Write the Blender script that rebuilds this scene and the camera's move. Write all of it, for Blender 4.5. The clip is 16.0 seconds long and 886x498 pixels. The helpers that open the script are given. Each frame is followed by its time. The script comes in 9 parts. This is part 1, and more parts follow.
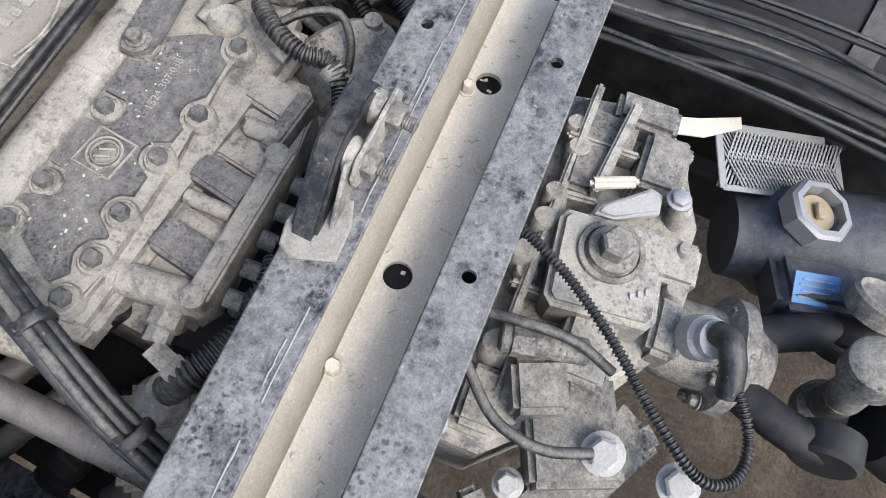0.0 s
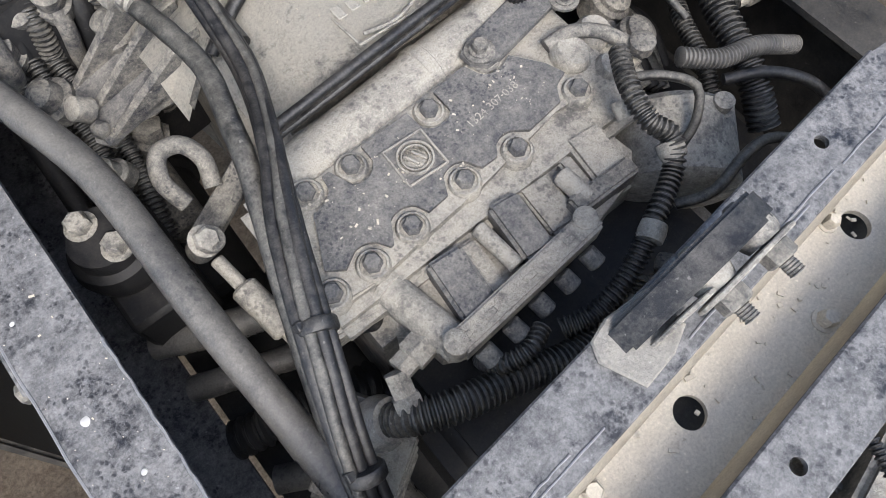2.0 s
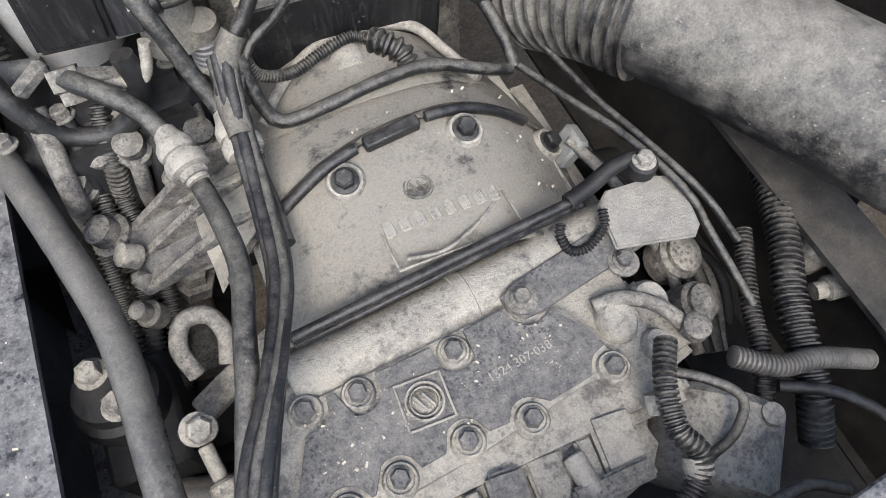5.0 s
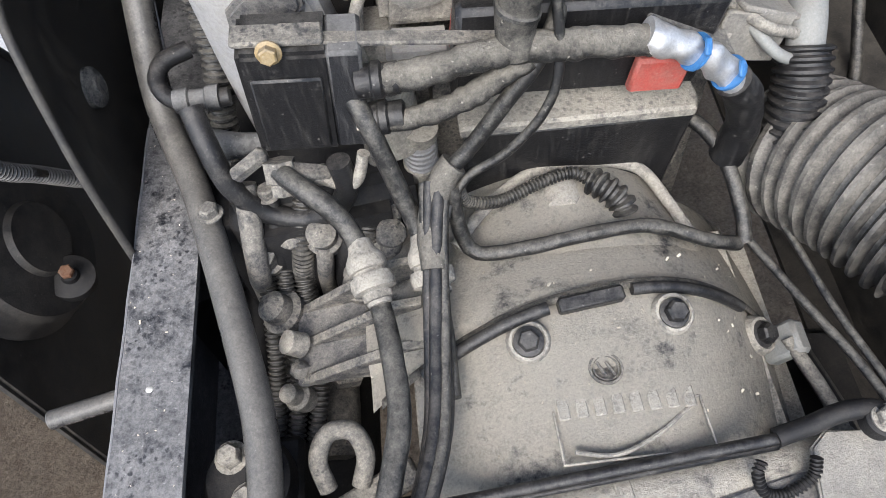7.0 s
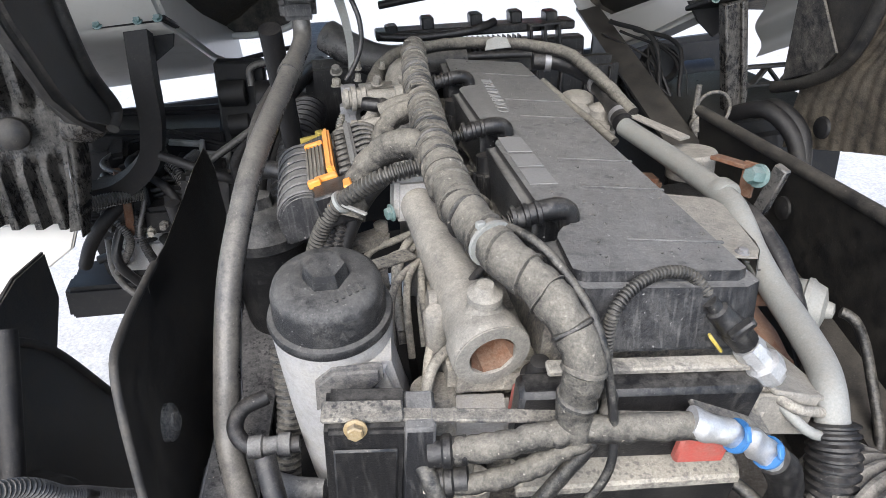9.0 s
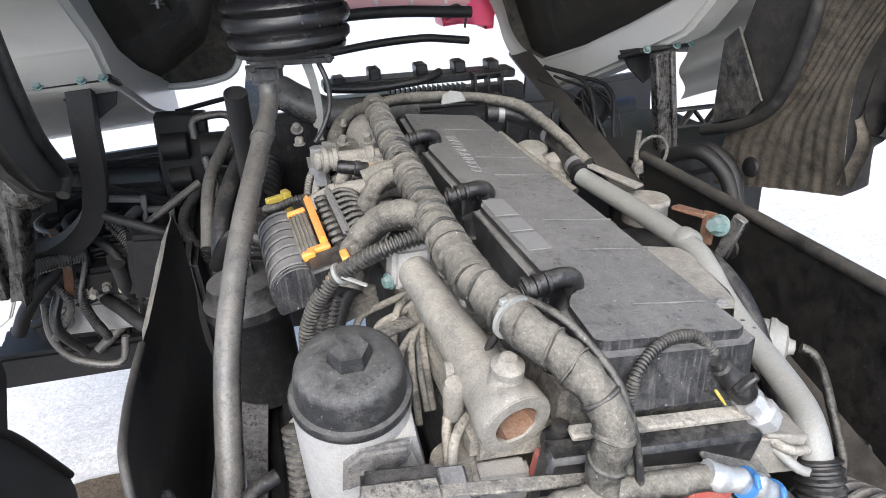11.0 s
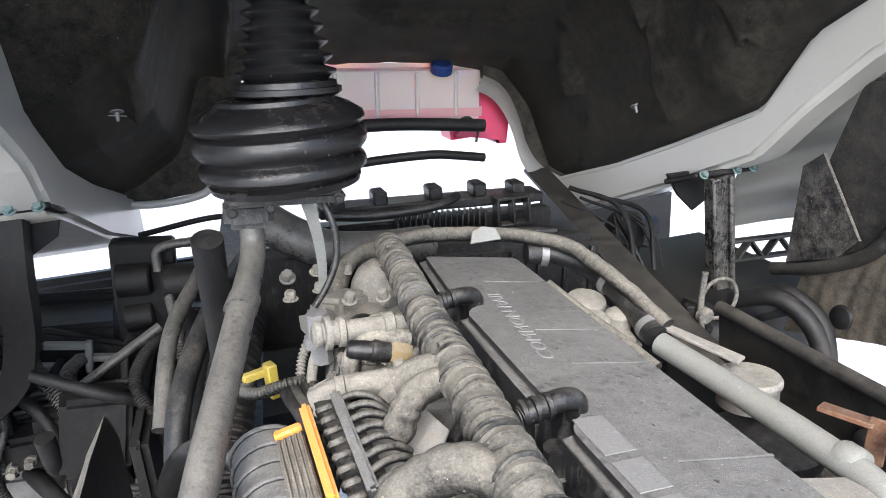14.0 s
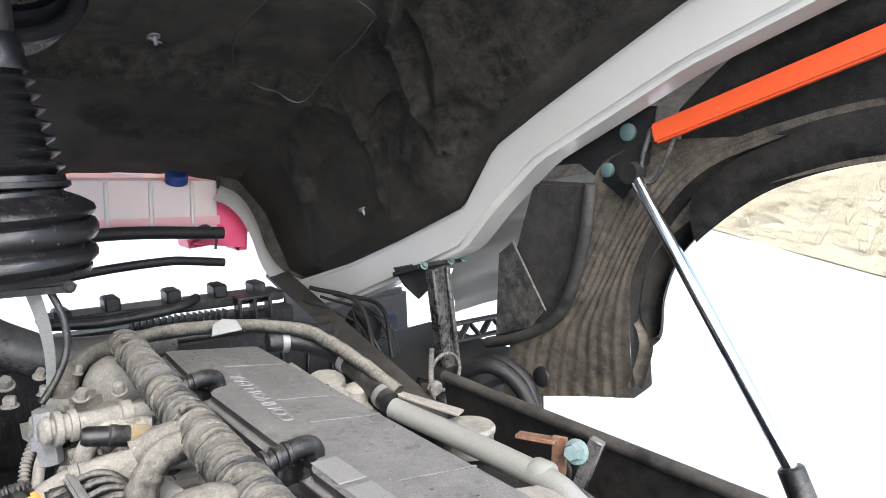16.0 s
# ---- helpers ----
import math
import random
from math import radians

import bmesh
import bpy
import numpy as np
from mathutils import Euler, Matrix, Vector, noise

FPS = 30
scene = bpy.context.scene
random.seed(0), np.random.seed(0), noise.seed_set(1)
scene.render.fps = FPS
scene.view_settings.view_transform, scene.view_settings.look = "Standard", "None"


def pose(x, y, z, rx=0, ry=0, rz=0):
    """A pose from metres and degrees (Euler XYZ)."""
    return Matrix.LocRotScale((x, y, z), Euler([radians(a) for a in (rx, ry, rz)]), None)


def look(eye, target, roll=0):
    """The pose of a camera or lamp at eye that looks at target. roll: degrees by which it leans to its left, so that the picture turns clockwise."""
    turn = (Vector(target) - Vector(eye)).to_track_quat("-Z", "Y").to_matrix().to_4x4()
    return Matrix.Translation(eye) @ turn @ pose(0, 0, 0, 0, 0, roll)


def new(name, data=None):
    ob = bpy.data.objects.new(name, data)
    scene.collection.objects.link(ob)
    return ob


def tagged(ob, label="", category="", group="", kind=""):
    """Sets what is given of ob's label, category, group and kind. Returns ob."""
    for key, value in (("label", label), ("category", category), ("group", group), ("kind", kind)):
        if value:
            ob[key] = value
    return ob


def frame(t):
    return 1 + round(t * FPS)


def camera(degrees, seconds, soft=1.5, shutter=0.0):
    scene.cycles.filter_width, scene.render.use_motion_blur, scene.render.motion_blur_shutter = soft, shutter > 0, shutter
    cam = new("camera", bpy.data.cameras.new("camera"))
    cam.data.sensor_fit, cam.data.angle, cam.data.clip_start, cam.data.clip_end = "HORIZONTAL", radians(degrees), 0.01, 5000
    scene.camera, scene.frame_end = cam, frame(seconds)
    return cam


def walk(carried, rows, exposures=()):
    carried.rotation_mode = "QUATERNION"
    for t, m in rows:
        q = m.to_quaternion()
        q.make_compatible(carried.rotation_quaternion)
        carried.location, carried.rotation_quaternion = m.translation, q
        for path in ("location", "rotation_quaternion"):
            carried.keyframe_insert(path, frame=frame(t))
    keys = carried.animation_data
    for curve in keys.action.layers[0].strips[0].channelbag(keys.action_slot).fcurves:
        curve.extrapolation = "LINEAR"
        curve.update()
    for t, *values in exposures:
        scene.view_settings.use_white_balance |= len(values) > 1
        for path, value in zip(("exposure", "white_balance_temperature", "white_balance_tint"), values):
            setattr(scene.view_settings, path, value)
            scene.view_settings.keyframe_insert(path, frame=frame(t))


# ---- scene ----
cam = camera(66.5, 16.0, soft=0.8)
PATH = [
    (0, (-0.333, -0.042, 1.636), (0.4, 0.196, -0.209), 9.5),
    (0.5, (-0.365, 0.067, 1.609), (0.302, 0.313, -0.26), 8.7),
    (1, (-0.356, 0.108, 1.601), (0.467, 0.476, -0.185), 6.6),
    (1.5, (-0.327, 0.116, 1.581), (0.357, 0.589, -0.238), 4.4),
    (2, (-0.347, 0.124, 1.593), (0.142, 0.677, -0.266), 1.8),
    (2.5, (-0.351, 0.108, 1.592), (0.122, 0.825, -0.215), 0.6),
    (3, (-0.349, 0.093, 1.657), (0.122, 0.822, -0.145), 0.4),
    (3.5, (-0.331, 0.099, 1.707), (0.171, 0.933, -0.04), 0.2),
    (3.7, (-0.329, 0.11, 1.712), (0.202, 1.041, 0.023), 0.1),
    (5.8, (-0.174, 0.301, 1.595), (0.142, 1.089, -0.216), 0.8),
    (6, (-0.182, 0.316, 1.597), (0.098, 1.119, -0.213), -0.0),
    (6.5, (-0.204, 0.347, 1.622), (-0.141, 1.236, -0.169), -4.7),
    (7, (-0.223, 0.394, 1.654), (-0.193, 1.343, -0.106), -5.2),
    (7.5, (-0.23, 0.407, 1.681), (-0.179, 1.65, 0.115), -3.9),
    (8, (-0.244, 0.413, 1.71), (-0.174, 1.757, 0.229), -3.5),
    (8.5, (-0.255, 0.415, 1.731), (-0.192, 1.77, 0.262), -3.3),
    (9, (-0.265, 0.421, 1.754), (-0.189, 1.983, 0.507), -2.3),
    (9.2, (-0.276, 0.424, 1.758), (-0.194, 2.011, 0.544), -2.4),
    (11.3, (-0.383, 0.396, 1.727), (0.061, 2.126, 0.827), -4.9),
    (11.5, (-0.38, 0.396, 1.738), (0.063, 2.131, 0.847), -4.8),
    (12, (-0.385, 0.406, 1.738), (0.06, 2.154, 0.875), -4.6),
    (12.5, (-0.359, 0.484, 1.718), (0.14, 2.205, 0.83), -4.4),
    (13, (-0.317, 0.611, 1.686), (0.172, 2.265, 0.673), -4.6),
    (13.5, (-0.343, 0.725, 1.685), (0.143, 2.399, 0.705), -4.2),
    (14, (-0.373, 0.73, 1.694), (0.17, 2.542, 1.045), -3.6),
    (14.5, (-0.395, 0.692, 1.705), (0.196, 2.578, 1.4), -3.3),
    (15, (-0.395, 0.664, 1.696), (0.223, 2.543, 1.402), -3.2),
    (15.5, (-0.378, 0.642, 1.697), (0.549, 2.386, 1.381), -2.7),
    (16, (-0.407, 0.62, 1.67), (0.825, 2.156, 1.324), -1.9),
]

EXPOSURES = [(0.0, 1.27), (3.7, 1.17), (6.0, 1.2), (6.5, 1.14), (7.0, 1.2), (7.5, 1.34), (8.5, 1.46), (9.0, 1.44), (12.0, 1.68), (13.5, 1.78), (14.5, 2.3), (15.3, 2.75), (16.0, 2.05)]
# the chassis with the gearbox, and the engine with the cab, each have a frame of their own
REAR = pose(-0.0635, 0.1221, -0.0889, 5.126, 1.239, -2.471)
FRONT = REAR.inverted()
RF = REAR @ REAR
RFI = RF.inverted()
walk(cam, [(t, (REAR if t < 10 else FRONT) @ look(eye, target, roll)) for t, eye, target, roll in PATH], EXPOSURES)

# world and sun: bright overcast sky
world = bpy.data.worlds.new("overcast")
scene.world = world
world.use_nodes = True
wn = world.node_tree.nodes
sky = wn.new("ShaderNodeTexSky")
sky.sky_type, sky.sun_disc = "NISHITA", False
sky.sun_elevation, sky.sun_rotation = radians(48), radians(200)
sky.air_density, sky.dust_density, sky.ozone_density = 1.0, 2.3, 1.6
wn["Background"].inputs[1].default_value = 0.15
world.node_tree.links.new(sky.outputs[0], wn["Background"].inputs[0])
sun = new("sun", bpy.data.lights.new("sun", "SUN"))
sun.data.energy, sun.data.angle, sun.data.color = 1.5, radians(35), (1.0, 0.985, 0.965)
sun.matrix_world = look((-1.0, -2.2, 3.6), (0, 0.6, 1.0))


# ---- materials ----
def surf(name, col, dust=None, amt=0.3, up=0.4, rough=0.55, metal=0.0, scale=14.0, contrast=1.6, fine=0.25,
         bump=0.25, grain=420.0, dust_rough=0.9, tint2=None, coat=0.0,
         spots=0.0, spot_scale=70.0, scuff=0.0, specks=0.35, streak=0.0):
    """A painted, cast or moulded surface with grain, and dust or dirt that settles most on what faces up."""
    m = bpy.data.materials.new(name)
    m.use_nodes = True
    nt = m.node_tree
    n, l = nt.nodes, nt.links
    b = n["Principled BSDF"]
    tc = n.new("ShaderNodeTexCoord")

    def noise_tex(s, detail, rgh=0.6):
        k = n.new("ShaderNodeTexNoise")
        k.inputs["Scale"].default_value, k.inputs["Detail"].default_value, k.inputs["Roughness"].default_value = s, detail, rgh
        l.new(tc.outputs["Object"], k.inputs["Vector"])
        return k.outputs[0]

    def drops(s, warp):
        k, v = n.new("ShaderNodeTexVoronoi"), n.new("ShaderNodeVectorMath")
        v.operation = "MULTIPLY_ADD"
        w = n.new("ShaderNodeTexNoise")
        w.inputs["Scale"].default_value, w.inputs["Detail"].default_value = s * 1.4, 3
        l.new(tc.outputs["Object"], w.inputs["Vector"])
        l.new(w.outputs["Color"], v.inputs[0])
        v.inputs[1].default_value = (warp, warp, warp)
        l.new(tc.outputs["Object"], v.inputs[2])
        l.new(v.outputs[0], k.inputs["Vector"])
        k.inputs["Scale"].default_value = s
        return k.outputs["Distance"]

    def calc(op, a, c, clamp=False):
        k = n.new("ShaderNodeMath")
        k.operation, k.use_clamp = op, clamp
        for i, v in enumerate((a, c)):
            if isinstance(v, (int, float)):
                k.inputs[i].default_value = v
            else:
                l.new(v, k.inputs[i])
        return k.outputs[0]

    def blend(f, a, c):
        k = n.new("ShaderNodeMix")
        k.data_type = "RGBA"
        l.new(f, k.inputs[0])
        for i, v in ((6, a), (7, c)):
            if isinstance(v, tuple):
                k.inputs[i].default_value = (*v, 1)
            else:
                l.new(v, k.inputs[i])
        return k.outputs[2]

    big, mid, small = noise_tex(scale, 8, 0.68), noise_tex(scale * 4.5, 8, 0.75), noise_tex(grain, 5, 0.75)
    base = blend(calc("ADD", calc("MULTIPLY", calc("SUBTRACT", small, 0.5), 2.0), 0.5, True), tuple(c * (1 - fine) for c in col), tuple(min(1, c * (1 + fine)) for c in col))
    if tint2:
        base = blend(calc("MULTIPLY", calc("SUBTRACT", mid, 0.48), 5.0, True), base, tint2)
    if dust:
        sep = n.new("ShaderNodeSeparateXYZ")
        geo = n.new("ShaderNodeNewGeometry")
        l.new(geo.outputs["Normal"], sep.inputs[0])
        f = calc("ADD", calc("MULTIPLY", calc("SUBTRACT", big, 0.5), contrast * 0.7), amt)
        f = calc("ADD", f, calc("MULTIPLY", calc("SUBTRACT", mid, 0.5), contrast * 1.0))
        f = calc("ADD", f, calc("MULTIPLY", calc("SUBTRACT", small, 0.5), contrast * 0.4))
        f = calc("ADD", f, calc("MULTIPLY", sep.outputs[2], up), True)
        if spots:
            # round marks where drops have washed the dust away, in patches
            wet = calc("MULTIPLY", calc("SUBTRACT", noise_tex(scale * 0.8, 3), 0.42), 6.0, True)
            mark = calc("MULTIPLY", calc("SUBTRACT", 0.44, drops(spot_scale, 1.1 / spot_scale)), 4.0, True)
            f = calc("MULTIPLY", f, calc("SUBTRACT", 1.0, calc("MULTIPLY", calc("MULTIPLY", wet, mark), spots)))
        if scuff:
            # wiped patches, where hands and tools have rubbed down to the metal
            wiped = calc("MULTIPLY", calc("SUBTRACT", noise_tex(scale * 1.3, 9, 0.76), 0.535), 9.0, True)
            f = calc("MULTIPLY", f, calc("SUBTRACT", 1.0, calc("MULTIPLY", wiped, scuff)))
        if streak:
            # runs left by rain on upright faces
            mp = n.new("ShaderNodeMapping")
            mp.inputs["Scale"].default_value = (260.0, 260.0, 9.0)
            l.new(tc.outputs["Object"], mp.inputs["Vector"])
            run = n.new("ShaderNodeTexNoise")
            run.inputs["Scale"].default_value, run.inputs["Detail"].default_value = 1.0, 4
            l.new(mp.outputs[0], run.inputs["Vector"])
            side = calc("SUBTRACT", 1.0, calc("ABSOLUTE", sep.outputs[2], 0.0))
            f = calc("ADD", f, calc("MULTIPLY", calc("MULTIPLY", calc("SUBTRACT", run.outputs[0], 0.52), 5.0, True), calc("MULTIPLY", side, streak)), True)
        dcol = blend(calc("ADD", calc("MULTIPLY", calc("SUBTRACT", small, 0.5), 1.8), 0.5, True), tuple(c * 0.74 for c in dust), tuple(min(1, c * 1.2) for c in dust))
        base = blend(f, base, dcol)
        if specks:
            fleck = calc("MULTIPLY", calc("SUBTRACT", noise_tex(grain * 0.5, 2, 0.5), 0.70), 14.0, True)
            base = blend(calc("MULTIPLY", fleck, specks), base, tuple(min(1, c * 1.45 + 0.04) for c in dust))
            pit = calc("MULTIPLY", calc("SUBTRACT", 0.33, noise_tex(grain * 0.37, 3, 0.6)), 12.0, True)
            base = blend(calc("MULTIPLY", pit, specks), base, tuple(c * 0.5 for c in col))
        r = n.new("ShaderNodeMapRange")
        l.new(f, r.inputs[0])
        r.inputs[3].default_value, r.inputs[4].default_value = rough, dust_rough
        l.new(r.outputs[0], b.inputs["Roughness"])
        if metal:
            l.new(calc("MULTIPLY", calc("SUBTRACT", 1.0, f), metal), b.inputs["Metallic"])
    else:
        l.new(calc("ADD", calc("MULTIPLY", calc("SUBTRACT", mid, 0.5), 0.3), rough, True), b.inputs["Roughness"])
        b.inputs["Metallic"].default_value = metal
    l.new(base, b.inputs["Base Color"])
    b.inputs["Coat Weight"].default_value = coat
    if bump:
        k = n.new("ShaderNodeBump")
        k.inputs["Strength"].default_value, k.inputs["Distance"].default_value = bump, 0.003
        l.new(calc("ADD", small, calc("MULTIPLY", mid, 1.5)), k.inputs["Height"])
        l.new(k.outputs[0], b.inputs["Normal"])
    return m


GREYDUST = (0.30, 0.29, 0.28)
M_RAIL = surf("black_chassis_paint", (0.010, 0.011, 0.015), (0.243, 0.239, 0.234), 0.44, 0.22, 0.30, scale=22, contrast=2.0, spots=0.8, spot_scale=150, scuff=0.95, specks=0.5)
M_BEIGE = surf("dust_coated_steel", (0.34, 0.298, 0.235), (0.60, 0.545, 0.445), 0.6, 0.3, 0.8, scale=8, contrast=1.1, specks=0.5)
M_CAST = surf("dusty_cast_aluminium", (0.065, 0.064, 0.068), (0.435, 0.405, 0.345), 0.62, 0.32, 0.5, 0.15, scale=18, contrast=1.7, bump=0.7, scuff=0.75, spots=0.5, spot_scale=160)
M_DUSTY = surf("thick_beige_dust", (0.034, 0.036, 0.046), (0.52, 0.486, 0.415), 0.84, 0.2, 0.42, 0.0, scale=10, contrast=1.1, bump=0.4, scuff=0.98, spots=0.3, spot_scale=140, specks=0.15)
M_PANEL = surf("rubbed_dark_casting", (0.030, 0.033, 0.043), (0.30, 0.283, 0.25), 0.36, 0.15, 0.45, 0.1, scale=24, contrast=1.7, bump=0.5, spots=0.8, spot_scale=190)
M_CORR = surf("corrugated_black_plastic", (0.012, 0.012, 0.013), (0.20, 0.19, 0.165), 0.05, 0.38, 0.36, scale=26, contrast=1.0)
M_IRON = surf("grey_cast_iron", (0.12, 0.117, 0.112), (0.36, 0.338, 0.295), 0.52, 0.3, 0.5, 0.1, scale=18, contrast=1.4, bump=0.6, scuff=0.5)
M_CASTD = surf("dusty_dark_casting", (0.026, 0.028, 0.036), (0.37, 0.343, 0.29), 0.38, 0.28, 0.45, 0.1, scale=24, contrast=2.0, bump=0.7, spots=0.7, spot_scale=180, scuff=0.5)
M_ALU = surf("bare_grey_aluminium", (0.38, 0.38, 0.39), (0.42, 0.40, 0.355), 0.36, 0.3, 0.36, 0.35, scale=18, contrast=1.5, bump=0.5, tint2=(0.24, 0.243, 0.255), scuff=0.4)
M_STEEL = surf("dull_steel", (0.30, 0.30, 0.31), GREYDUST, 0.15, 0.2, 0.42, 0.7, scale=30, contrast=1.0)
M_PLASTIC = surf("dusty_black_plastic", (0.014, 0.0145, 0.017), (0.275, 0.27, 0.258), 0.02, 0.62, 0.38, scale=13, contrast=0.75, bump=0.5, spots=0.5, spot_scale=75, streak=0.22, specks=0.6)
M_CAP = surf("charcoal_moulded_plastic", (0.012, 0.0125, 0.014), (0.17, 0.165, 0.155), 0.05, 0.38, 0.36, scale=22, contrast=1.3, bump=0.4, specks=0.6)
M_DUCT = surf("dusty_duct_plastic", (0.014, 0.014, 0.016), (0.34, 0.318, 0.275), 0.18, 0.38, 0.34, scale=9, contrast=1.3, spots=0.4, spot_scale=60, scuff=0.7)
M_BLACK = surf("black_plastic", (0.009, 0.009, 0.010), (0.19, 0.18, 0.162), -0.08, 0.26, 0.33, scale=18, contrast=1.2, streak=0.12)
M_RUBBER = surf("black_rubber", (0.013, 0.013, 0.014), (0.18, 0.165, 0.145), -0.08, 0.22, 0.4, scale=20, contrast=1.2)
M_HOSE = surf("dusty_conduit", (0.011, 0.011, 0.0115), (0.24, 0.225, 0.193), -0.04, 0.44, 0.32, scale=28, contrast=1.4, scuff=0.7)
M_TUBE = surf("dusty_painted_tube", (0.022, 0.023, 0.027), (0.215, 0.202, 0.178), 0.26, 0.36, 0.22, scale=7, contrast=1.1, dust_rough=0.5, scuff=0.5, spots=0.5, spot_scale=120)
M_TAPE = surf("dusty_wrapped_tape", (0.014, 0.0135, 0.013), (0.32, 0.297, 0.25), 0.16, 0.50, 0.4, scale=30, contrast=1.25, bump=0.7, specks=0.6)
M_PAINT = surf("white_cab_paint", (0.54, 0.53, 0.50), (0.36, 0.335, 0.285), -0.10, -0.1, 0.3, scale=5, contrast=1.0, fine=0.02, bump=0.05, coat=0.3, specks=0.2)
M_LINING = surf("black_felt_lining", (0.005, 0.0048, 0.0042), (0.150, 0.132, 0.104), 0.32, -0.06, 0.34, scale=11, contrast=1.9, bump=1.0, scuff=0.9, specks=0.8)
M_DARK = surf("grimy_black_metal", (0.006, 0.006, 0.007), (0.060, 0.054, 0.046), -0.02, 0.18, 0.58, scale=15, contrast=1.5)
M_SHIELD = surf("black_fender_plastic", (0.012, 0.012, 0.013), (0.125, 0.113, 0.095), 0.20, 0.15, 0.45, scale=8, contrast=1.3)
M_BOOT = surf("glossy_black_rubber", (0.010, 0.010, 0.011), (0.10, 0.078, 0.068), -0.25, 0.25, 0.20, scale=14, contrast=1.2)
M_GLOSS = surf("glossy_black_plastic", (0.013, 0.013, 0.014), (0.24, 0.225, 0.20), 0.14, 0.15, 0.20, scale=12, contrast=1.7, streak=0.3)
M_MUD = surf("mud_caked_plastic", (0.034, 0.032, 0.030), (0.35, 0.30, 0.235), 0.46, 0.1, 0.6, scale=8, contrast=1.6, scuff=0.7)
M_BELLOWS = surf("wet_black_rubber", (0.010, 0.010, 0.011), (0.07, 0.065, 0.06), -0.3, 0.3, 0.16, scale=14, contrast=1.0)
M_CHROME = surf("polished_rod", (0.62, 0.63, 0.65), None, rough=0.16, metal=1.0, bump=0.0, fine=0.03)
M_ORANGE = surf("orange_paint", (0.80, 0.10, 0.025), (0.5, 0.3, 0.2), -0.4, 0.1, 0.45, scale=10, contrast=0.6, fine=0.05, bump=0.1)
M_CLIP = surf("orange_connector_plastic", (0.80, 0.30, 0.04), (0.52, 0.38, 0.25), 0.05, 0.22, 0.45, scale=30, contrast=1.0, fine=0.05)
M_YELLOW = surf("yellow_plastic", (0.50, 0.38, 0.05), (0.34, 0.29, 0.18), 0.15, 0.15, 0.5, scale=40, contrast=0.8)
M_RED = surf("red_primer", (0.42, 0.04, 0.028), (0.26, 0.19, 0.16), 0.35, 0.1, 0.5, scale=30, contrast=1.0)
M_BLUE = surf("blue_plastic", (0.02, 0.055, 0.22), (0.3, 0.3, 0.3), -0.3, 0.1, 0.45, scale=30, contrast=0.7)
M_LABEL = surf("blue_label", (0.04, 0.16, 0.38), (0.3, 0.28, 0.25), -0.25, 0.1, 0.4, scale=30, contrast=0.8)
M_BRASS = surf("brass", (0.40, 0.29, 0.13), GREYDUST, 0.2, 0.2, 0.45, 0.8, scale=40, contrast=0.8)
M_RUST = surf("rusty_steel", (0.14, 0.06, 0.03), (0.24, 0.19, 0.145), 0.15, 0.15, 0.85, scale=25, contrast=1.4)
M_GALV = surf("pale_coated_pipe", (0.27, 0.288, 0.282), (0.26, 0.247, 0.222), 0.34, 0.28, 0.4, 0.2, scale=14, contrast=1.3)
M_SILVER = surf("silver_foil_tape", (0.62, 0.62, 0.62), GREYDUST, 0.1, 0.1, 0.3, 0.8, scale=40, contrast=0.7)
M_TEAL = surf("teal_coated_bolt", (0.10, 0.19, 0.185), GREYDUST, 0.15, 0.25, 0.45, 0.3, scale=60, contrast=0.8)
M_TANK = surf("milky_tank_plastic", (0.74, 0.62, 0.60), (0.55, 0.42, 0.40), -0.1, 0.0, 0.35, scale=6, contrast=0.5, fine=0.03, bump=0.1)
M_PINK = surf("pink_coolant", (0.92, 0.11, 0.23), None, rough=0.35, bump=0.05, fine=0.05)
for tank_mat, trans in ((M_TANK, 0.4), (M_PINK, 0.5)):
    tank_mat.node_tree.nodes["Principled BSDF"].inputs["Subsurface Weight"].default_value = trans
M_ROSE = surf("rose_tinted_plastic", (0.78, 0.40, 0.42), (0.6, 0.42, 0.40), -0.1, 0.0, 0.35, scale=6, contrast=0.5, fine=0.03, bump=0.1)
M_TEXT = surf("worn_pale_lettering", (0.20, 0.20, 0.20), (0.27, 0.265, 0.25), 0.15, 0.2, 0.5, scale=60, contrast=1.2)
M_GRAVEL = surf("pale_gravel", (0.38, 0.365, 0.345), (0.60, 0.59, 0.575), 0.25, 0.3, 0.9, scale=9, contrast=2.0, bump=1.0, grain=70)
# the truck's shade is mixed into this brown
M_SHADED_SOIL = surf("brown_soil_with_shade", (0.13, 0.10, 0.07), (0.26, 0.21, 0.16), 0.1, 0.2, 0.95, scale=25, contrast=2.4, bump=1.0, grain=110)


# ---- mesh helpers ----
def V(*a):
    return Vector(a)


AT = [Matrix.Identity(4)]


def place(m):
    """What is built from here on stands in the frame m."""
    AT[0] = m


def thing(name, base, label, category, group=""):
    ob = new(name)
    base = tuple(AT[0] @ Vector(base))
    ob.location = base
    ob.empty_display_size = 0.05
    ob["base"] = base
    return tagged(ob, label, category, group)


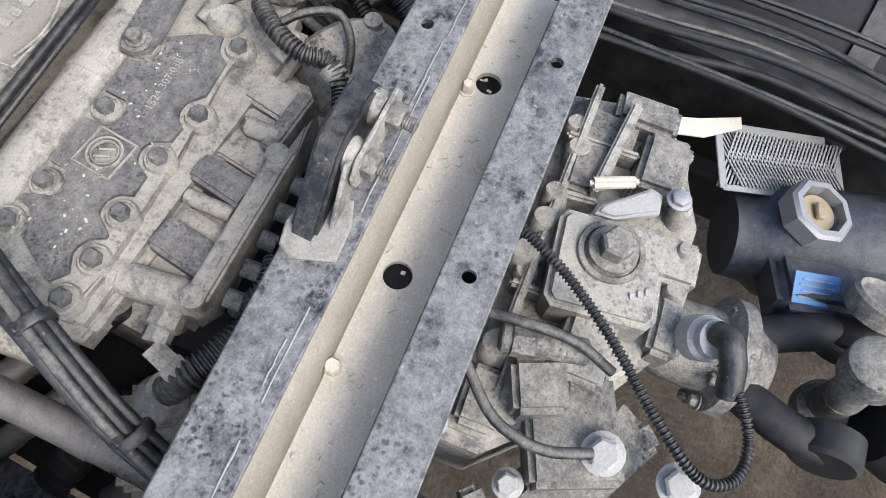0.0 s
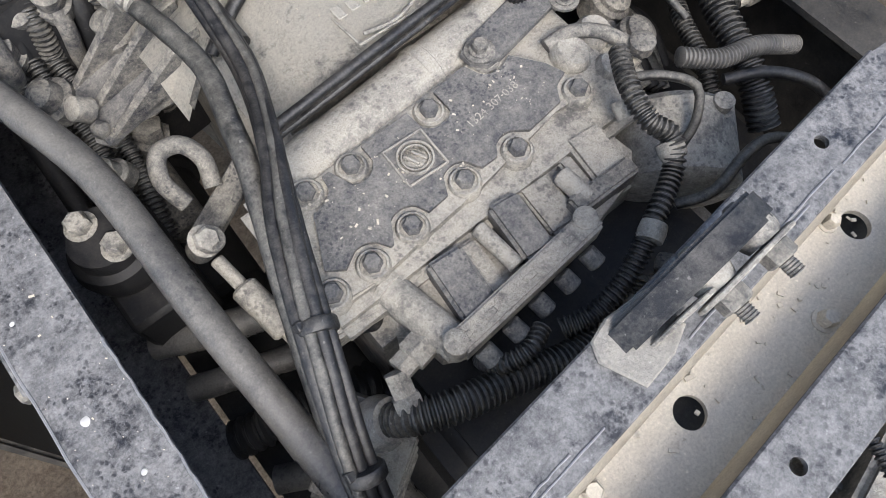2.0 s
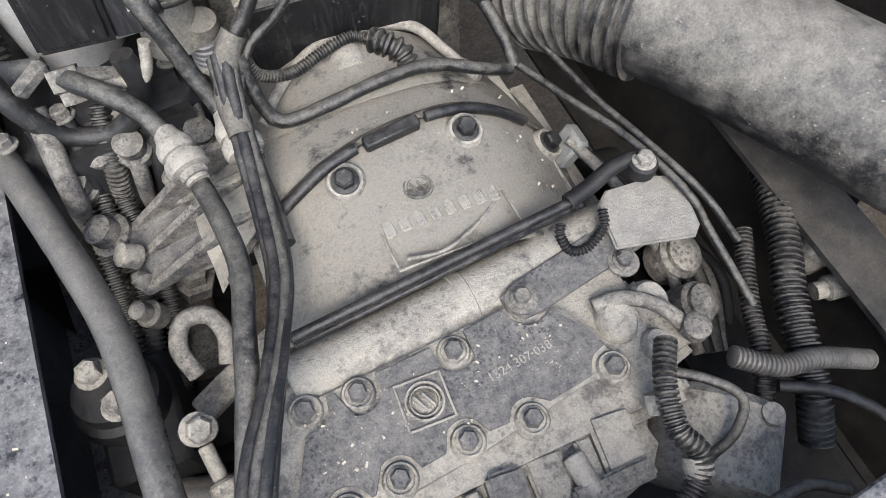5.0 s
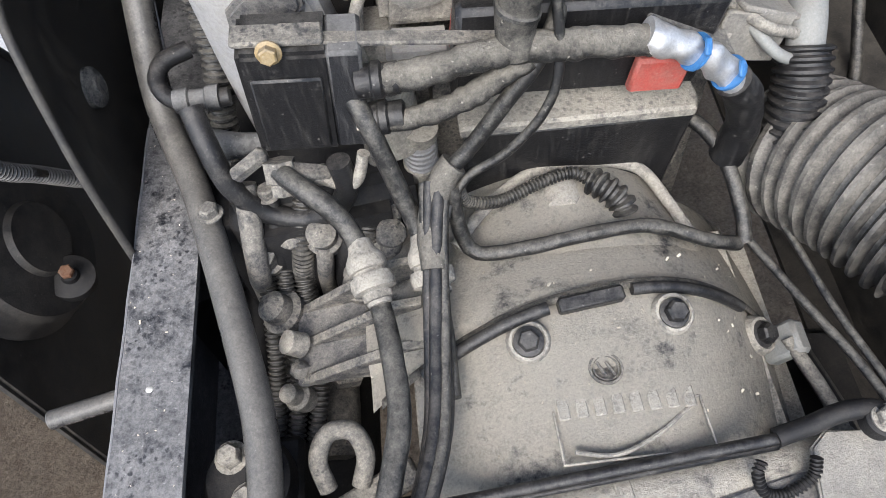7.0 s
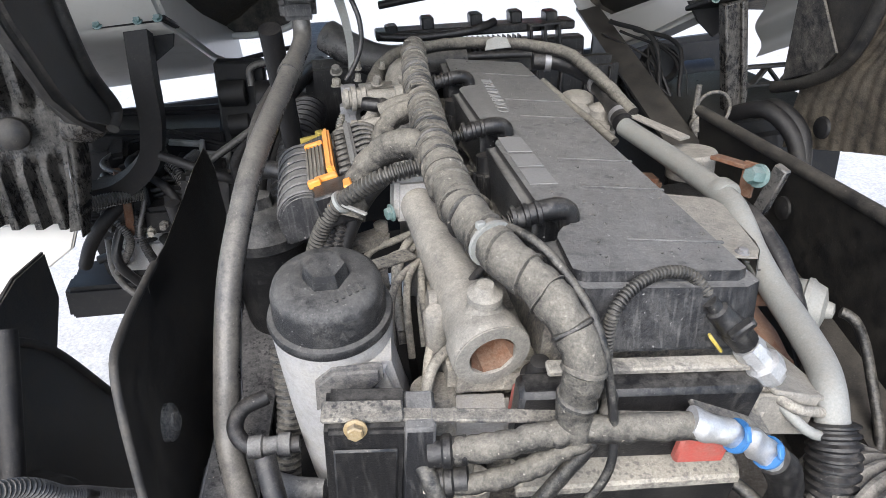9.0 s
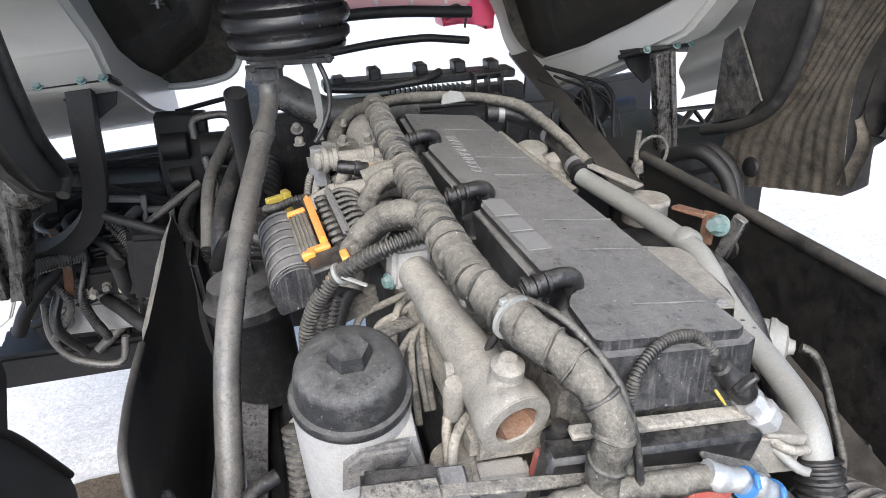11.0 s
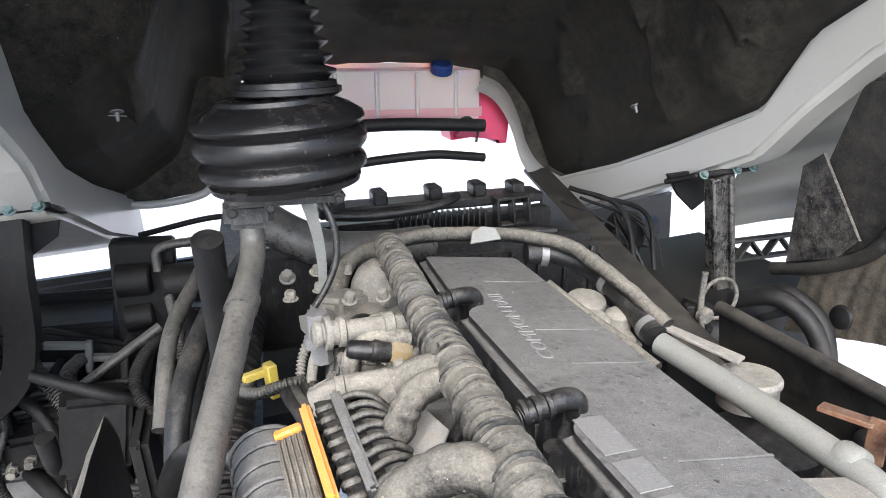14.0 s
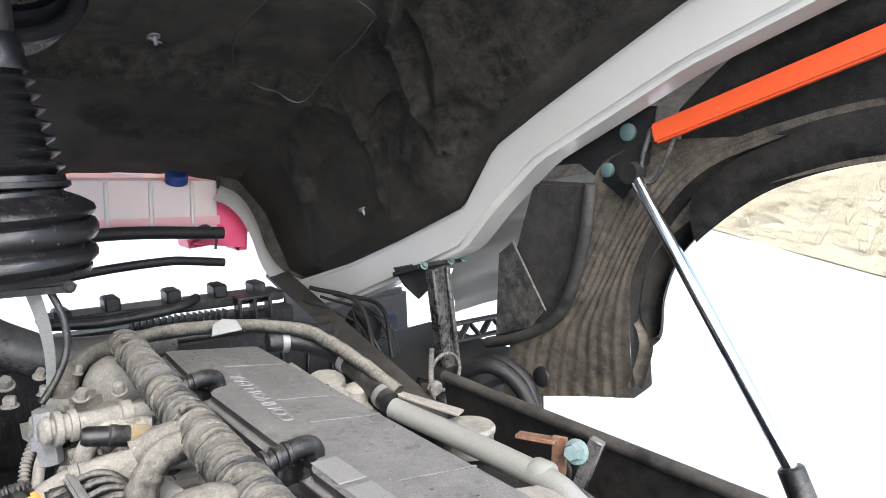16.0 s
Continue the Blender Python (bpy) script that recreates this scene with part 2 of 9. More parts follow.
def part(name, bm, mat, parent=None, label="", sharp=38):
    """Links a bmesh as one mesh object, under a thing or a part where one is given."""
    me = bpy.data.meshes.new(name)
    bmesh.ops.recalc_face_normals(bm, faces=bm.faces)
    bm.transform(AT[0])
    bm.to_mesh(me)
    bm.free()
    me.materials.append(mat)
    me.shade_smooth()
    me.set_sharp_from_angle(angle=radians(sharp))
    ob = new(name, me)
    if parent:
        ob.parent = parent
        base = parent.get("base")
        ob.matrix_parent_inverse = Matrix.Translation(base).inverted() if base else Matrix.Identity(4)
    if label:
        tagged(ob, label)
    return ob


def B():
    return bmesh.new()


def frame_of(d):
    d = Vector(d).normalized()
    return d.to_track_quat("Z", "Y").to_matrix().to_4x4()


def box(bm, c, s, rot=(0, 0, 0), bev=0.003, seg=1):
    v = bmesh.ops.create_cube(bm, size=1)["verts"]
    bmesh.ops.transform(bm, matrix=pose(*c, *rot) @ Matrix.Diagonal((*s, 1)), verts=v)
    if bev:
        e = {e for x in v for e in x.link_edges}
        bmesh.ops.bevel(bm, geom=list(e), offset=min(bev, min(s) * 0.45), segments=seg, affect="EDGES", clamp_overlap=True)
    return bm


def lathe(bm, p, d, prof, seg=24, caps=True):
    """Turns a profile of (height, radius) round the axis d from p."""
    m = Matrix.Translation(p) @ frame_of(d)
    rings = []
    for h, r in prof:
        if r <= 1e-6:
            rings.append([bm.verts.new(m @ V(0, 0, h))])
        else:
            rings.append([bm.verts.new(m @ V(r * math.cos(a), r * math.sin(a), h)) for a in (2 * math.pi * (i + 0.5) / seg for i in range(seg))])
    for a, b in zip(rings, rings[1:]):
        for i in range(seg):
            j = (i + 1) % seg
            if len(a) == 1 and len(b) > 1:
                bm.faces.new((a[0], b[j], b[i]))
            elif len(b) == 1 and len(a) > 1:
                bm.faces.new((a[i], a[j], b[0]))
            elif len(a) > 1:
                bm.faces.new((a[i], a[j], b[j], b[i]))
    for r in (rings[0], rings[-1]) if caps else ():
        if len(r) > 1:
            bm.faces.new(r)
    return bm


def cyl(bm, p0, p1, r, r1=None, seg=20, bev=0.0015):
    p0, p1 = Vector(p0), Vector(p1)
    r1 = r if r1 is None else r1
    h = (p1 - p0).length
    b = min(bev, r * 0.4, r1 * 0.4, h * 0.4)
    return lathe(bm, p0, p1 - p0, [(0, r - b), (b, r), (h - b, r1), (h, r1 - b)], seg)


def spline(pts, step):
    pts = [Vector(p) for p in pts]
    if len(pts) == 2:
        ext = [pts[0] * 2 - pts[1], *pts, pts[1] * 2 - pts[0]]
    else:
        ext = [pts[0] * 2 - pts[1], *pts, pts[-1] * 2 - pts[-2]]
    out = []
    for a, b, c, d in zip(ext, ext[1:], ext[2:], ext[3:]):
        n = max(1, round((c - b).length / step))
        for i in range(n):
            t = i / n
            out.append(0.5 * (2 * b + (c - a) * t + (2 * a - 5 * b + 4 * c - d) * t * t + (3 * b - a - 3 * c + d) * t ** 3))
    return out + [pts[-1]]


def tube(bm, pts, r, seg=10, step=0.01, rib=0.0, pitch=0.006, wob=0.0, lump=None, r1=None):
    """A round tube along a smooth line; rib: depth of the corrugation; wob: how uneven it is."""
    if rib:
        step = pitch / 4
    line = spline(pts, step)
    rings, x, s = [], None, 0.0
    for i, p in enumerate(line):
        t = (line[min(i + 1, len(line) - 1)] - line[max(i - 1, 0)]).normalized()
        if x is None:
            x = t.orthogonal().normalized()
        x = (x - t * x.dot(t)).normalized()
        y = t.cross(x)
        rr = r + ((r1 - r) * i / (len(line) - 1) if r1 else 0)
        if rib:
            rr += rib * (0, 1, 1, 0)[i % 4] - rib / 2
        if i:
            s += (p - line[i - 1]).length
        if lump:
            rr += lump[0] * (abs(math.sin(math.pi * (s + 0.4 * lump[1] * noise.noise(p * 30)) / lump[1])) ** 0.5 - 0.7)
        ring = []
        for k in range(seg):
            a = 2 * math.pi * k / seg
            q = p + (x * math.cos(a) + y * math.sin(a)) * rr
            if wob:
                q = q + (q - p).normalized() * wob * noise.noise(q * 60)
            ring.append(bm.verts.new(q))
        rings.append(ring)
    for a, b in zip(rings, rings[1:]):
        for k in range(seg):
            bm.faces.new((a[k], a[(k + 1) % seg], b[(k + 1) % seg], b[k]))
    bm.faces.new(rings[0])
    bm.faces.new(rings[-1])
    return bm


def prism(bm, poly, z0, z1, m=None, bev=0.002, seg=1):
    """A plate of the outline poly (x, y), from z0 to z1."""
    m = m or Matrix.Identity(4)
    lo = [bm.verts.new(m @ V(x, y, z0)) for x, y in poly]
    hi = [bm.verts.new(m @ V(x, y, z1)) for x, y in poly]
    k = len(poly)
    f = [bm.faces.new(lo[::-1]), bm.faces.new(hi)]
    f += [bm.faces.new((lo[i], lo[(i + 1) % k], hi[(i + 1) % k], hi[i])) for i in range(k)]
    if bev:
        e = list(f[1].edges) + list(f[0].edges)
        bmesh.ops.bevel(bm, geom=e, offset=bev, segments=seg, affect="EDGES", clamp_overlap=True)
    return bm


def hexbolt(bm, p, n, r=0.008, h=0.006, washer=True):
    p, n = Vector(p), Vector(n).normalized()
    if washer:
        lathe(bm, p, n, [(0, r * 1.35), (0.0015, r * 1.35), (0.002, r * 1.25)], 16)
        p = p + n * 0.002
    return lathe(bm, p, n, [(0, r), (h * 0.8, r), (h, r * 0.8)], 6)


def sheet(bm, fn, nu, nv, th):
    """A sheet of the thickness th through fn(u, v), u and v from 0 to 1."""
    g = [[bm.verts.new(fn(i / nu, j / nv)) for j in range(nv + 1)] for i in range(nu + 1)]
    f = [bm.faces.new((g[i][j], g[i + 1][j], g[i + 1][j + 1], g[i][j + 1])) for i in range(nu) for j in range(nv)]
    bmesh.ops.solidify(bm, geom=f, thickness=th)
    return bm


def lettering(text, size, m, depth=0.0008):
    """Raised letters standing on the plane z = 0 of the frame m."""
    words = bpy.data.curves.new("words", "FONT")
    words.body, words.size, words.extrude = text, size, depth
    words_ob = new("words", words)
    me = bpy.data.meshes.new_from_object(words_ob.evaluated_get(bpy.context.evaluated_depsgraph_get()))
    bpy.data.objects.remove(words_ob)
    b = bmesh.new()
    b.from_mesh(me)
    bmesh.ops.transform(b, matrix=m, verts=b.verts)
    return b


def roughen(bm, amp, scale):
    for v in bm.verts:
        v.co += noise.noise_vector(v.co * scale) * amp
    return bm


def lerp_list(keys, t):
    """The value at t of a line through the keys (t, value)."""
    for (a, x), (b, y) in zip(keys, keys[1:]):
        if t <= b:
            return x + (y - x) * max(0, (t - a) / (b - a))
    return keys[-1][1]


# ---- ground and distance ----
g = B()
bmesh.ops.create_grid(g, x_segments=90, y_segments=90, size=1.0)
for v in g.verts:
    x, y = v.co.x, v.co.y
    v.co.x, v.co.y = 6 * x + 900 * x ** 7, 6 * y + 900 * y ** 7
    near = max(0.0, 1 - max(abs(v.co.x), abs(v.co.y)) / 30)
    v.co.z = 0.02 * near * noise.noise(v.co * 1.5)
tagged(part("ground", g, M_GRAVEL), "pale gravel yard under and around the truck", "ground", kind="structure")
# stony soil sheet, its dark colour standing partly for shade beneath the truck
g = B()
sheet(g, lambda u, v: V(-1.75 + 3.45 * u + 0.15 * noise.noise(V(v * 7, u, 2)), -2.2 + 4.3 * v + 0.1 * noise.noise(V(u * 7, v, 5)), 0.035 + 0.03 * noise.noise(V(u * 20, v * 40, 1))), 40, 80, -0.02)
for v in g.verts:
    v.co.z = max(v.co.z, 0.021)
tagged(part("soil", g, M_SHADED_SOIL), "brown stony soil, coloured darker for the shade under the truck", "soil", kind="structure")


# ---- chassis ----
place(REAR)


def chassis_rail(x_web, x_lip, label, mat):
    t = thing("chassis_rail", (x_web, 0.6, 0.75), label, "chassis rail", "chassis rails")
    s = 1 if x_lip > x_web else -1
    th = 0.008
    prof = [(x_web, 1.018), (x_lip, 1.018), (x_lip, 1.018 - th), (x_web + s * th, 1.018 - th),
            (x_web + s * th, 0.748 + th), (x_lip, 0.748 + th), (x_lip, 0.748), (x_web, 0.748)]
    m = Matrix(((1, 0, 0, 0), (0, 0, 1, 0), (0, 1, 0, 0), (0, 0, 0, 1)))
    part("channel", prism(B(), prof, -1.6, 2.5, m, 0.003, 2), mat, t)
    r = random.Random(31)
    for y in (-0.9, -0.25, 0.22, 0.48, 0.90):
        b = B()
        box(b, (x_web - s * 0.006, y, 0.90), (0.011, 0.11, 0.20), (0, 0, 0), 0.003)
        pl = part("side_plate", b, mat, t)
        for dy in (-0.035, 0.035):
            part("bolt", hexbolt(B(), (x_web - s * 0.012, y + dy, 0.965), (-s, 0, 0), 0.011, 0.011), M_CASTD, pl)
    return t


def worn_edge(rail, x, ya, yb):
    b = B()
    n = 40
    tube(b, [(x + 0.0006 * math.sin(k * 1.9), ya + (yb - ya) * k / n, 1.0172 + 0.0006 * math.sin(k * 0.7)) for k in range(n + 1)], 0.0016, 6, 0.02)
    part("worn_edge", b, M_STEEL, rail, "edge worn to bare metal")


rail_l = chassis_rail(-0.548, -0.476, "black steel chassis rail spattered with pale dust", M_RAIL)
chassis_rail(0.352, 0.28, "black steel chassis rail beside the air intake duct", M_SHIELD)


worn_edge(rail_l, -0.5475, -0.2, 0.95)
worn_edge(rail_l, -0.4765, 0.1, 0.42)


def plate_row(bm, x0, x1, y0, y1, z, th, holes):
    """A flat strip with round holes (x, y, radius) through it, in order along x."""
    k = 24

    def cell(h, xa, xb, zz):
        rim, out = [], []
        for i in range(k):
            a = 2 * math.pi * (i + 0.5) / k
            c, s = math.cos(a), math.sin(a)
            rim.append(bm.verts.new(V(h[0] + h[2] * c, h[1] + h[2] * s, zz)))
            fx = ((xb if c > 0 else xa) - h[0]) / c if abs(c) > 1e-6 else 1e9
            fy = ((y1 if s > 0 else y0) - h[1]) / s if abs(s) > 1e-6 else 1e9
            f = min(fx, fy)
            out.append(bm.verts.new(V(h[0] + f * c, h[1] + f * s, zz)))
        for i in range(k):
            j = (i + 1) % k
            bm.faces.new((rim[i], rim[j], out[j], out[i]))
            pa, pb = out[i].co, out[j].co
            if abs(pa.x - pb.x) > 1e-6 and abs(pa.y - pb.y) > 1e-6:
                cx = xb if pa.x + pb.x > 2 * h[0] else xa
                cy = y1 if pa.y + pb.y > 2 * h[1] else y0
                bm.faces.new((out[i], out[j], bm.verts.new(V(cx, cy, zz))))
        return rim

    for zz in (z, z - th):
        x = x0
        for h in holes:
            w = h[2] * 1.7
            bm.faces.new([bm.verts.new(p) for p in (V(x, y0, zz), V(h[0] - w, y0, zz), V(h[0] - w, y1, zz), V(x, y1, zz))])
            rim = cell(h, h[0] - w, h[0] + w, zz)
            if zz == z:
                low = [bm.verts.new(v.co - V(0, 0, th)) for v in rim]
                for i in range(k):
                    j = (i + 1) % k
                    bm.faces.new((rim[i], rim[j], low[j], low[i]))
            x = h[0] + w
        bm.faces.new([bm.verts.new(p) for p in (V(x, y0, zz), V(x1, y0, zz), V(x1, y1, zz), V(x, y1, zz))])
    return bm


def cross_member():
    t = thing("cross_member", (-0.12, 0.06, 1.018), "hat-section steel cross member, black lips and dust-filled channel", "cross member")
    turn = pose(0, 0.067, 0, 0, 0, 4.7)
    x0, x1 = -0.50, 0.212
    # bent channel: two side walls rising from the floor
    def wall(y_lo, y_hi, name, mat):
        b = B()
        sheet(b, lambda u, v: turn @ V(x0 + (x1 - x0) * u, y_lo + (y_hi - y_lo) * v ** 1.6, 1.066 + 0.058 * v ** 0.8), 24, 8, 0.005)
        part(name, b, mat, t)
    f = B()
    plate_row(f, x0, x1, -0.042, 0.022, 1.066, 0.006, [(-0.42, 0.0, 0.014), (-0.149, 0.001, 0.0135), (0.079, -0.001, 0.0135)])
    bmesh.ops.remove_doubles(f, verts=f.verts, dist=1e-5)
    bmesh.ops.transform(f, matrix=turn, verts=f.verts)
    part("channel_floor", f, M_BEIGE, t, "floor under a layer of beige dust", sharp=0)
    f = B()
    box(f, turn @ V(-0.14, -0.005, 1.035), (0.7, 0.08, 0.004), (0, 0, 4.7), 0.001)
    part("closing_plate", f, M_DARK, t)
    wall(0.022, 0.036, "channel_wall", M_BEIGE)
    wall(-0.042, -0.040, "channel_wall", M_BEIGE)

    def lip(ya, yb, z, holes):
        b = B()
        plate_row(b, x0, x1 - 0.03, ya, yb, z, 0.006, [(hx, hy, 0.0062) for hx, hy in holes])
        w = yb - ya
        prism(b, [(x1 - 0.03, ya), (x1 - 0.012, ya + w * 0.06), (x1 - 0.003, ya + w * 0.22), (x1, ya + w * 0.45), (x1, ya + w * 0.55), (x1 - 0.003, yb - w * 0.22), (x1 - 0.012, yb - w * 0.06), (x1 - 0.03, yb)], z - 0.006, z, None, 0)
        bmesh.ops.remove_doubles(b, verts=b.verts, dist=1e-5)
        bmesh.ops.transform(b, matrix=turn, verts=b.verts)
        ob = part("lip", b, M_RAIL, t, "dust-mottled black lip", sharp=0)
        for yy in (ya, yb):
            e = B()
            cyl(e, turn @ V(x0, yy, z - 0.003), turn @ V(x1 - 0.03, yy, z - 0.003), 0.003, seg=8, bev=0)
            part("rounded_edge", e, M_RAIL, ob)
        return ob
    lip(0.036, 0.088, 1.125, [(0.075, 0.068)])
    lip(-0.084, -0.040, 1.128, [(-0.148, -0.061), (0.082, -0.060)])
    r = random.Random(6)
    # highlight of the bent lips, laid on as thin bright strips
    for xa, xb, y in ((-0.40, -0.33, 0.046), (-0.30, -0.22, 0.045), (-0.29, -0.25, 0.050), (-0.13, 0.02, 0.043), (-0.05, 0.06, 0.047), (0.07, 0.15, 0.045), (-0.47, -0.38, -0.080)):
        b = B()
        z = 1.1256 if y > 0 else 1.1286
        tube(b, [turn @ V(xa + (xb - xa) * k / 7, y + 0.0003 * math.sin(k * 2.1 + xa * 50) + r.uniform(-0.0003, 0.0003), z - 0.0004) for k in range(8)], 0.0009, 6, 0.01, wob=0.0005)
        part("bright_line", b, M_STEEL, t, "bright line drawn as the highlight of the lip's bend")
    return t


cross_member()

# ---- gearbox ----
CX = -0.06


def gearbox():
    t = thing("gearbox", (CX, 0.45, 0.55), "dust-covered cast gearbox behind the engine, with bolted shift cover", "gearbox")
    n = (0, 0, 1)

    def top(x, y):
        w = (x + 0.075) / 0.30
        c = lerp_list([(0.44, 1.0), (0.485, 1.052), (0.60, 1.068), (0.64, 1.072), (0.70, 1.058), (0.74, 1.046), (0.80, 1.032)], y)
        if w > 0:
            return c - 0.36 * max(0, w - 0.12) ** 2 - 0.018 * w
        return c - 0.19 * max(0, -w - 0.12) ** 2 * (1.0 if y < 0.62 else 0.75)

    def seam(x):
        return 0.643 - 0.9 * (x + 0.02) ** 2
    b = B()
    def dome(u, v):
        x = -0.255 + 0.375 * u
        y = 0.485 + (seam(x) - 0.483) * v
        return V(x, y, top(x, y) + 0.0015 * noise.noise(V(x * 18, y * 18, 2)))

    sheet(b, dome, 40, 16, -0.02)
    part("name_panel", b, M_DUSTY, t, "domed panel with a raised badge")
    b = B()
    def bell(u, v):
        x = -0.30 + 0.46 * u
        y = seam(x) + 0.004 + (0.768 - seam(x)) * v
        return V(x, y, top(x, y) + 0.004)

    sheet(b, bell, 34, 12, -0.03)
    part("bell_housing", b, M_DUSTY, t)
    # flange rim between panel and bell housing
    b = B()
    sheet(b, lambda u, v: V(-0.29 + 0.43 * u, seam(-0.29 + 0.43 * u) - 0.002 + 0.010 * v, top(-0.29 + 0.43 * u, seam(-0.29 + 0.43 * u)) + 0.008 + 0.003 * math.sin(math.pi * v)), 40, 4, -0.03)
    part("flange", b, M_CASTD, t)
    b = B()
    line = [V(x, seam(x) - 0.004, top(x, seam(x)) + 0.010) for x in (-0.245 + 0.02 * k for k in range(17))]
    part("seam_strip", tube(b, line[:7], 0.0065, 10, 0.01), M_BLACK, t, "black sealing strip along the seam")
    part("seam_strip", tube(B(), line[10:], 0.0060, 10, 0.01), M_BLACK, t, "black sealing strip along the seam")
    for bx, by, tilt in ((-0.145, 0.607, -0.1), (-0.010, 0.619, 0.08), (0.093, 0.612, 0.5)):
        c = B()
        z = top(bx, by) + 0.002
        d = V(tilt, -0.25, 1)
        lathe(c, (bx, by, z - 0.012), d, [(0, 0.023), (0.014, 0.020), (0.018, 0.018), (0.019, 0.0155), (0.016, 0.014)], 20)
        fl = part("bolt_boss", c, M_CAST, t)
        part("bolt", hexbolt(B(), V(bx, by, z - 0.012) + d.normalized() * 0.016, d, 0.0105, 0.011), M_BLACK, fl)
    b = B()
    box(b, (CX, 0.63, 0.80), (0.40, 0.30, 0.36), bev=0.04, seg=3)
    box(b, (CX - 0.06, 0.37, 0.83), (0.34, 0.26, 0.32), bev=0.03, seg=3)
    box(b, (CX - 0.06, 0.37, 1.0), (0.40, 0.17, 0.03), bev=0.01, seg=2)
    roughen(b, 0.003, 9)
    part("case", b, M_CAST, t)
    b = B()
    box(b, (-0.11, 0.17, 0.78), (0.40, 0.22, 0.28), bev=0.03, seg=3)
    box(b, (-0.09, 0.05, 0.74), (0.30, 0.20, 0.24), bev=0.03, seg=3)
    part("rear_case", b, M_DARK, t, "grimy dark rear case")
    # shift cover with lugs round its bolts
    lugs = [(-0.261, 0.415), (-0.212, 0.411), (-0.116, 0.412), (-0.033, 0.425), (0.014, 0.337), (-0.078, 0.325), (-0.139, 0.331), (-0.206, 0.326), (-0.256, 0.320), (-0.300, 0.320)]
    b = B()
    prism(b, [(-0.285, 0.425), (-0.035, 0.437), (0.004, 0.405), (0.010, 0.375), (0.026, 0.345), (0.022, 0.326), (-0.018, 0.338), (-0.13, 0.318), (-0.205, 0.312), (-0.26, 0.306), (-0.315, 0.308), (-0.318, 0.34)], 1.005, 1.026, None, 0.004, 2)
    cover = part("shift_cover", b, M_CAST, t, "cover plate under beige dust")
    rim = [(-0.293, 0.342), (-0.256, 0.418), (-0.212, 0.421), (-0.115, 0.424), (-0.060, 0.430), (-0.022, 0.424), (0.010, 0.380), (0.020, 0.352), (-0.010, 0.338), (-0.075, 0.331), (-0.137, 0.332), (-0.205, 0.326), (-0.262, 0.320)]
    edge = []
    for (xa, ya), (xb, yb) in zip(rim, rim[1:] + rim[:1]):
        k = max(1, round(math.hypot(xb - xa, yb - ya) / 0.004))
        for i in range(k):
            p = V(xa + (xb - xa) * i / k, ya + (yb - ya) * i / k, 0)
            for lx, ly in lugs:
                off = p - V(lx, ly, 0)
                if off.length < 0.021:
                    inward = V(-0.13 - lx, 0.375 - ly, 0)
                    inward = V(inward.x * 0.25, inward.y, 0).normalized()
                    p = V(lx, ly, 0) + (off + inward * 0.022).normalized() * 0.021
            edge.append((p.x, p.y))
    b = B()
    prism(b, edge, 1.020, 1.0305, None, 0.0022, 2)
    part("raised_panel", b, M_PANEL, cover, "raised panel rubbed dark with speckled dust")
    for x, y in lugs:
        c = B()
        lathe(c, (x, y, 1.004), n, [(0, 0.0165), (0.023, 0.0165), (0.0265, 0.0145), (0.0265, 0.0125), (0.0245, 0.012)], 20)
        part("bolt_lug", c, M_CAST, cover)
        part("bolt", hexbolt(B(), (x, y, 1.0250), n, 0.0092, 0.0115), M_PANEL, cover)
    # square badge with ring
    c = B()
    m = pose(-0.160, 0.379, 1.0305, 0, 0, -3)
    for a, w, h in ((0, 0.046, 0.0022), (90, 0.046, 0.0022)):
        for s in (-1, 1):
            q = m @ pose(0, 0, 0, 0, 0, a) @ V(0, s * 0.022, 0.001)
            box(c, q, (w, 0.0022, 0.003), (0, 0, a - 3), 0.0005)
    for r0, r1 in ((0.0185, 0.0165), (0.014, 0.0128)):
        lathe(c, m @ V(0, 0, 0), n, [(0, r0), (0.0025, r0), (0.0025, r1), (0, r1)], 28)
    for s in (-1, 1):
        box(c, m @ V(s * 0.0045, 0, 0.001), (0.0025, 0.017, 0.003), (0, 0, 25), 0.0005)
    part("badge", c, M_CAST, cover)
    return t, top, seam


gearbox_ob, gear_top, gear_seam = gearbox()


# ---- engine ----
place(FRONT)


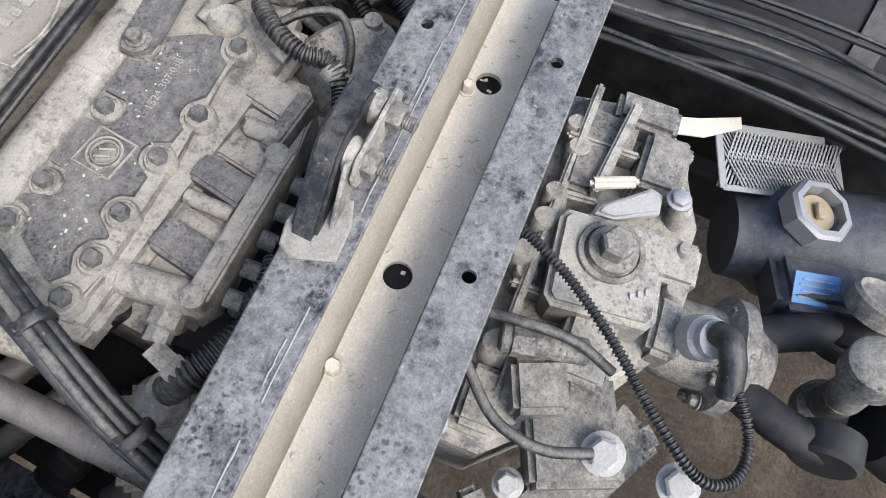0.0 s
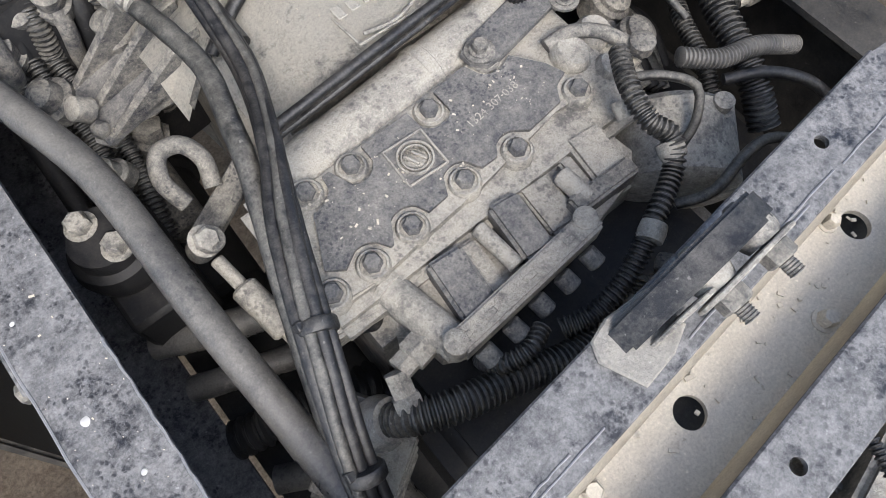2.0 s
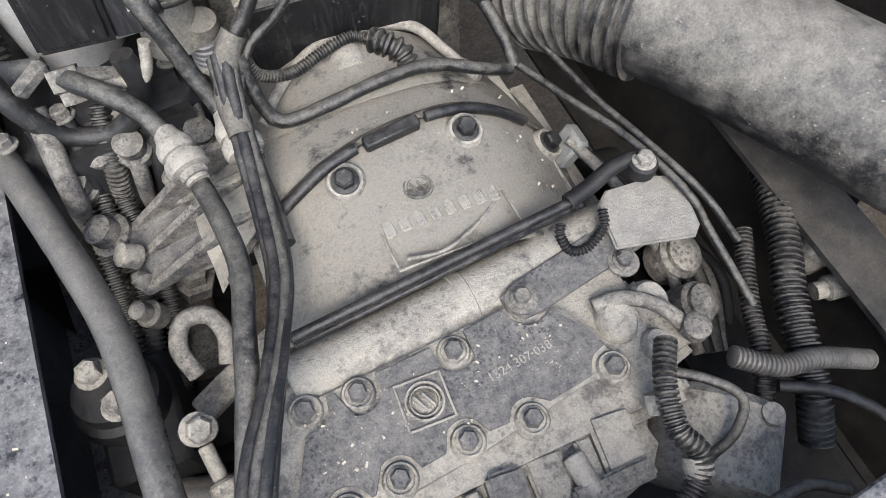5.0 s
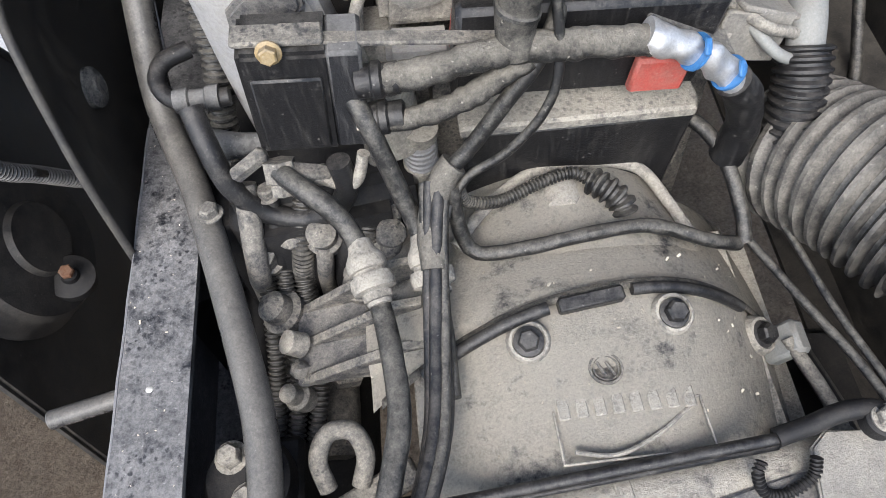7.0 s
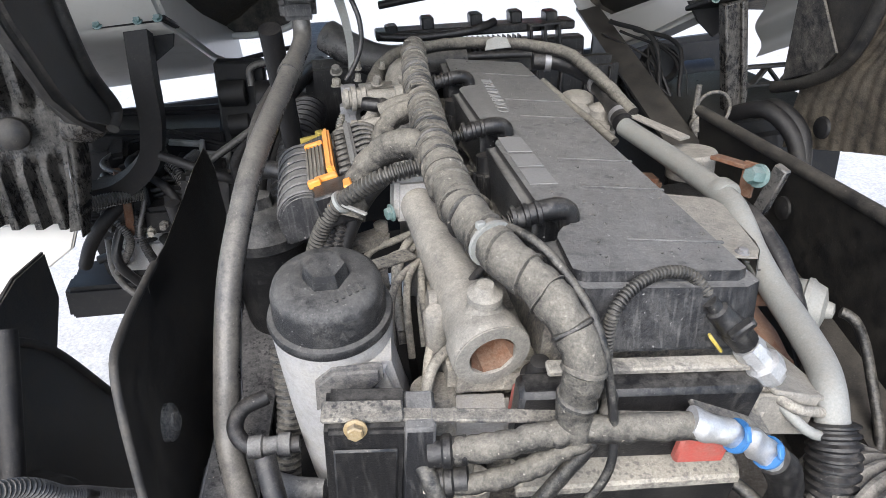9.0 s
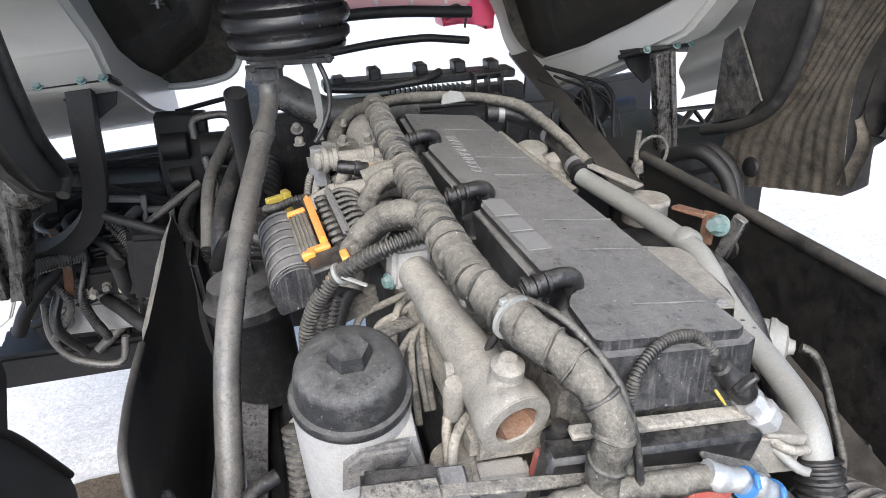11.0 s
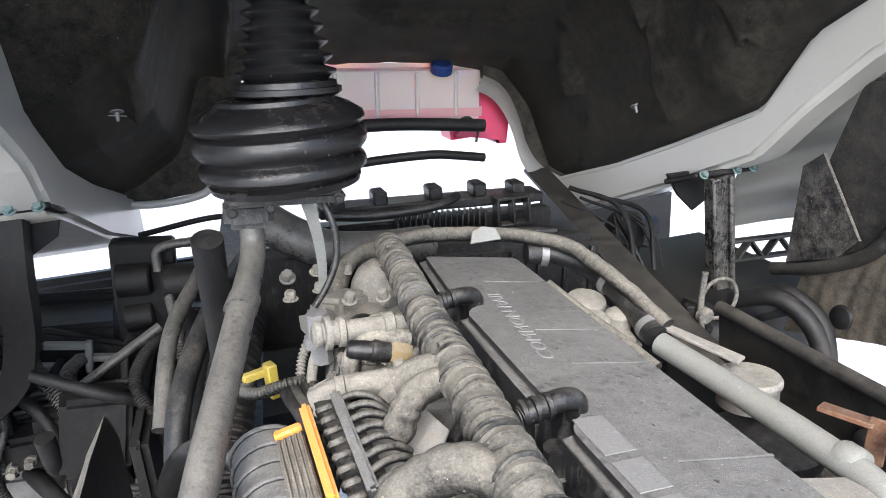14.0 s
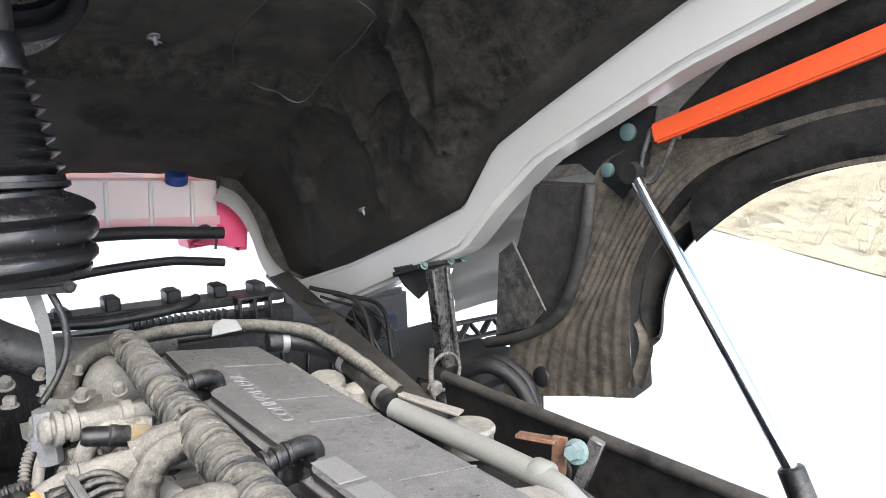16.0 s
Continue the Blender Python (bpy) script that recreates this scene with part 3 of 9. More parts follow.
def engine():
    t = thing("engine", (-0.08, 1.25, 0.55), "dusty six-cylinder diesel engine with a black plastic valve cover", "engine")
    m = Matrix(((1, 0, 0, 0), (0, 1, 0, 0), (-0.17, 0, 1, 1.352 - 0.17 * 0.15), (0, 0, 0, 1)))
    out = [(-0.148, 0.842), (-0.130, 0.832), (0.015, 0.832), (0.032, 0.842), (0.040, 1.67), (0.030, 1.685), (-0.115, 1.69), (-0.128, 1.68)]
    edge = []
    for yn in (0.945, 1.212, 1.480):
        r = 0.027
        edge.append((-0.142, yn - r))
        for i in range(9):
            a = math.pi * i / 8
            edge.append((-0.128 + r * 1.15 * math.sin(a), yn - r * math.cos(a)))
        edge.append((-0.140, yn + r))
    poly = edge + out[7:3:-1] + out[3::-1]
    b = B()
    prism(b, poly[::-1], -0.085, 0.0, m, 0.0125, 6)
    cov = part("valve_cover", b, M_PLASTIC, t, "dusty black plastic valve cover", sharp=75)
    for yy in (0.90, 1.03, 1.12, 1.30, 1.39, 1.56):
        c = B()
        box(c, m @ V(-0.02, yy, 0.0), (0.095, 0.004, 0.003), (0, 9.6, -4), 0.001)
        part("rib", c, M_PLASTIC, cov)
    b = B()
    box(b, (-0.055, 1.275, 1.20), (0.215, 0.80, 0.12), (0, 9.6, 0), 0.01, 2)
    part("cylinder_head", b, M_CASTD, t)
    b = B()
    box(b, (-0.08, 1.31, 0.83), (0.36, 0.78, 0.66), (0, 4, 0), bev=0.03, seg=2)
    part("engine_block", b, M_CASTD, t)

    return t


engine_ob = engine()


# ---- cab underside ----
def beam(pts, w):
    """A box-section floor beam along points (x, y, z low, z high)."""
    b = B()
    rings = []
    for x, y, lo, hi in pts:
        s = w if x > 0 else -w
        rings.append([b.verts.new(p) for p in (V(x, y, lo), V(x + s, y, lo - 0.005), V(x + s, y, hi), V(x, y, hi))])
    for a, c in zip(rings, rings[1:]):
        for i in range(4):
            b.faces.new((a[i], a[(i + 1) % 4], c[(i + 1) % 4], c[i]))
    b.faces.new(rings[0])
    b.faces.new(rings[-1][::-1])
    bmesh.ops.bevel(b, geom=[e for e in b.edges], offset=0.012, segments=3, affect="EDGES", clamp_overlap=True)
    return b


CAB = thing("tilted_cab", (0, 2.5, 1.1), "underside of a white tilted truck cab with black felt lining", "truck cab")
R_BEAM = [(0.50, 2.55, 1.09, 1.21), (0.555, 2.26, 1.20, 1.305), (0.56, 2.02, 1.295, 1.395), (0.56, 1.76, 1.405, 1.50), (0.56, 1.66, 1.50, 1.63), (0.56, 1.53, 1.605, 1.70), (0.56, 1.22, 1.755, 1.855), (0.56, 0.80, 1.91, 2.02)]
L_BEAM = [(-0.62, 2.55, 1.19, 1.31), (-0.655, 2.30, 1.28, 1.40), (-0.66, 2.06, 1.38, 1.49), (-0.66, 1.90, 1.44, 1.60), (-0.66, 1.85, 1.52, 1.76), (-0.66, 1.70, 1.62, 1.86), (-0.66, 1.35, 1.78, 2.0), (-0.66, 0.80, 2.0, 2.3)]
part("floor_beam", beam(R_BEAM, 0.08), M_PAINT, CAB)
part("floor_beam", beam(L_BEAM, 0.60), M_PAINT, CAB)


def beam_top(beam_rows, y):
    return lerp_list([(p[1], p[3]) for p in reversed(beam_rows)], y)


def lining_z(x, y):
    rise = 1.61 + 0.41 * (2.5 - y) - 0.08 * x
    left, right = beam_top(L_BEAM, y) - 0.01, beam_top(R_BEAM, y) - 0.01
    keys = [(-0.74, left + 0.016), (-0.66, left + 0.012), (-0.60, left + 0.03), (-0.50, left + 0.3 * (rise - left)), (-0.43, left + 0.85 * (rise - left)), (-0.38, rise), (0.24, rise),
            (0.36, rise - 0.03), (0.44, right + 0.6 * (rise - right)), (0.50, right + 0.12 * (rise - right)), (0.555, right + 0.012), (0.66, right + 0.016)]
    return lerp_list(keys, x)


b = B()
def lining_point(u, v):
    x, y = -0.74 + 1.40 * u, 2.56 - 1.9 * v
    soft = min(1, max(0, min(u - 0.07, 0.93 - u)) * 10)
    relief = 0.014 * noise.noise(V(u * 6, v * 9, 0)) + 0.006 * noise.noise(V(u * 25, v * 30, 3))
    for run, w, h in FOLDS:
        best = 9, 1
        for (xa, ya), (xb, yb) in zip(run, run[1:]):
            dx, dy = xb - xa, yb - ya
            k = max(0, min(1, ((x - xa) * dx + (y - ya) * dy) / (dx * dx + dy * dy)))
            off = math.hypot(x - xa - dx * k, y - ya - dy * k)
            if off < best[0]:
                best = off, 1 if dx * (y - ya) - dy * (x - xa) > 0 else 3.5
        if best[0] < 0.2:
            relief -= 1.5 * h * math.exp(-(best[0] / (0.75 * w * best[1])) ** 2)
    return V(x, y, lining_z(x, y) + soft * relief)


# folds of the lining: line, width, depth; steep on one side, trailing off on the other
FOLDS = [([(-0.30, 2.01), (-0.04, 1.997), (0.107, 2.015), (0.265, 2.032), (0.369, 1.954)], 0.012, 0.034), ([(0.357, 1.80), (0.368, 1.912), (0.421, 1.925), (0.457, 1.941)], 0.011, 0.030),
         ([(0.32, 1.66), (0.346, 1.72), (0.438, 1.744), (0.471, 1.722)], 0.011, 0.030), ([(0.455, 1.947), (0.452, 2.08), (0.45, 2.187), (0.406, 2.222)], 0.011, 0.030), ([(0.404, 2.232), (0.458, 2.275), (0.533, 2.364)], 0.013, 0.026),
         ([(0.34, 1.50), (0.351, 1.63), (0.415, 1.659), (0.445, 1.697)], 0.010, 0.026), ([(0.411, 1.905), (0.401, 1.835), (0.401, 1.769), (0.418, 1.759)], 0.010, 0.018), ([(0.448, 1.673), (0.467, 1.62), (0.488, 1.591)], 0.011, 0.020),
         ([(0.476, 1.895), (0.465, 1.887), (0.465, 1.811), (0.477, 1.736)], 0.009, 0.016), ([(-0.346, 1.60), (-0.346, 1.742), (-0.372, 1.861), (-0.42, 1.951), (-0.458, 1.901)], 0.014, 0.030), ([(-0.373, 2.55), (-0.35, 2.271), (-0.334, 2.104)], 0.014, 0.030),
         ([(-0.52, 1.55), (-0.50, 1.80), (-0.53, 2.05)], 0.014, 0.022), ([(-0.10, 1.42), (0.10, 1.46), (0.25, 1.40)], 0.012, 0.020), ([(-0.05, 2.24), (0.10, 2.28), (0.26, 2.25)], 0.014, 0.020)]
sheet(b, lining_point, 200, 230, -0.02)
part("floor_lining", b, M_LINING, CAB, "scuffed black felt lining")
for side, x0, s, z0 in (("r", 0.62, 1, 1.22),):
    b = B()
    sheet(b, lambda u, v: V(x0 + s * 0.6 * u, 2.5 - 1.9 * v, beam_top(R_BEAM, 2.5 - 1.9 * v) - 0.012 - 0.06 * u * u), 10, 40, 0.02)
    part("side_floor", b, M_MUD, CAB)
b = B()
sheet(b, lambda u, v: V(-0.68 - 1.0 * u, 2.5 - 1.9 * v, beam_top(L_BEAM, 2.5 - 1.9 * v) + 0.012 + 0.10 * u), 8, 24, -0.02)
part("side_floor", b, M_LINING, CAB)
# front edge of the lining: walls beside the opening, and its white lip
b = B()
prism(b, [(-0.80, 1.30), (-0.624, 1.30), (-0.434, 1.315), (-0.40, 1.40), (-0.345, 1.545), (-0.315, 1.60), (-0.30, 1.70), (-0.80, 1.70)], 0, 0.02, Matrix(((1, 0, 0, 0), (0, 0, 1, 2.50), (0, 1, 0, 0), (0, 0, 0, 1))), 0.006, 2)
part("end_wall", b, M_LINING, CAB)
b = B()
tube(b, [(-0.66, 2.49, 1.305), (-0.55, 2.485, 1.300), (-0.46, 2.485, 1.312), (-0.425, 2.485, 1.345), (-0.40, 2.485, 1.40)], 0.010, 10, 0.02)
part("opening_lip", b, M_PAINT, CAB)
b = B()
line = spline([(0.285, 2.50, 1.52), (0.33, 2.50, 1.495), (0.365, 2.50, 1.45), (0.39, 2.50, 1.39), (0.412, 2.50, 1.315), (0.455, 2.50, 1.25), (0.535, 2.50, 1.20)], 0.015)
sheet(b, lambda u, v: line[round(u * (len(line) - 1))] + V(0.035 * (v - 0.5), 0.03 * v * v - 0.03, 0.035 * (v - 0.5)), len(line) - 1, 4, 0.008)
part("opening_lip", b, M_PAINT, CAB)
b = B()
prism(b, [(0.30, 1.53), (0.345, 1.50), (0.385, 1.44), (0.41, 1.36), (0.43, 1.31), (0.47, 1.255), (0.56, 1.215), (0.60, 1.40), (0.45, 1.60), (0.30, 1.64)], 0, 0.015, Matrix(((1, 0, 0, 0), (0, 0, 1, 2.505), (0, 1, 0, 0), (0, 0, 0, 1))), 0.004, 2)
part("end_wall", b, M_LINING, CAB)

# ---- shields beside the engine ----
b = B()
sheet(b, lambda u, v: V(0.37 + 0.015 * math.sin(v * 3), 0.45 + 1.15 * u, 1.20 - 0.42 * v), 20, 10, 0.006)
es = thing("engine_shield", (0.37, 1.0, 0.78), "black plastic engine side shield with a rolled edge", "engine shield", "engine shields")
c = B()
tube(c, [(0.372, 0.45, 1.20), (0.372, 1.0, 1.202), (0.372, 1.60, 1.20)], 0.011, 12, 0.03)
part("rolled_edge", c, M_SHIELD, es)
part("panel", b, M_SHIELD, es)
for y in (0.62, 0.95, 1.30):
    b = B()
    lathe(b, (0.373, y, 1.12), (-1, 0, 0.1), [(0, 0.02), (0.004, 0.019), (0.007, 0.010), (0.009, 0)], 20)
    part("fastener", b, M_DARK, es)


def left_shield(u, v):
    y = 0.875 + 0.625 * u
    top = lerp_list([(0.87, 0.92), (0.885, 1.05), (0.905, 1.12), (0.93, 1.19), (0.955, 1.238), (0.98, 1.252), (1.10, 1.252), (1.21, 1.258), (1.38, 1.30), (1.46, 1.305), (1.50, 1.25)], y)
    return V(-0.568 - 0.016 * math.sin(u * 5) * (1 - v) + 0.01 * v - 0.012 * max(0, 1 - abs(v - 0.35) * 8) * (u > 0.1), y, top - (top - 0.72) * v)


b = B()
sheet(b, left_shield, 30, 10, 0.006)
es = thing("engine_shield", (-0.57, 1.2, 0.72), "black shield with a worn pale rim beside the oil filter", "engine shield", "engine shields")
part("panel", b, M_SHIELD, es)
b = B()
tube(b, [left_shield(k / 30, 0) for k in range(15)], 0.005, 10, 0.01)
part("rolled_rim", b, M_SHIELD, es)
b = B()
sheet(b, lambda u, v: left_shield(0.40 + 0.60 * u, 0) + V(0.001 - 0.026 * v * min(1, 3 * u), 0, 0.003 - 0.042 * v), 24, 4, 0.005)
part("worn_rim", b, M_CAST, es, "worn pale rim")

# ---- bent tube beside the rail ----
b = B()
tube(b, [(-0.367, 1.55, 1.485), (-0.370, 1.535, 1.44), (-0.390, 1.44, 1.413), (-0.436, 1.24, 1.356), (-0.462, 1.16, 1.30), (-0.481, 1.10, 1.242), (-0.497, 1.04, 1.155), (-0.506, 1.0, 1.082), *(RF @ V(*p) for p in ((-0.47, 0.825, 1.05), (-0.425, 0.66, 1.03), (-0.402, 0.55, 1.02), (-0.40, 0.40, 1.0), (-0.395, 0.25, 0.97), (-0.39, 0.05, 0.94)))], 0.0150, 20, 0.012, r1=0.0172)
st_tube = thing("shift_tube", (-0.45, 0.9, 1.0), "bent dust-smeared grey steel tube beside the chassis rail", "tube")
part("tube", b, M_TUBE, st_tube)
for p, d in (((-0.390, 1.44, 1.413), (-0.3, -1, -0.25)), (RF @ V(-0.395, 0.25, 0.97), RF.to_3x3() @ V(0, -1, -0.15))):
    b = B()
    lathe(b, p, d, [(-0.012, 0.0152), (-0.012, 0.0176), (0.012, 0.0176), (0.012, 0.0152)], 22)
    part("clamp", b, M_TUBE, st_tube)

b = B()
tube(b, [(-0.4715, 1.088, 1.2185), (-0.480, 1.06, 1.173), (-0.4865, 1.028, 1.118)], 0.0022, 8, 0.01)
part("bright_line", b, M_STEEL, st_tube, "bright scratched line")

# ---- shift lever boot ----
boot = thing("shift_lever", (-0.32, 1.55, 1.49), "ribbed black rubber boot round a shift lever under the cab floor", "shift lever")
b = B()
lathe(b, (-0.318, 1.55, 1.516), (0.0, 0.0, 1), [(0, 0.088), (0.007, 0.090), (0.009, 0.086), (0.013, 0.092), (0.019, 0.098), (0.026, 0.0985), (0.031, 0.096), (0.034, 0.090), (0.036, 0.089), (0.040, 0.096), (0.047, 0.101), (0.056, 0.102), (0.063, 0.099), (0.066, 0.093), (0.070, 0.098), (0.075, 0.101), (0.081, 0.099), (0.091, 0.084), (0.096, 0.072), (0.097, 0.069), (0.102, 0.068), (0.103, 0.064), (0.104, 0)], 48)
part("boot", b, M_BOOT, boot)
b = B()
prof = [(0, 0.058), (0.003, 0.0625), (0.009, 0.0625), (0.010, 0.058), (0.016, 0.057)]
for i in range(7):
    h, r = 0.018 + 0.0165 * i, 0.0585 - 0.0036 * i
    prof += [(h, r - 0.011), (h + 0.006, r - 0.002), (h + 0.0085, r), (h + 0.011, r - 0.002), (h + 0.0145, r - 0.013)]
prof += [(0.136, 0.030), (0.142, 0.031), (0.174, 0.0245), (0.178, 0.0215), (0.178, 0)]
lathe(b, (-0.303, 1.55, 1.618), (0.03, 0.03, 1), prof, 36)
part("upper_bellows", b, M_BELLOWS, boot)
b = B()
lathe(b, (-0.303, 1.55, 1.618), (0.03, 0.03, 1), [(0.170, 0.0205), (0.236, 0.0205), (0.239, 0.0190), (0.236, 0.0175), (0.19, 0.017), (0.19, 0)], 32)
part("lever_sleeve", b, M_DARK, boot)

# ---- expansion tank ----
tank = thing("expansion_tank", (0.1, 2.56, 1.40), "milky expansion tank with pink coolant and a blue cap", "expansion tank")
b = B()
box(b, (0.07, 2.60, 1.50), (0.50, 0.14, 0.17), (0, 4, 0), 0.02, 3)
part("tank_body", b, M_TANK, tank)
b = B()
prism(b, [(0.295, 1.535), (0.345, 1.515), (0.385, 1.47), (0.398, 1.40), (0.388, 1.335), (0.362, 1.335), (0.345, 1.365), (0.22, 1.36), (0.215, 1.385), (0.295, 1.40)], 2.545, 2.66, Matrix(((1, 0, 0, 0), (0, 0, 1, 0), (0, 1, 0, 0), (0, 0, 0, 1))), 0.012, 3)
part("filled_end", b, M_PINK, tank)
b = B()
box(b, (0.075, 2.598, 1.452), (0.47, 0.146, 0.055), (0, 4, 0), 0.015, 3)
part("tinted_base", b, M_ROSE, tank, "base tinted by the coolant")
for k in range(4):
    b = B()
    box(b, (-0.10 + 0.11 * k, 2.527, 1.515 - 0.008 * k), (0.012, 0.008, 0.12), (0, 4, 0), 0.003)
    part("rib", b, M_TANK, tank)
b = B()
tube(b, [(0.22, 2.50, 1.42), (0.25, 2.49, 1.43), (0.275, 2.49, 1.40), (0.27, 2.49, 1.36)], 0.004, 8, 0.01)
part("level_plug", b, M_BLACK, tank)
b = B()
lathe(b, (0.19, 2.52, 1.555), (0, -0.5, 1), [(0, 0.030), (0.02, 0.030), (0.026, 0.024), (0.026, 0)], 12)
part("cap", b, M_BLUE, tank)

# ---- air intake ----
place(REAR)
duct = thing("air_intake", (0.2, 0.6, 1.0), "large black air intake duct with a corrugated rubber bend", "air duct")
b = B()
tube(b, [(0.215, 0.66, 1.12), (0.27, 0.56, 1.125), (0.36, 0.37, 1.13), (0.46, 0.15, 1.13)], 0.072, 28, 0.02)
part("pipe", b, M_DUCT, duct)
b = B()
tube(b, [(0.165, 0.79, 1.06), (0.175, 0.75, 1.085), (0.195, 0.70, 1.108), (0.225, 0.64, 1.12)], 0.074, 28, rib=0.010, pitch=0.0155)
part("corrugated_bend", b, M_DUCT, duct)
# ---- gearbox fittings ----
UP = (0, 0, 1)


def gear_part(name, bm, mat=None, label="", parent=None):
    return part(name, bm, mat or M_CAST, parent or gearbox_ob, label)


b = B()
prism(b, [(-0.30, 0.44), (-0.02, 0.452), (0.03, 0.41), (0.045, 0.33), (0.03, 0.305), (-0.02, 0.318), (-0.13, 0.296), (-0.205, 0.294), (-0.26, 0.288), (-0.325, 0.292), (-0.33, 0.345)], 0.975, 1.006, None, 0.004, 2)
gear_part("cover_flange", b)
b = B()
cyl(b, (-0.265, 0.448, 0.998), (0.105, 0.476, 1.003), 0.034, seg=28, bev=0.004)
cyl(b, (-0.09, 0.462, 1.0), (-0.075, 0.463, 1.0), 0.0355, seg=28)
cyl(b, (0.02, 0.470, 1.0), (0.03, 0.471, 1.0), 0.036, seg=28)
roughen(b, 0.0012, 30)
gear_part("shaft_housing", b)
b = B()
cyl(b, (-0.25, 0.474, 1.057), (0.06, 0.494, 1.066), 0.0055, seg=12)
box(b, (-0.10, 0.482, 1.052), (0.30, 0.012, 0.007), (0, -2, 3.6), 0.002)
rod = gear_part("selector_rod", b, M_BLACK, "black selector rod")
b = B()
tube(b, [(0.045, 0.494, 1.066), (0.075, 0.50, 1.07), (0.10, 0.506, 1.078), (0.125, 0.505, 1.082), (0.142, 0.495, 1.082)], 0.0085, 12, 0.006)
lathe(b, (0.128, 0.495, 1.072), UP, [(0, 0.015), (0.014, 0.015), (0.016, 0.012)], 18)
part("selector_lever", b, M_DARK, rod)
part("clamp_bolt", hexbolt(B(), (0.128, 0.495, 1.088), UP, 0.009, 0.008), M_CAST, rod)
b = B()
tube(b, [(0.03, 0.478, 1.06), (0.025, 0.468, 1.055), (0.032, 0.455, 1.042), (0.05, 0.452, 1.04), (0.072, 0.462, 1.05), (0.076, 0.476, 1.06)], 0.0045, 10, rib=0.0018, pitch=0.0035)
part("spring_clip", b, M_DARK, rod)
# dark link bar with a beige plate
b = B()
prism(b, [(-0.052, 0.425), (-0.04, 0.412), (-0.024, 0.412), (0.145, 0.44), (0.155, 0.452), (0.15, 0.47), (0.07, 0.47), (-0.04, 0.448), (-0.053, 0.44)], 1.028, 1.038, None, 0.002, 2)
link = gear_part("link_bar", b, M_PANEL, "dark flat link bar")
b = B()
prism(b, [(0.07, 0.435), (0.15, 0.415), (0.162, 0.425), (0.172, 0.47), (0.168, 0.487), (0.15, 0.492), (0.095, 0.498), (0.078, 0.485)], 1.046, 1.052, None, 0.002, 2)
part("guard_plate", b, M_IRON, link)
for x, y in ((-0.036, 0.43), (0.075, 0.424)):
    c = B()
    lathe(c, (x, y, 1.036), UP, [(0, 0.016), (0.003, 0.016), (0.004, 0.012)], 20)
    hexbolt(c, (x, y, 1.04), UP, 0.0085, 0.009)
    part("bolt", c, M_CASTD, link)

# valve block with flat solenoids, round plugs and a connector bar
b = B()
prism(b, [(-0.268, 0.302), (0.022, 0.304), (0.026, 0.262), (0.004, 0.240), (-0.062, 0.226), (-0.236, 0.212), (-0.256, 0.222)], 0.955, 1.000, None, 0.004, 2)
vb = gear_part("valve_block", b)
b = B()
box(b, (-0.125, 0.3035, 1.004), (0.285, 0.004, 0.022), (0, 0, 0.6), 0.001)
box(b, (-0.120, 0.3095, 1.000), (0.27, 0.003, 0.018), (0, 0, 0.6), 0.001)
part("joint_flange", b, M_CAST, vb)
for x, y, w, h, mat in ((-0.204, 0.259, 0.038, 1.024, M_PANEL), (-0.126, 0.267, 0.034, 1.024, M_PANEL), (-0.014, 0.275, 0.042, 1.018, M_CAST)):
    c = B()
    box(c, (x, y, h - 0.016), (w, 0.064, 0.032), (4, 0, -6), 0.004, 2)
    part("solenoid", c, mat, vb, "rubbed dark solenoid" if mat is M_PANEL else "")
for x, y, w, h in ((-0.176, 0.262, 0.020, 1.010), (-0.084, 0.270, 0.036, 1.008), (-0.045, 0.268, 0.016, 1.012)):
    c = B()
    box(c, (x, y, h - 0.010), (w, 0.056, 0.022), (4, 0, -4), 0.003, 2)
    part("web", c, M_CAST, vb)
for x, y0, y1, r in ((-0.156, 0.292, 0.240, 0.0085), (-0.058, 0.284, 0.246, 0.0105)):
    c = B()
    cyl(c, (x, y0, 1.014), (x + 0.003, y1, 1.014), r, seg=18)
    part("plug", c, M_CAST, vb)
c = B()
cyl(c, (-0.255, 0.302, 1.002), (-0.239, 0.214, 1.002), 0.0175, seg=24, bev=0.003)
cyl(c, (-0.257, 0.306, 1.002), (-0.2555, 0.298, 1.002), 0.0195, seg=24, bev=0.001)
part("end_cylinder", c, M_CAST, vb)
c = B()
box(c, (-0.157, 0.2225, 1.012), (0.178, 0.024, 0.034), (0, 0, 3.6), 0.003, 2)
bar = part("connector_bar", c, M_CAST, vb)
c = B()
box(c, (-0.036, 0.2475, 1.008), (0.078, 0.020, 0.030), (0, 0, -1.5), 0.003, 2)
part("bar_end", c, M_CASTD, bar)
for x in (-0.235, -0.205, -0.155, -0.105):
    c = B()
    box(c, (x, 0.2225 + 0.063 * (x + 0.157), 1.0295), (0.012, 0.006, 0.002), (0, 0, 3.6), 0.0006)
    part("clip_tab", c, M_CAST, bar)
for x, y in ((-0.244, 0.219), (-0.078, 0.232)):
    c = B()
    lathe(c, (x, y, 1.000), UP, [(0, 0.012), (0.030, 0.012), (0.032, 0.009), (0.032, 0)], 18)
    part("screw_boss", c, M_CAST, bar)
for i in range(5):
    c = B()
    cyl(c, (-0.225 + 0.034 * i, 0.205 + 0.002 * i, 1.000), (-0.222 + 0.034 * i, 0.188 + 0.002 * i, 0.994), 0.010, seg=14)
    part("socket", c, M_CASTD, bar)
b = B()
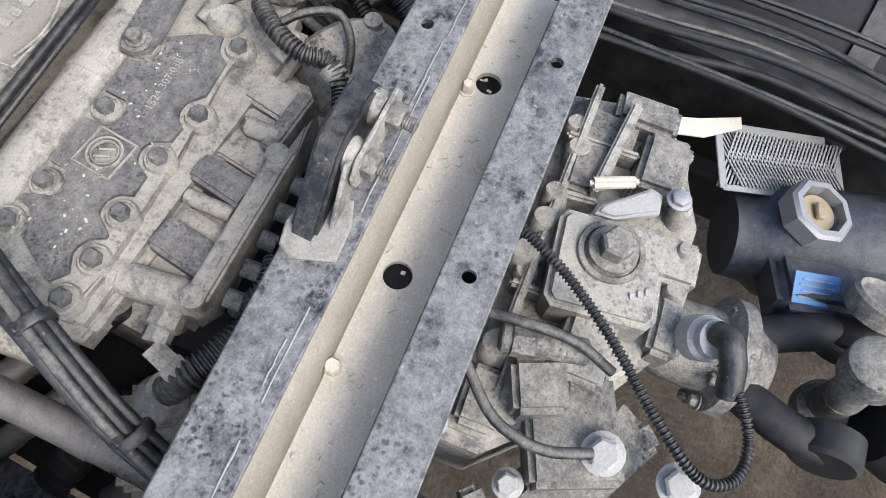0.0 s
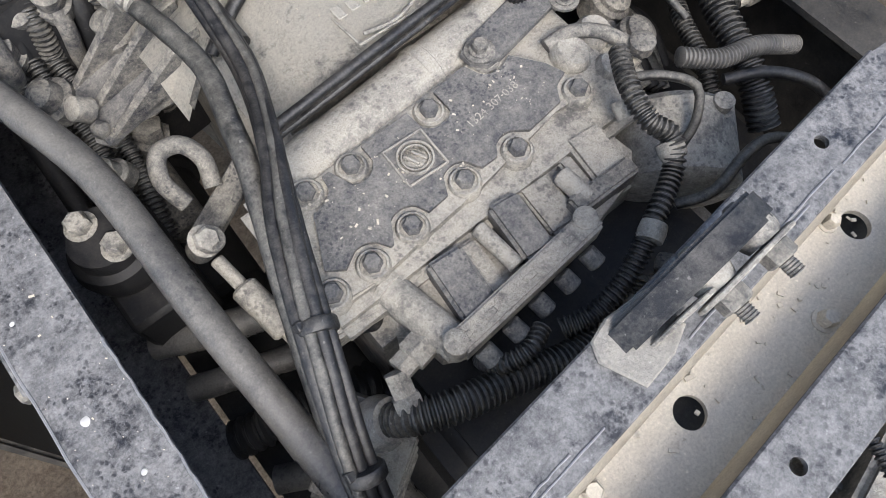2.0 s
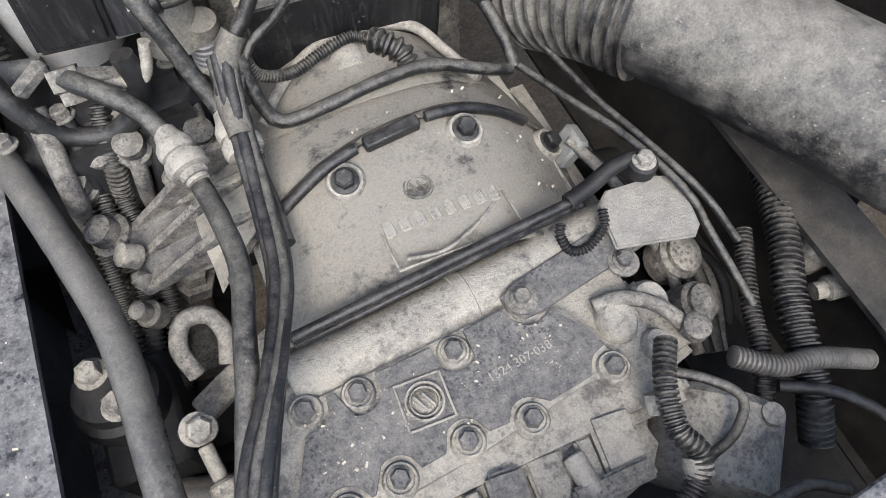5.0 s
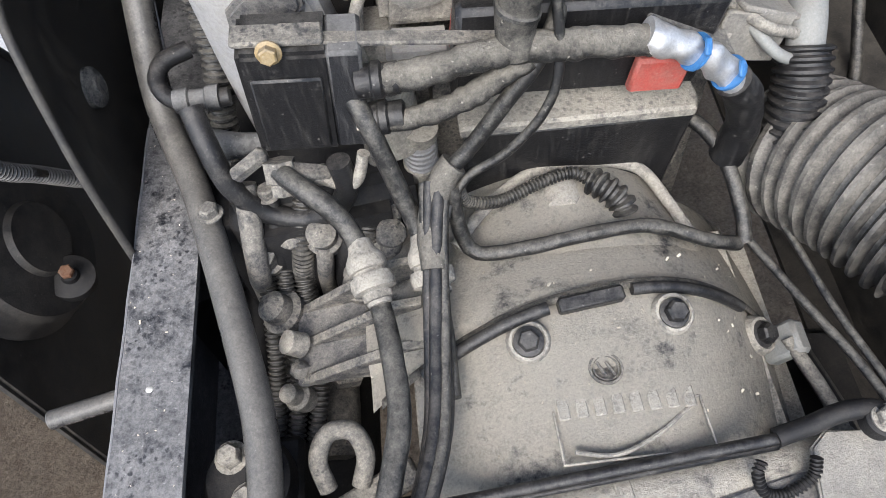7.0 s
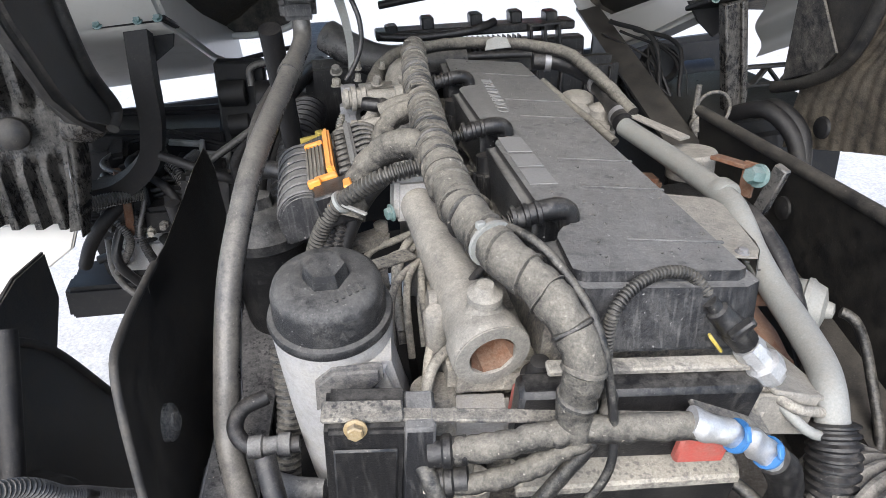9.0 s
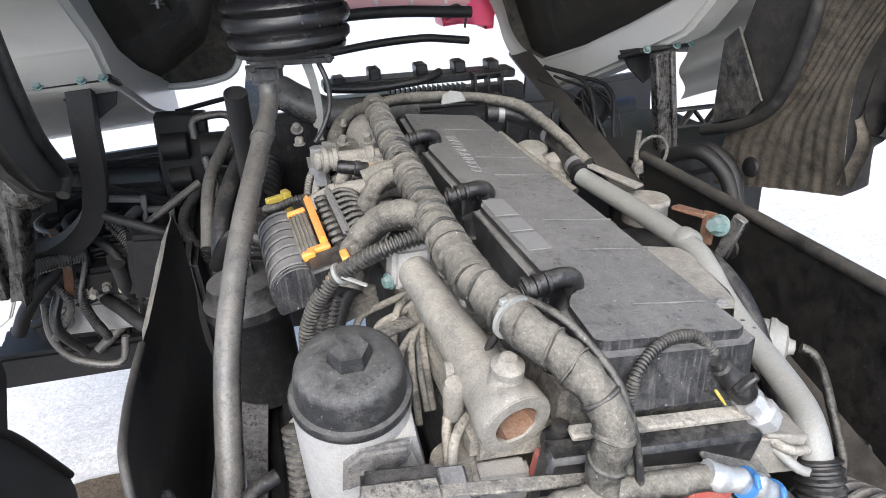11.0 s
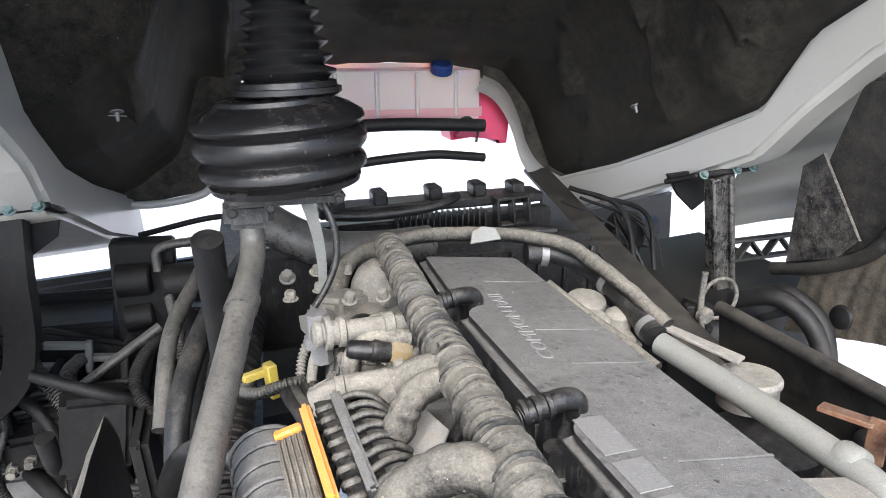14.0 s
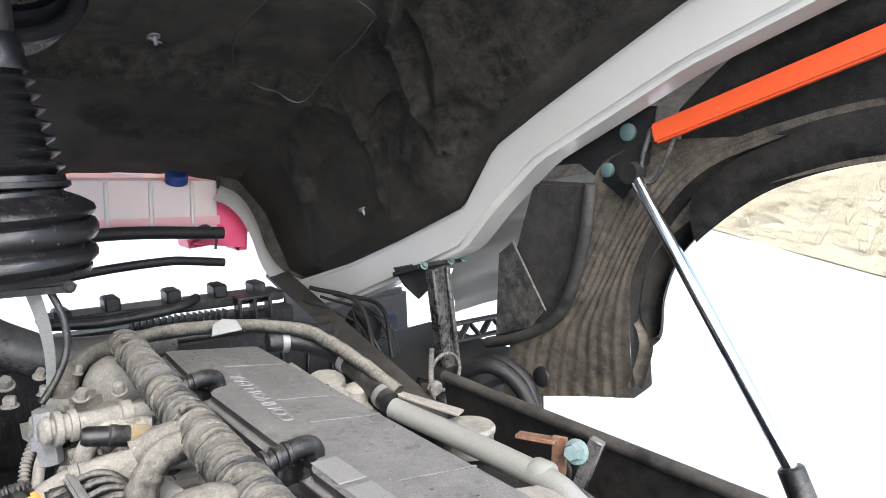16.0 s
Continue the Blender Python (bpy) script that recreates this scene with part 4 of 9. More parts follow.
for x, y, z, r in ((0.04, 0.38, 0.99, 0.022), (0.065, 0.345, 0.985, 0.018), (0.085, 0.39, 0.985, 0.02)):
    lathe(b, (x, y, z), (0.2, -0.1, 1), [(0, r), (0.03, r), (0.036, r * 0.8), (0.036, 0)], 20)
box(b, (0.06, 0.365, 0.98), (0.10, 0.10, 0.04), (0, 0, 12), 0.01, 2)
roughen(b, 0.003, 40)
gear_part("actuator_lump", b)
b = B()
tube(b, [(0.03, 0.40, 1.02), (0.06, 0.395, 1.025), (0.09, 0.375, 1.02), (0.11, 0.345, 1.01)], 0.008, 12, 0.008)
lathe(b, (0.112, 0.34, 1.012), UP, [(0, 0.014), (0.012, 0.014), (0.015, 0.01)], 16)
gear_part("actuator_lever", b, M_CASTD)

# plug under the cover's corner, elbow fitting
b = B()
cyl(b, (-0.30, 0.318, 0.965), (-0.278, 0.30, 0.985), 0.02, seg=20)
gear_part("breather_plug", b, M_BLACK)
elbow = thing("elbow_fitting", (-0.28, 0.23, 0.96), "dusty hexagonal elbow fitting on the gearbox", "pipe fitting")
b = B()
lathe(b, (-0.245, 0.245, 0.995), (-1, -0.15, 0.0), [(0, 0.012), (0.012, 0.012), (0.013, 0.0165), (0.034, 0.0165), (0.036, 0.013), (0.05, 0.013)], 6)
part("hex_body", b, M_CAST, elbow)
b = B()
lathe(b, (-0.298, 0.238, 0.998), (-0.2, -0.75, -0.35), [(0, 0.012), (0.022, 0.012), (0.024, 0.0145), (0.036, 0.0145), (0.038, 0.011)], 6)
part("elbow", b, M_CAST, elbow)

# corrugated sleeve to the finned plug block
plug = thing("plug_block", (-0.36, 0.22, 0.82), "finned dusty plug block on a corrugated sleeve", "electrical connector")
b = B()
box(b, (-0.352, 0.222, 0.90), (0.075, 0.075, 0.08), (12, -10, 30), 0.01, 2)
part("plug_body", b, M_CAST, plug)
for i in range(4):
    c = B()
    box(c, (-0.366 - 0.004 * i, 0.205 - 0.004 * i, 0.925 - 0.018 * i), (0.085, 0.08, 0.005), (12, -10, 30), 0.0015)
    part("fin", c, M_CAST, plug)
c = B()
lathe(c, (-0.338, 0.222, 0.938), (0.4, -0.3, 0.8), [(0, 0.026), (0.012, 0.027), (0.02, 0.022), (0.034, 0.021)], 22)
part("collar", c, M_CAST, plug)
b = B()
tube(b, [(-0.326, 0.213, 0.965), (-0.305, 0.196, 0.985), (-0.265, 0.18, 0.985), (-0.215, 0.168, 0.975), (-0.15, 0.15, 0.96), (-0.08, 0.16, 0.95)], 0.0145, 14, rib=0.004, pitch=0.006)
part("corrugated_sleeve", b, M_HOSE, plug)


def hose(name, pts, r, mat, label, category, seg=10, rib=0.0, pitch=0.006, step=0.01, wob=0.0, group=""):
    b = B()
    tube(b, pts, r, seg, step, rib, pitch, wob)
    return tagged(part(name, b, mat), label, category, group)


CND = "corrugated conduit dusted beige beside the gearbox"
hose("conduit", [(0.06, 0.335, 1.055), (0.035, 0.30, 1.06), (0.025, 0.262, 1.055), (0.035, 0.238, 1.045), (0.02, 0.215, 1.03), (-0.03, 0.19, 1.02), (-0.075, 0.17, 1.0), (-0.12, 0.165, 0.985), (-0.15, 0.175, 0.975)], 0.0095, M_HOSE, CND, "conduit", rib=0.003, pitch=0.0055, group="gearbox conduits")
hose("conduit", [(-0.17, 0.185, 1.0), (-0.195, 0.176, 1.005), (-0.22, 0.183, 0.995), (-0.225, 0.20, 0.965), (-0.215, 0.205, 0.93)], 0.008, M_HOSE, CND, "conduit", rib=0.003, pitch=0.005, group="gearbox conduits")
hose("conduit", [(-0.06, 0.165, 0.99), (-0.09, 0.155, 0.96), (-0.11, 0.16, 0.93), (-0.10, 0.19, 0.90)], 0.009, M_HOSE, CND, "conduit", rib=0.003, pitch=0.005, group="gearbox conduits")
for x, y in ((-0.045, 0.183), (0.03, 0.285), (0.03, 0.225)):
    b = B()
    lathe(b, (x, y - 0.003, 1.02 + 0.012 * (x > 0)), (0.9 if x < 0 else 0.1, 0.5, 0.2), [(0, 0.0125), (0.009, 0.0135), (0.018, 0.0125)], 16)
    tagged(part("conduit_clamp", b, M_CAST), "dusty clamp round a conduit", "clamp", "conduit clamps")
hose("cable", [(0.05, 0.31, 1.045), (0.075, 0.29, 1.05), (0.10, 0.262, 1.04), (0.085, 0.24, 1.02), (0.06, 0.232, 1.0)], 0.005, M_HOSE, "thin dusty cable looping beside the gearbox", "cable", group="loose cables")
hose("cable", [(0.005, 0.19, 1.015), (0.03, 0.175, 1.035), (0.07, 0.18, 1.05), (0.105, 0.178, 1.045), (0.14, 0.16, 1.03)], 0.0055, M_HOSE, "pale dusty cable arching towards the cross member", "cable", group="loose cables")
for i in range(4):
    b = B()
    y = 0.155 + 0.008 * (i % 2)
    lathe(b, (-0.11 + 0.028 * i, y, 0.965), (0.3, -0.8, 0.5), [(0, 0.011), (0.01, 0.0125), (0.022, 0.0125), (0.024, 0.009), (0.036, 0.009)], 14)
    tagged(part("plug", b, M_CASTD), "dark round plug at the valve block", "electrical connector", "valve block plugs")
# rounded motor housing beyond
motor = thing("brake_cylinder", (0.10, 0.24, 0.85), "rounded dusty cylinder housing beside the gearbox", "cylinder housing")
b = B()
lathe(b, (0.06, 0.205, 0.93), (0.45, 0.55, 0.1), [(0, 0.04), (0.004, 0.062), (0.012, 0.07), (0.09, 0.07), (0.10, 0.06), (0.102, 0)], 32)
part("housing", b, M_CAST, motor)
b = B()
lathe(b, (0.135, 0.24, 0.985), UP, [(0, 0.015), (0.012, 0.015), (0.014, 0.011), (0.024, 0.011)], 14)
box(b, (0.11, 0.225, 0.985), (0.07, 0.022, 0.008), (0, 0, 25), 0.002)
part("bracket", b, M_CAST, motor)

# bracket on the cross member
brk = thing("channel_bracket", (-0.15, 0.12, 1.126), "dusty steel bracket with two threaded studs on the cross member", "bracket")
b = B()
prism(b, [(-0.196, 0.128), (-0.182, 0.094), (-0.150, 0.098), (-0.128, 0.108), (-0.130, 0.145), (-0.17, 0.148), (-0.19, 0.142)], 1.1252, 1.130, None, 0.0015)
part("foot", b, M_IRON, brk)
m_up = Matrix(((1, 0, 0, 0), (0.05, 0, -1, 0.156), (0, 1, 0, 0), (0, 0, 0, 1)))
b = B()
prism(b, [(-0.178, 1.129), (-0.158, 1.129), (-0.122, 1.150), (-0.048, 1.150), (-0.042, 1.165), (-0.050, 1.184), (-0.066, 1.190), (-0.108, 1.190), (-0.124, 1.182)], 0.006, 0.030, m_up, 0.003, 2)
part("upright", b, M_BLACK, brk, "blackened upright strap")
b = B()
prism(b, [(-0.160, 1.130), (-0.122, 1.130), (-0.118, 1.176), (-0.126, 1.180)], 0.034, 0.038, m_up, 0.001)
part("gusset", b, M_CAST, brk, "dusty triangular gusset")
b = B()
prism(b, [(-0.128, 1.152), (-0.118, 1.146), (-0.045, 1.152), (-0.036, 1.166), (-0.046, 1.184), (-0.118, 1.180), (-0.130, 1.168)], 0.040, 0.044, m_up, 0.001)
part("washer_plate", b, M_CAST, brk)
for x, z in ((-0.062, 1.168), (-0.108, 1.164)):
    p = m_up @ V(x, z, 0.0)
    d = (m_up.to_3x3() @ V(0, 0, 1)).normalized()
    c = B()
    cyl(c, p + d * 0.004, p + d * 0.068, 0.0058, seg=12)
    for k in range(7):
        lathe(c, p + d * (0.052 + 0.0024 * k), d, [(0, 0.0058), (0.0006, 0.0066), (0.0012, 0.0058)], 12)
    part("stud", c, M_CASTD, brk)
    c = B()
    lathe(c, p + d * 0.0445, d, [(0, 0.0125), (0.010, 0.0125), (0.012, 0.010)], 6)
    part("nut", c, M_CASTD, brk)
    c = B()
    lathe(c, p + d * 0.008, d, [(0, 0.015), (0.004, 0.0165), (0.024, 0.0165), (0.031, 0.014)], 20)
    part("spacer", c, M_CAST, brk)
for x, y, z, r in ((-0.248, 0.064, 1.066, 0.008), (-0.01, 0.036, 1.066, 0.008), (0.06, 0.088, 1.066, 0.006)):
    b = hexbolt(B(), (x, y, z), UP, r, 0.012)
    tagged(part("bolt", b, M_BEIGE), "dust-coated bolt in the cross member channel", "bolt", "channel bolts")

# ---- bell housing top ----
b = B()
def pocket(u, v):
    x, y = -0.20 + 0.26 * u, 0.69 + 0.105 * v
    lift = max(0.0, 1 - abs(u - 0.46) * 2.1) * v
    return V(x + 0.02 * v * (0.5 - u), y, gear_top(x, y) + 0.010 + 0.020 * min(1, lift * 1.6))
sheet(b, pocket, 26, 12, -0.02)
gear_part("sensor_hump", b, M_DUSTY)
b = B()
tube(b, [(x, y, gear_top(x, y) + dz) for x, y, dz in ((-0.20, 0.72, 0.012), (-0.165, 0.755, 0.022), (-0.12, 0.785, 0.03), (-0.07, 0.795, 0.032), (0.0, 0.79, 0.03), (0.03, 0.75, 0.02), (0.05, 0.70, 0.012))], 0.0065, 12, 0.008)
gear_part("cast_rim", b)
b = B()
lathe(b, (-0.085, 0.765, 1.055), (-0.1, -0.9, 0.35), [(0, 0.022), (0.018, 0.020), (0.026, 0.015), (0.028, 0)], 22)
gear_part("sensor_boss", b)
sens = thing("speed_sensor", (-0.055, 0.725, 1.10), "coiled plug of a sensor on the bell housing", "sensor")
b = B()
tube(b, [(-0.055, 0.765, 1.075), (-0.043, 0.752, 1.077), (-0.03, 0.74, 1.07), (-0.026, 0.73, 1.06)], 0.0125, 14, rib=0.005, pitch=0.009)
part("plug", b, M_HOSE, sens)
b = B()
tube(b, [(-0.055, 0.765, 1.075), (-0.075, 0.772, 1.082), (-0.11, 0.765, 1.08), (-0.15, 0.75, 1.08), (-0.185, 0.742, 1.10), (-0.195, 0.742, 1.135)], 0.0058, 12, rib=0.002, pitch=0.004)
part("conduit", b, M_HOSE, sens)
hose("cable", [(-0.20, 0.735, 1.14), (-0.195, 0.715, 1.095), (-0.18, 0.70, 1.07), (-0.13, 0.695, 1.078), (-0.07, 0.70, 1.082), (-0.01, 0.705, 1.075), (0.05, 0.69, 1.058), (0.085, 0.69, 1.042)], 0.0075, M_HOSE, "dusty cable clipped across the bell housing", "cable", wob=0.001, group="bell housing cables")
hose("pipe", [(0.09, 0.69, 1.045), (0.088, 0.715, 1.065), (0.075, 0.765, 1.095), (0.055, 0.80, 1.105), (0.035, 0.815, 1.10)], 0.0075, M_HOSE, "thin dusty pipe rising from the bell housing", "pipe", group="bell housing cables")
hose("cable", [(0.095, 0.69, 1.045), (0.12, 0.62, 1.05), (0.145, 0.54, 1.062), (0.165, 0.46, 1.06), (0.18, 0.42, 1.03), (0.19, 0.34, 1.0)], 0.0045, M_HOSE, "pair of thin dusty cables leading back from the engine", "cable", group="bell housing cables")
hose("cable", [(0.10, 0.80, 1.06), (0.125, 0.70, 1.06), (0.14, 0.61, 1.06), (0.155, 0.53, 1.068), (0.175, 0.45, 1.066), (0.20, 0.40, 1.03)], 0.004, M_HOSE, "pair of thin dusty cables leading back from the engine", "cable", group="bell housing cables")
b = B()
box(b, (-0.085, 0.632, gear_top(-0.085, 0.632) + 0.010), (0.062, 0.014, 0.014), (8, 0, 6), 0.002)
gear_part("inspection_slot", b, M_BLACK)
b = B()
box(b, (0.122, 0.60, 0.985), (0.02, 0.035, 0.045), (0, 30, 0), 0.004)
gear_part("side_tag", b, M_GALV)
# raised badge and nameplate on the panel
b = B()
m = pose(-0.082, 0.571, gear_top(-0.082, 0.571) + 0.0006, -7, 0, -2)
for r0, r1 in ((0.0155, 0.0135), (0.0118, 0.0108)):
    lathe(b, m.translation, m.to_3x3() @ V(0, 0, 1), [(0, r0), (0.0026, r0), (0.0026, r1), (0, r1)], 28)
for s in (-1, 1):
    box(b, m @ V(s * 0.004, 0, 0.001), (0.0025, 0.015, 0.0032), (0, 0, 25), 0.0006)
gear_part("badge", b, M_CASTD)
for i in range(8):
    b = B()
    x = -0.126 + 0.0162 * i
    z = gear_top(x, 0.541) + 0.0008
    box(b, (x, 0.541, z), (0.0105, 0.020, 0.0022), (-6, 0, 0), 0.0010)
    gear_part("raised_bar", b)
b = B()
m = pose(-0.068, 0.517, gear_top(-0.068, 0.517) + 0.001, -8, 3, 0)
for dx, dy, w, h in ((0, 0.024, 0.135, 0.0022), (0, -0.024, 0.135, 0.0022), (-0.0665, 0, 0.0022, 0.05), (0.0665, 0, 0.0022, 0.05)):
    box(b, m @ V(dx, dy, 0), (w, h, 0.003), (-8, 3, 0), 0.0006)
gear_part("name_frame", b)
b = B()
tube(b, [m @ V(-0.055, -0.014, 0.0), m @ V(-0.02, -0.02, 0.0), m @ V(0.02, -0.006, 0.0), m @ V(0.055, 0.016, 0.0)], 0.0022, 8, 0.005)
gear_part("raised_swoosh", b)
gear_part("cast_number", lettering("1324 307 038", 0.0125, pose(-0.098, 0.370, 1.0303, 0, 0, 6)), M_CAST, "raised casting number")
# ribbed lug on the side
lug = gear_part("side_lug", box(B(), (-0.315, 0.665, 0.985), (0.13, 0.09, 0.012), (0, -14, 0), 0.003), M_PANEL)
for y, h in ((0.705, 0.06), (0.665, 0.05), (0.625, 0.04)):
    c = B()
    prism(c, [(-0.375, -0.01), (-0.24, -0.01), (-0.24, h + 0.02), (-0.27, h + 0.015)], -0.005, 0.005, Matrix(((1, 0, 0, 0), (0, 0, -1, y), (0, 1, 0, 0.985), (0, 0, 0, 1))), 0.0015)
    part("rib", c, M_CASTD, lug)
c = B()
lathe(c, (-0.372, 0.66, 0.985), (-0.5, 0, 0.6), [(0, 0.014), (0.02, 0.013), (0.022, 0.009)], 14)
part("stud", c, M_CAST, lug)

# ---- hoses and the cable bundle over the gearbox ----
def quick_connector(p, d, label):
    t = thing("quick_connector", p, label, "hose connector", "quick connectors")
    b = B()
    lathe(b, p, d, [(0, 0.011), (0.01, 0.0135), (0.018, 0.0185), (0.024, 0.0195), (0.03, 0.0185), (0.031, 0.016), (0.035, 0.016), (0.036, 0.0205), (0.043, 0.0215), (0.05, 0.0205), (0.052, 0.014), (0.064, 0.011)], 22)
    part("sleeve", b, M_CAST, t)
    b = B()
    lathe(b, Vector(p) + Vector(d).normalized() * 0.0535, d, [(0, 0.0155), (0.006, 0.0155), (0.007, 0.013)], 6)
    part("lock_ring", b, M_CASTD, t)


quick_connector((-0.292, 0.712, 1.098), (0.25, -1.0, -0.25), "dusty quick connector on a black hose")
quick_connector((-0.232, 0.712, 1.098), (0.15, -1.0, -0.3), "dusty quick connector beside a cable bundle")
hose("hose", [(-0.357, 0.775, 1.138), (-0.335, 0.752, 1.136), (-0.312, 0.735, 1.122), (-0.295, 0.714, 1.10), (-0.279, 0.66, 1.078), (-0.270, 0.60, 1.082), (-0.268, 0.54, 1.088), (-0.283, 0.475, 1.092), (-0.295, 0.43, 1.088), (-0.325, 0.355, 1.058), (-0.36, 0.27, 1.0), (-0.395, 0.17, 0.92), (-0.41, 0.05, 0.85)], 0.0105, M_HOSE, "dusty black rubber hose running over the gearbox", "hose", 14, wob=0.0006, group="gearbox hoses")
hose("hose", [(-0.285, 0.80, 1.235), (-0.265, 0.765, 1.20), (-0.245, 0.735, 1.13), (-0.232, 0.705, 1.095), (-0.222, 0.64, 1.075), (-0.222, 0.56, 1.07)], 0.009, M_HOSE, "dusty black rubber hose joining the cable bundle", "hose", 14, group="gearbox hoses")
hose("hose", [(-0.435, 0.84, 1.165), (-0.425, 0.81, 1.14), (-0.415, 0.79, 1.10), (-0.39, 0.782, 1.06), (-0.35, 0.775, 1.05), (-0.315, 0.768, 1.075), (-0.298, 0.765, 1.115), (-0.30, 0.77, 1.15)], 0.0115, M_RUBBER, "glossy black hose loop under the control box", "hose", 14, group="gearbox hoses")
BUNDLE = [(-0.215, 0.735, 1.14), (-0.222, 0.68, 1.108), (-0.228, 0.61, 1.085), (-0.238, 0.52, 1.08), (-0.268, 0.43, 1.10), (-0.30, 0.36, 1.11), (-0.338, 0.262, 1.10), (-0.375, 0.16, 1.04), (-0.40, 0.02, 0.95), (-0.41, -0.15, 0.86)]
for k in range(6):
    a = k * 1.05
    hose("cable", [(x + 0.008 * math.cos(a + i * 0.35) * (1.0 + 0.5 * (i > 4)), y + 0.002 * k, z + 0.006 * math.sin(a + i * 0.35)) for i, (x, y, z) in enumerate(BUNDLE)], 0.0062 if k % 2 else 0.0052, M_RUBBER if k % 3 else M_HOSE, "black cable in a taped bundle over the gearbox", "cable", 10, wob=0.0005, group="bundled cables")
hose("cable", [(-0.102, 0.812, 1.268), (-0.108, 0.785, 1.275), (-0.125, 0.768, 1.25), (-0.15, 0.76, 1.215), (-0.18, 0.752, 1.17), (-0.205, 0.742, 1.145), (-0.22, 0.72, 1.12)], 0.0075, M_HOSE, "dusty conduit leading down from the valve cover", "cable", 12, wob=0.0006, group="bundled cables")
b = B()
tube(b, [(-0.195, 0.749, 1.155), (-0.205, 0.742, 1.145), (-0.22, 0.72, 1.12), (-0.224, 0.67, 1.103)], 0.0135, 14, 0.006, wob=0.002)
tagged(part("tape_wrap", b, M_TAPE), "dusty tape wrapped round the cable bundle", "tape", "bundle wraps")
for i, j in ((5, 6), (6, 7)):
    p, q = V(*BUNDLE[i]), V(*BUNDLE[j])
    b = B()
    c = p.lerp(q, 0.75)
    lathe(b, c, q - p, [(0, 0.0155), (0.002, 0.017), (0.009, 0.017), (0.011, 0.0155)], 14)
    box(b, c + V(-0.012, 0.0, 0.01), (0.008, 0.008, 0.008), (20, 30, 0), 0.001)
    tagged(part("cable_tie", b, M_BLACK), "black tie round the cable bundle", "cable tie", "bundle wraps")

# ---- between rail and gearbox ----
mount = thing("gearbox_mount", (-0.43, 0.54, 0.85), "dark rubber mount with two bolts beside the rail", "mount")
b = B()
lathe(b, (-0.437, 0.535, 0.915), UP, [(0, 0.045), (0.02, 0.048), (0.035, 0.044), (0.04, 0.036), (0.058, 0.034), (0.06, 0)], 26)
part("pad", b, M_DARK, mount)
for dx, dy in ((0.012, -0.022), (-0.006, 0.020)):
    part("bolt", hexbolt(B(), (-0.44 + dx, 0.535 + dy, 0.974), UP, 0.0125, 0.014), M_CAST, mount)
b = B()
box(b, (-0.43, 0.52, 0.87), (0.085, 0.13, 0.09), (0, 0, 0), 0.006)
part("block", b, M_DARK, mount)
hk = thing("lifting_eye", (-0.335, 0.54, 0.94), "dusty steel lifting eye on a bracket", "lifting eye")
b = B()
tube(b, [(-0.352, 0.515, 0.965), (-0.358, 0.54, 0.985), (-0.345, 0.562, 0.995), (-0.322, 0.562, 0.99), (-0.312, 0.54, 0.98), (-0.32, 0.515, 0.965)], 0.0095, 14, 0.005)
part("eye", b, M_CASTD, hk)
b = B()
box(b, (-0.315, 0.505, 0.95), (0.11, 0.03, 0.014), (0, -12, 22), 0.003)
cyl(b, (-0.37, 0.458, 0.975), (-0.352, 0.446, 1.005), 0.014, seg=16)
part("arm", b, M_CASTD, hk)
part("bolt", hexbolt(B(), (-0.36, 0.45, 1.0), (0.4, -0.4, 0.8), 0.012, 0.012), M_CAST, hk)
rod = thing("link_rod", (-0.36, 0.40, 0.93), "short dusty link rod with a sleeve", "link rod")
b = B()
cyl(b, (-0.362, 0.44, 0.975), (-0.345, 0.30, 0.94), 0.0075, seg=12)
part("rod", b, M_CAST, rod)
b = B()
cyl(b, (-0.358, 0.405, 0.966), (-0.35, 0.345, 0.951), 0.0145, seg=16, bev=0.003)
part("sleeve", b, M_CAST, rod)
b = B()
cyl(b, (-0.66, 0.628, 0.935), (-0.545, 0.652, 0.935), 0.011, seg=16)
cyl(b, (-0.575, 0.646, 0.935), (-0.545, 0.652, 0.935), 0.0135, seg=16)
tagged(part("spacer_stud", b, M_TUBE), "greyed steel stud sticking out of the rail", "stud")

# dusty tubes and grimy parts deep between rail and gearbox
for k, (pts, r, mat, rib) in enumerate((([(-0.475, 0.47, 0.83), (-0.42, 0.44, 0.84), (-0.36, 0.42, 0.83), (-0.30, 0.41, 0.80)], 0.019, M_TUBE, 0), ([(-0.475, 0.41, 0.80), (-0.42, 0.385, 0.81), (-0.34, 0.36, 0.80)], 0.016, M_TUBE, 0),
                       ([(-0.47, 0.33, 0.80), (-0.42, 0.315, 0.81), (-0.36, 0.30, 0.80), (-0.30, 0.29, 0.78)], 0.021, M_DARK, 0.005), ([(-0.46, 0.27, 0.77), (-0.40, 0.24, 0.78), (-0.33, 0.24, 0.76)], 0.017, M_TUBE, 0),
                       ([(-0.46, 0.88, 0.90), (-0.45, 0.75, 0.88), (-0.455, 0.62, 0.85), (-0.46, 0.5, 0.80)], 0.013, M_DARK, 0), ([(-0.43, 0.86, 0.86), (-0.42, 0.72, 0.84), (-0.43, 0.6, 0.80)], 0.016, M_RUBBER, 0.004),
                       ([(-0.46, 0.15, 0.74), (-0.42, 0.0, 0.74), (-0.42, -0.3, 0.72)], 0.02, M_DARK, 0.005), ([(-0.36, 0.2, 0.74), (-0.35, 0.02, 0.73), (-0.36, -0.3, 0.70)], 0.016, M_TUBE, 0))):
    hose("pipe", pts, r, mat, "dusty pipe deep between rail and gearbox", "pipe", 14, rib=rib, pitch=0.012, group="deep pipes")
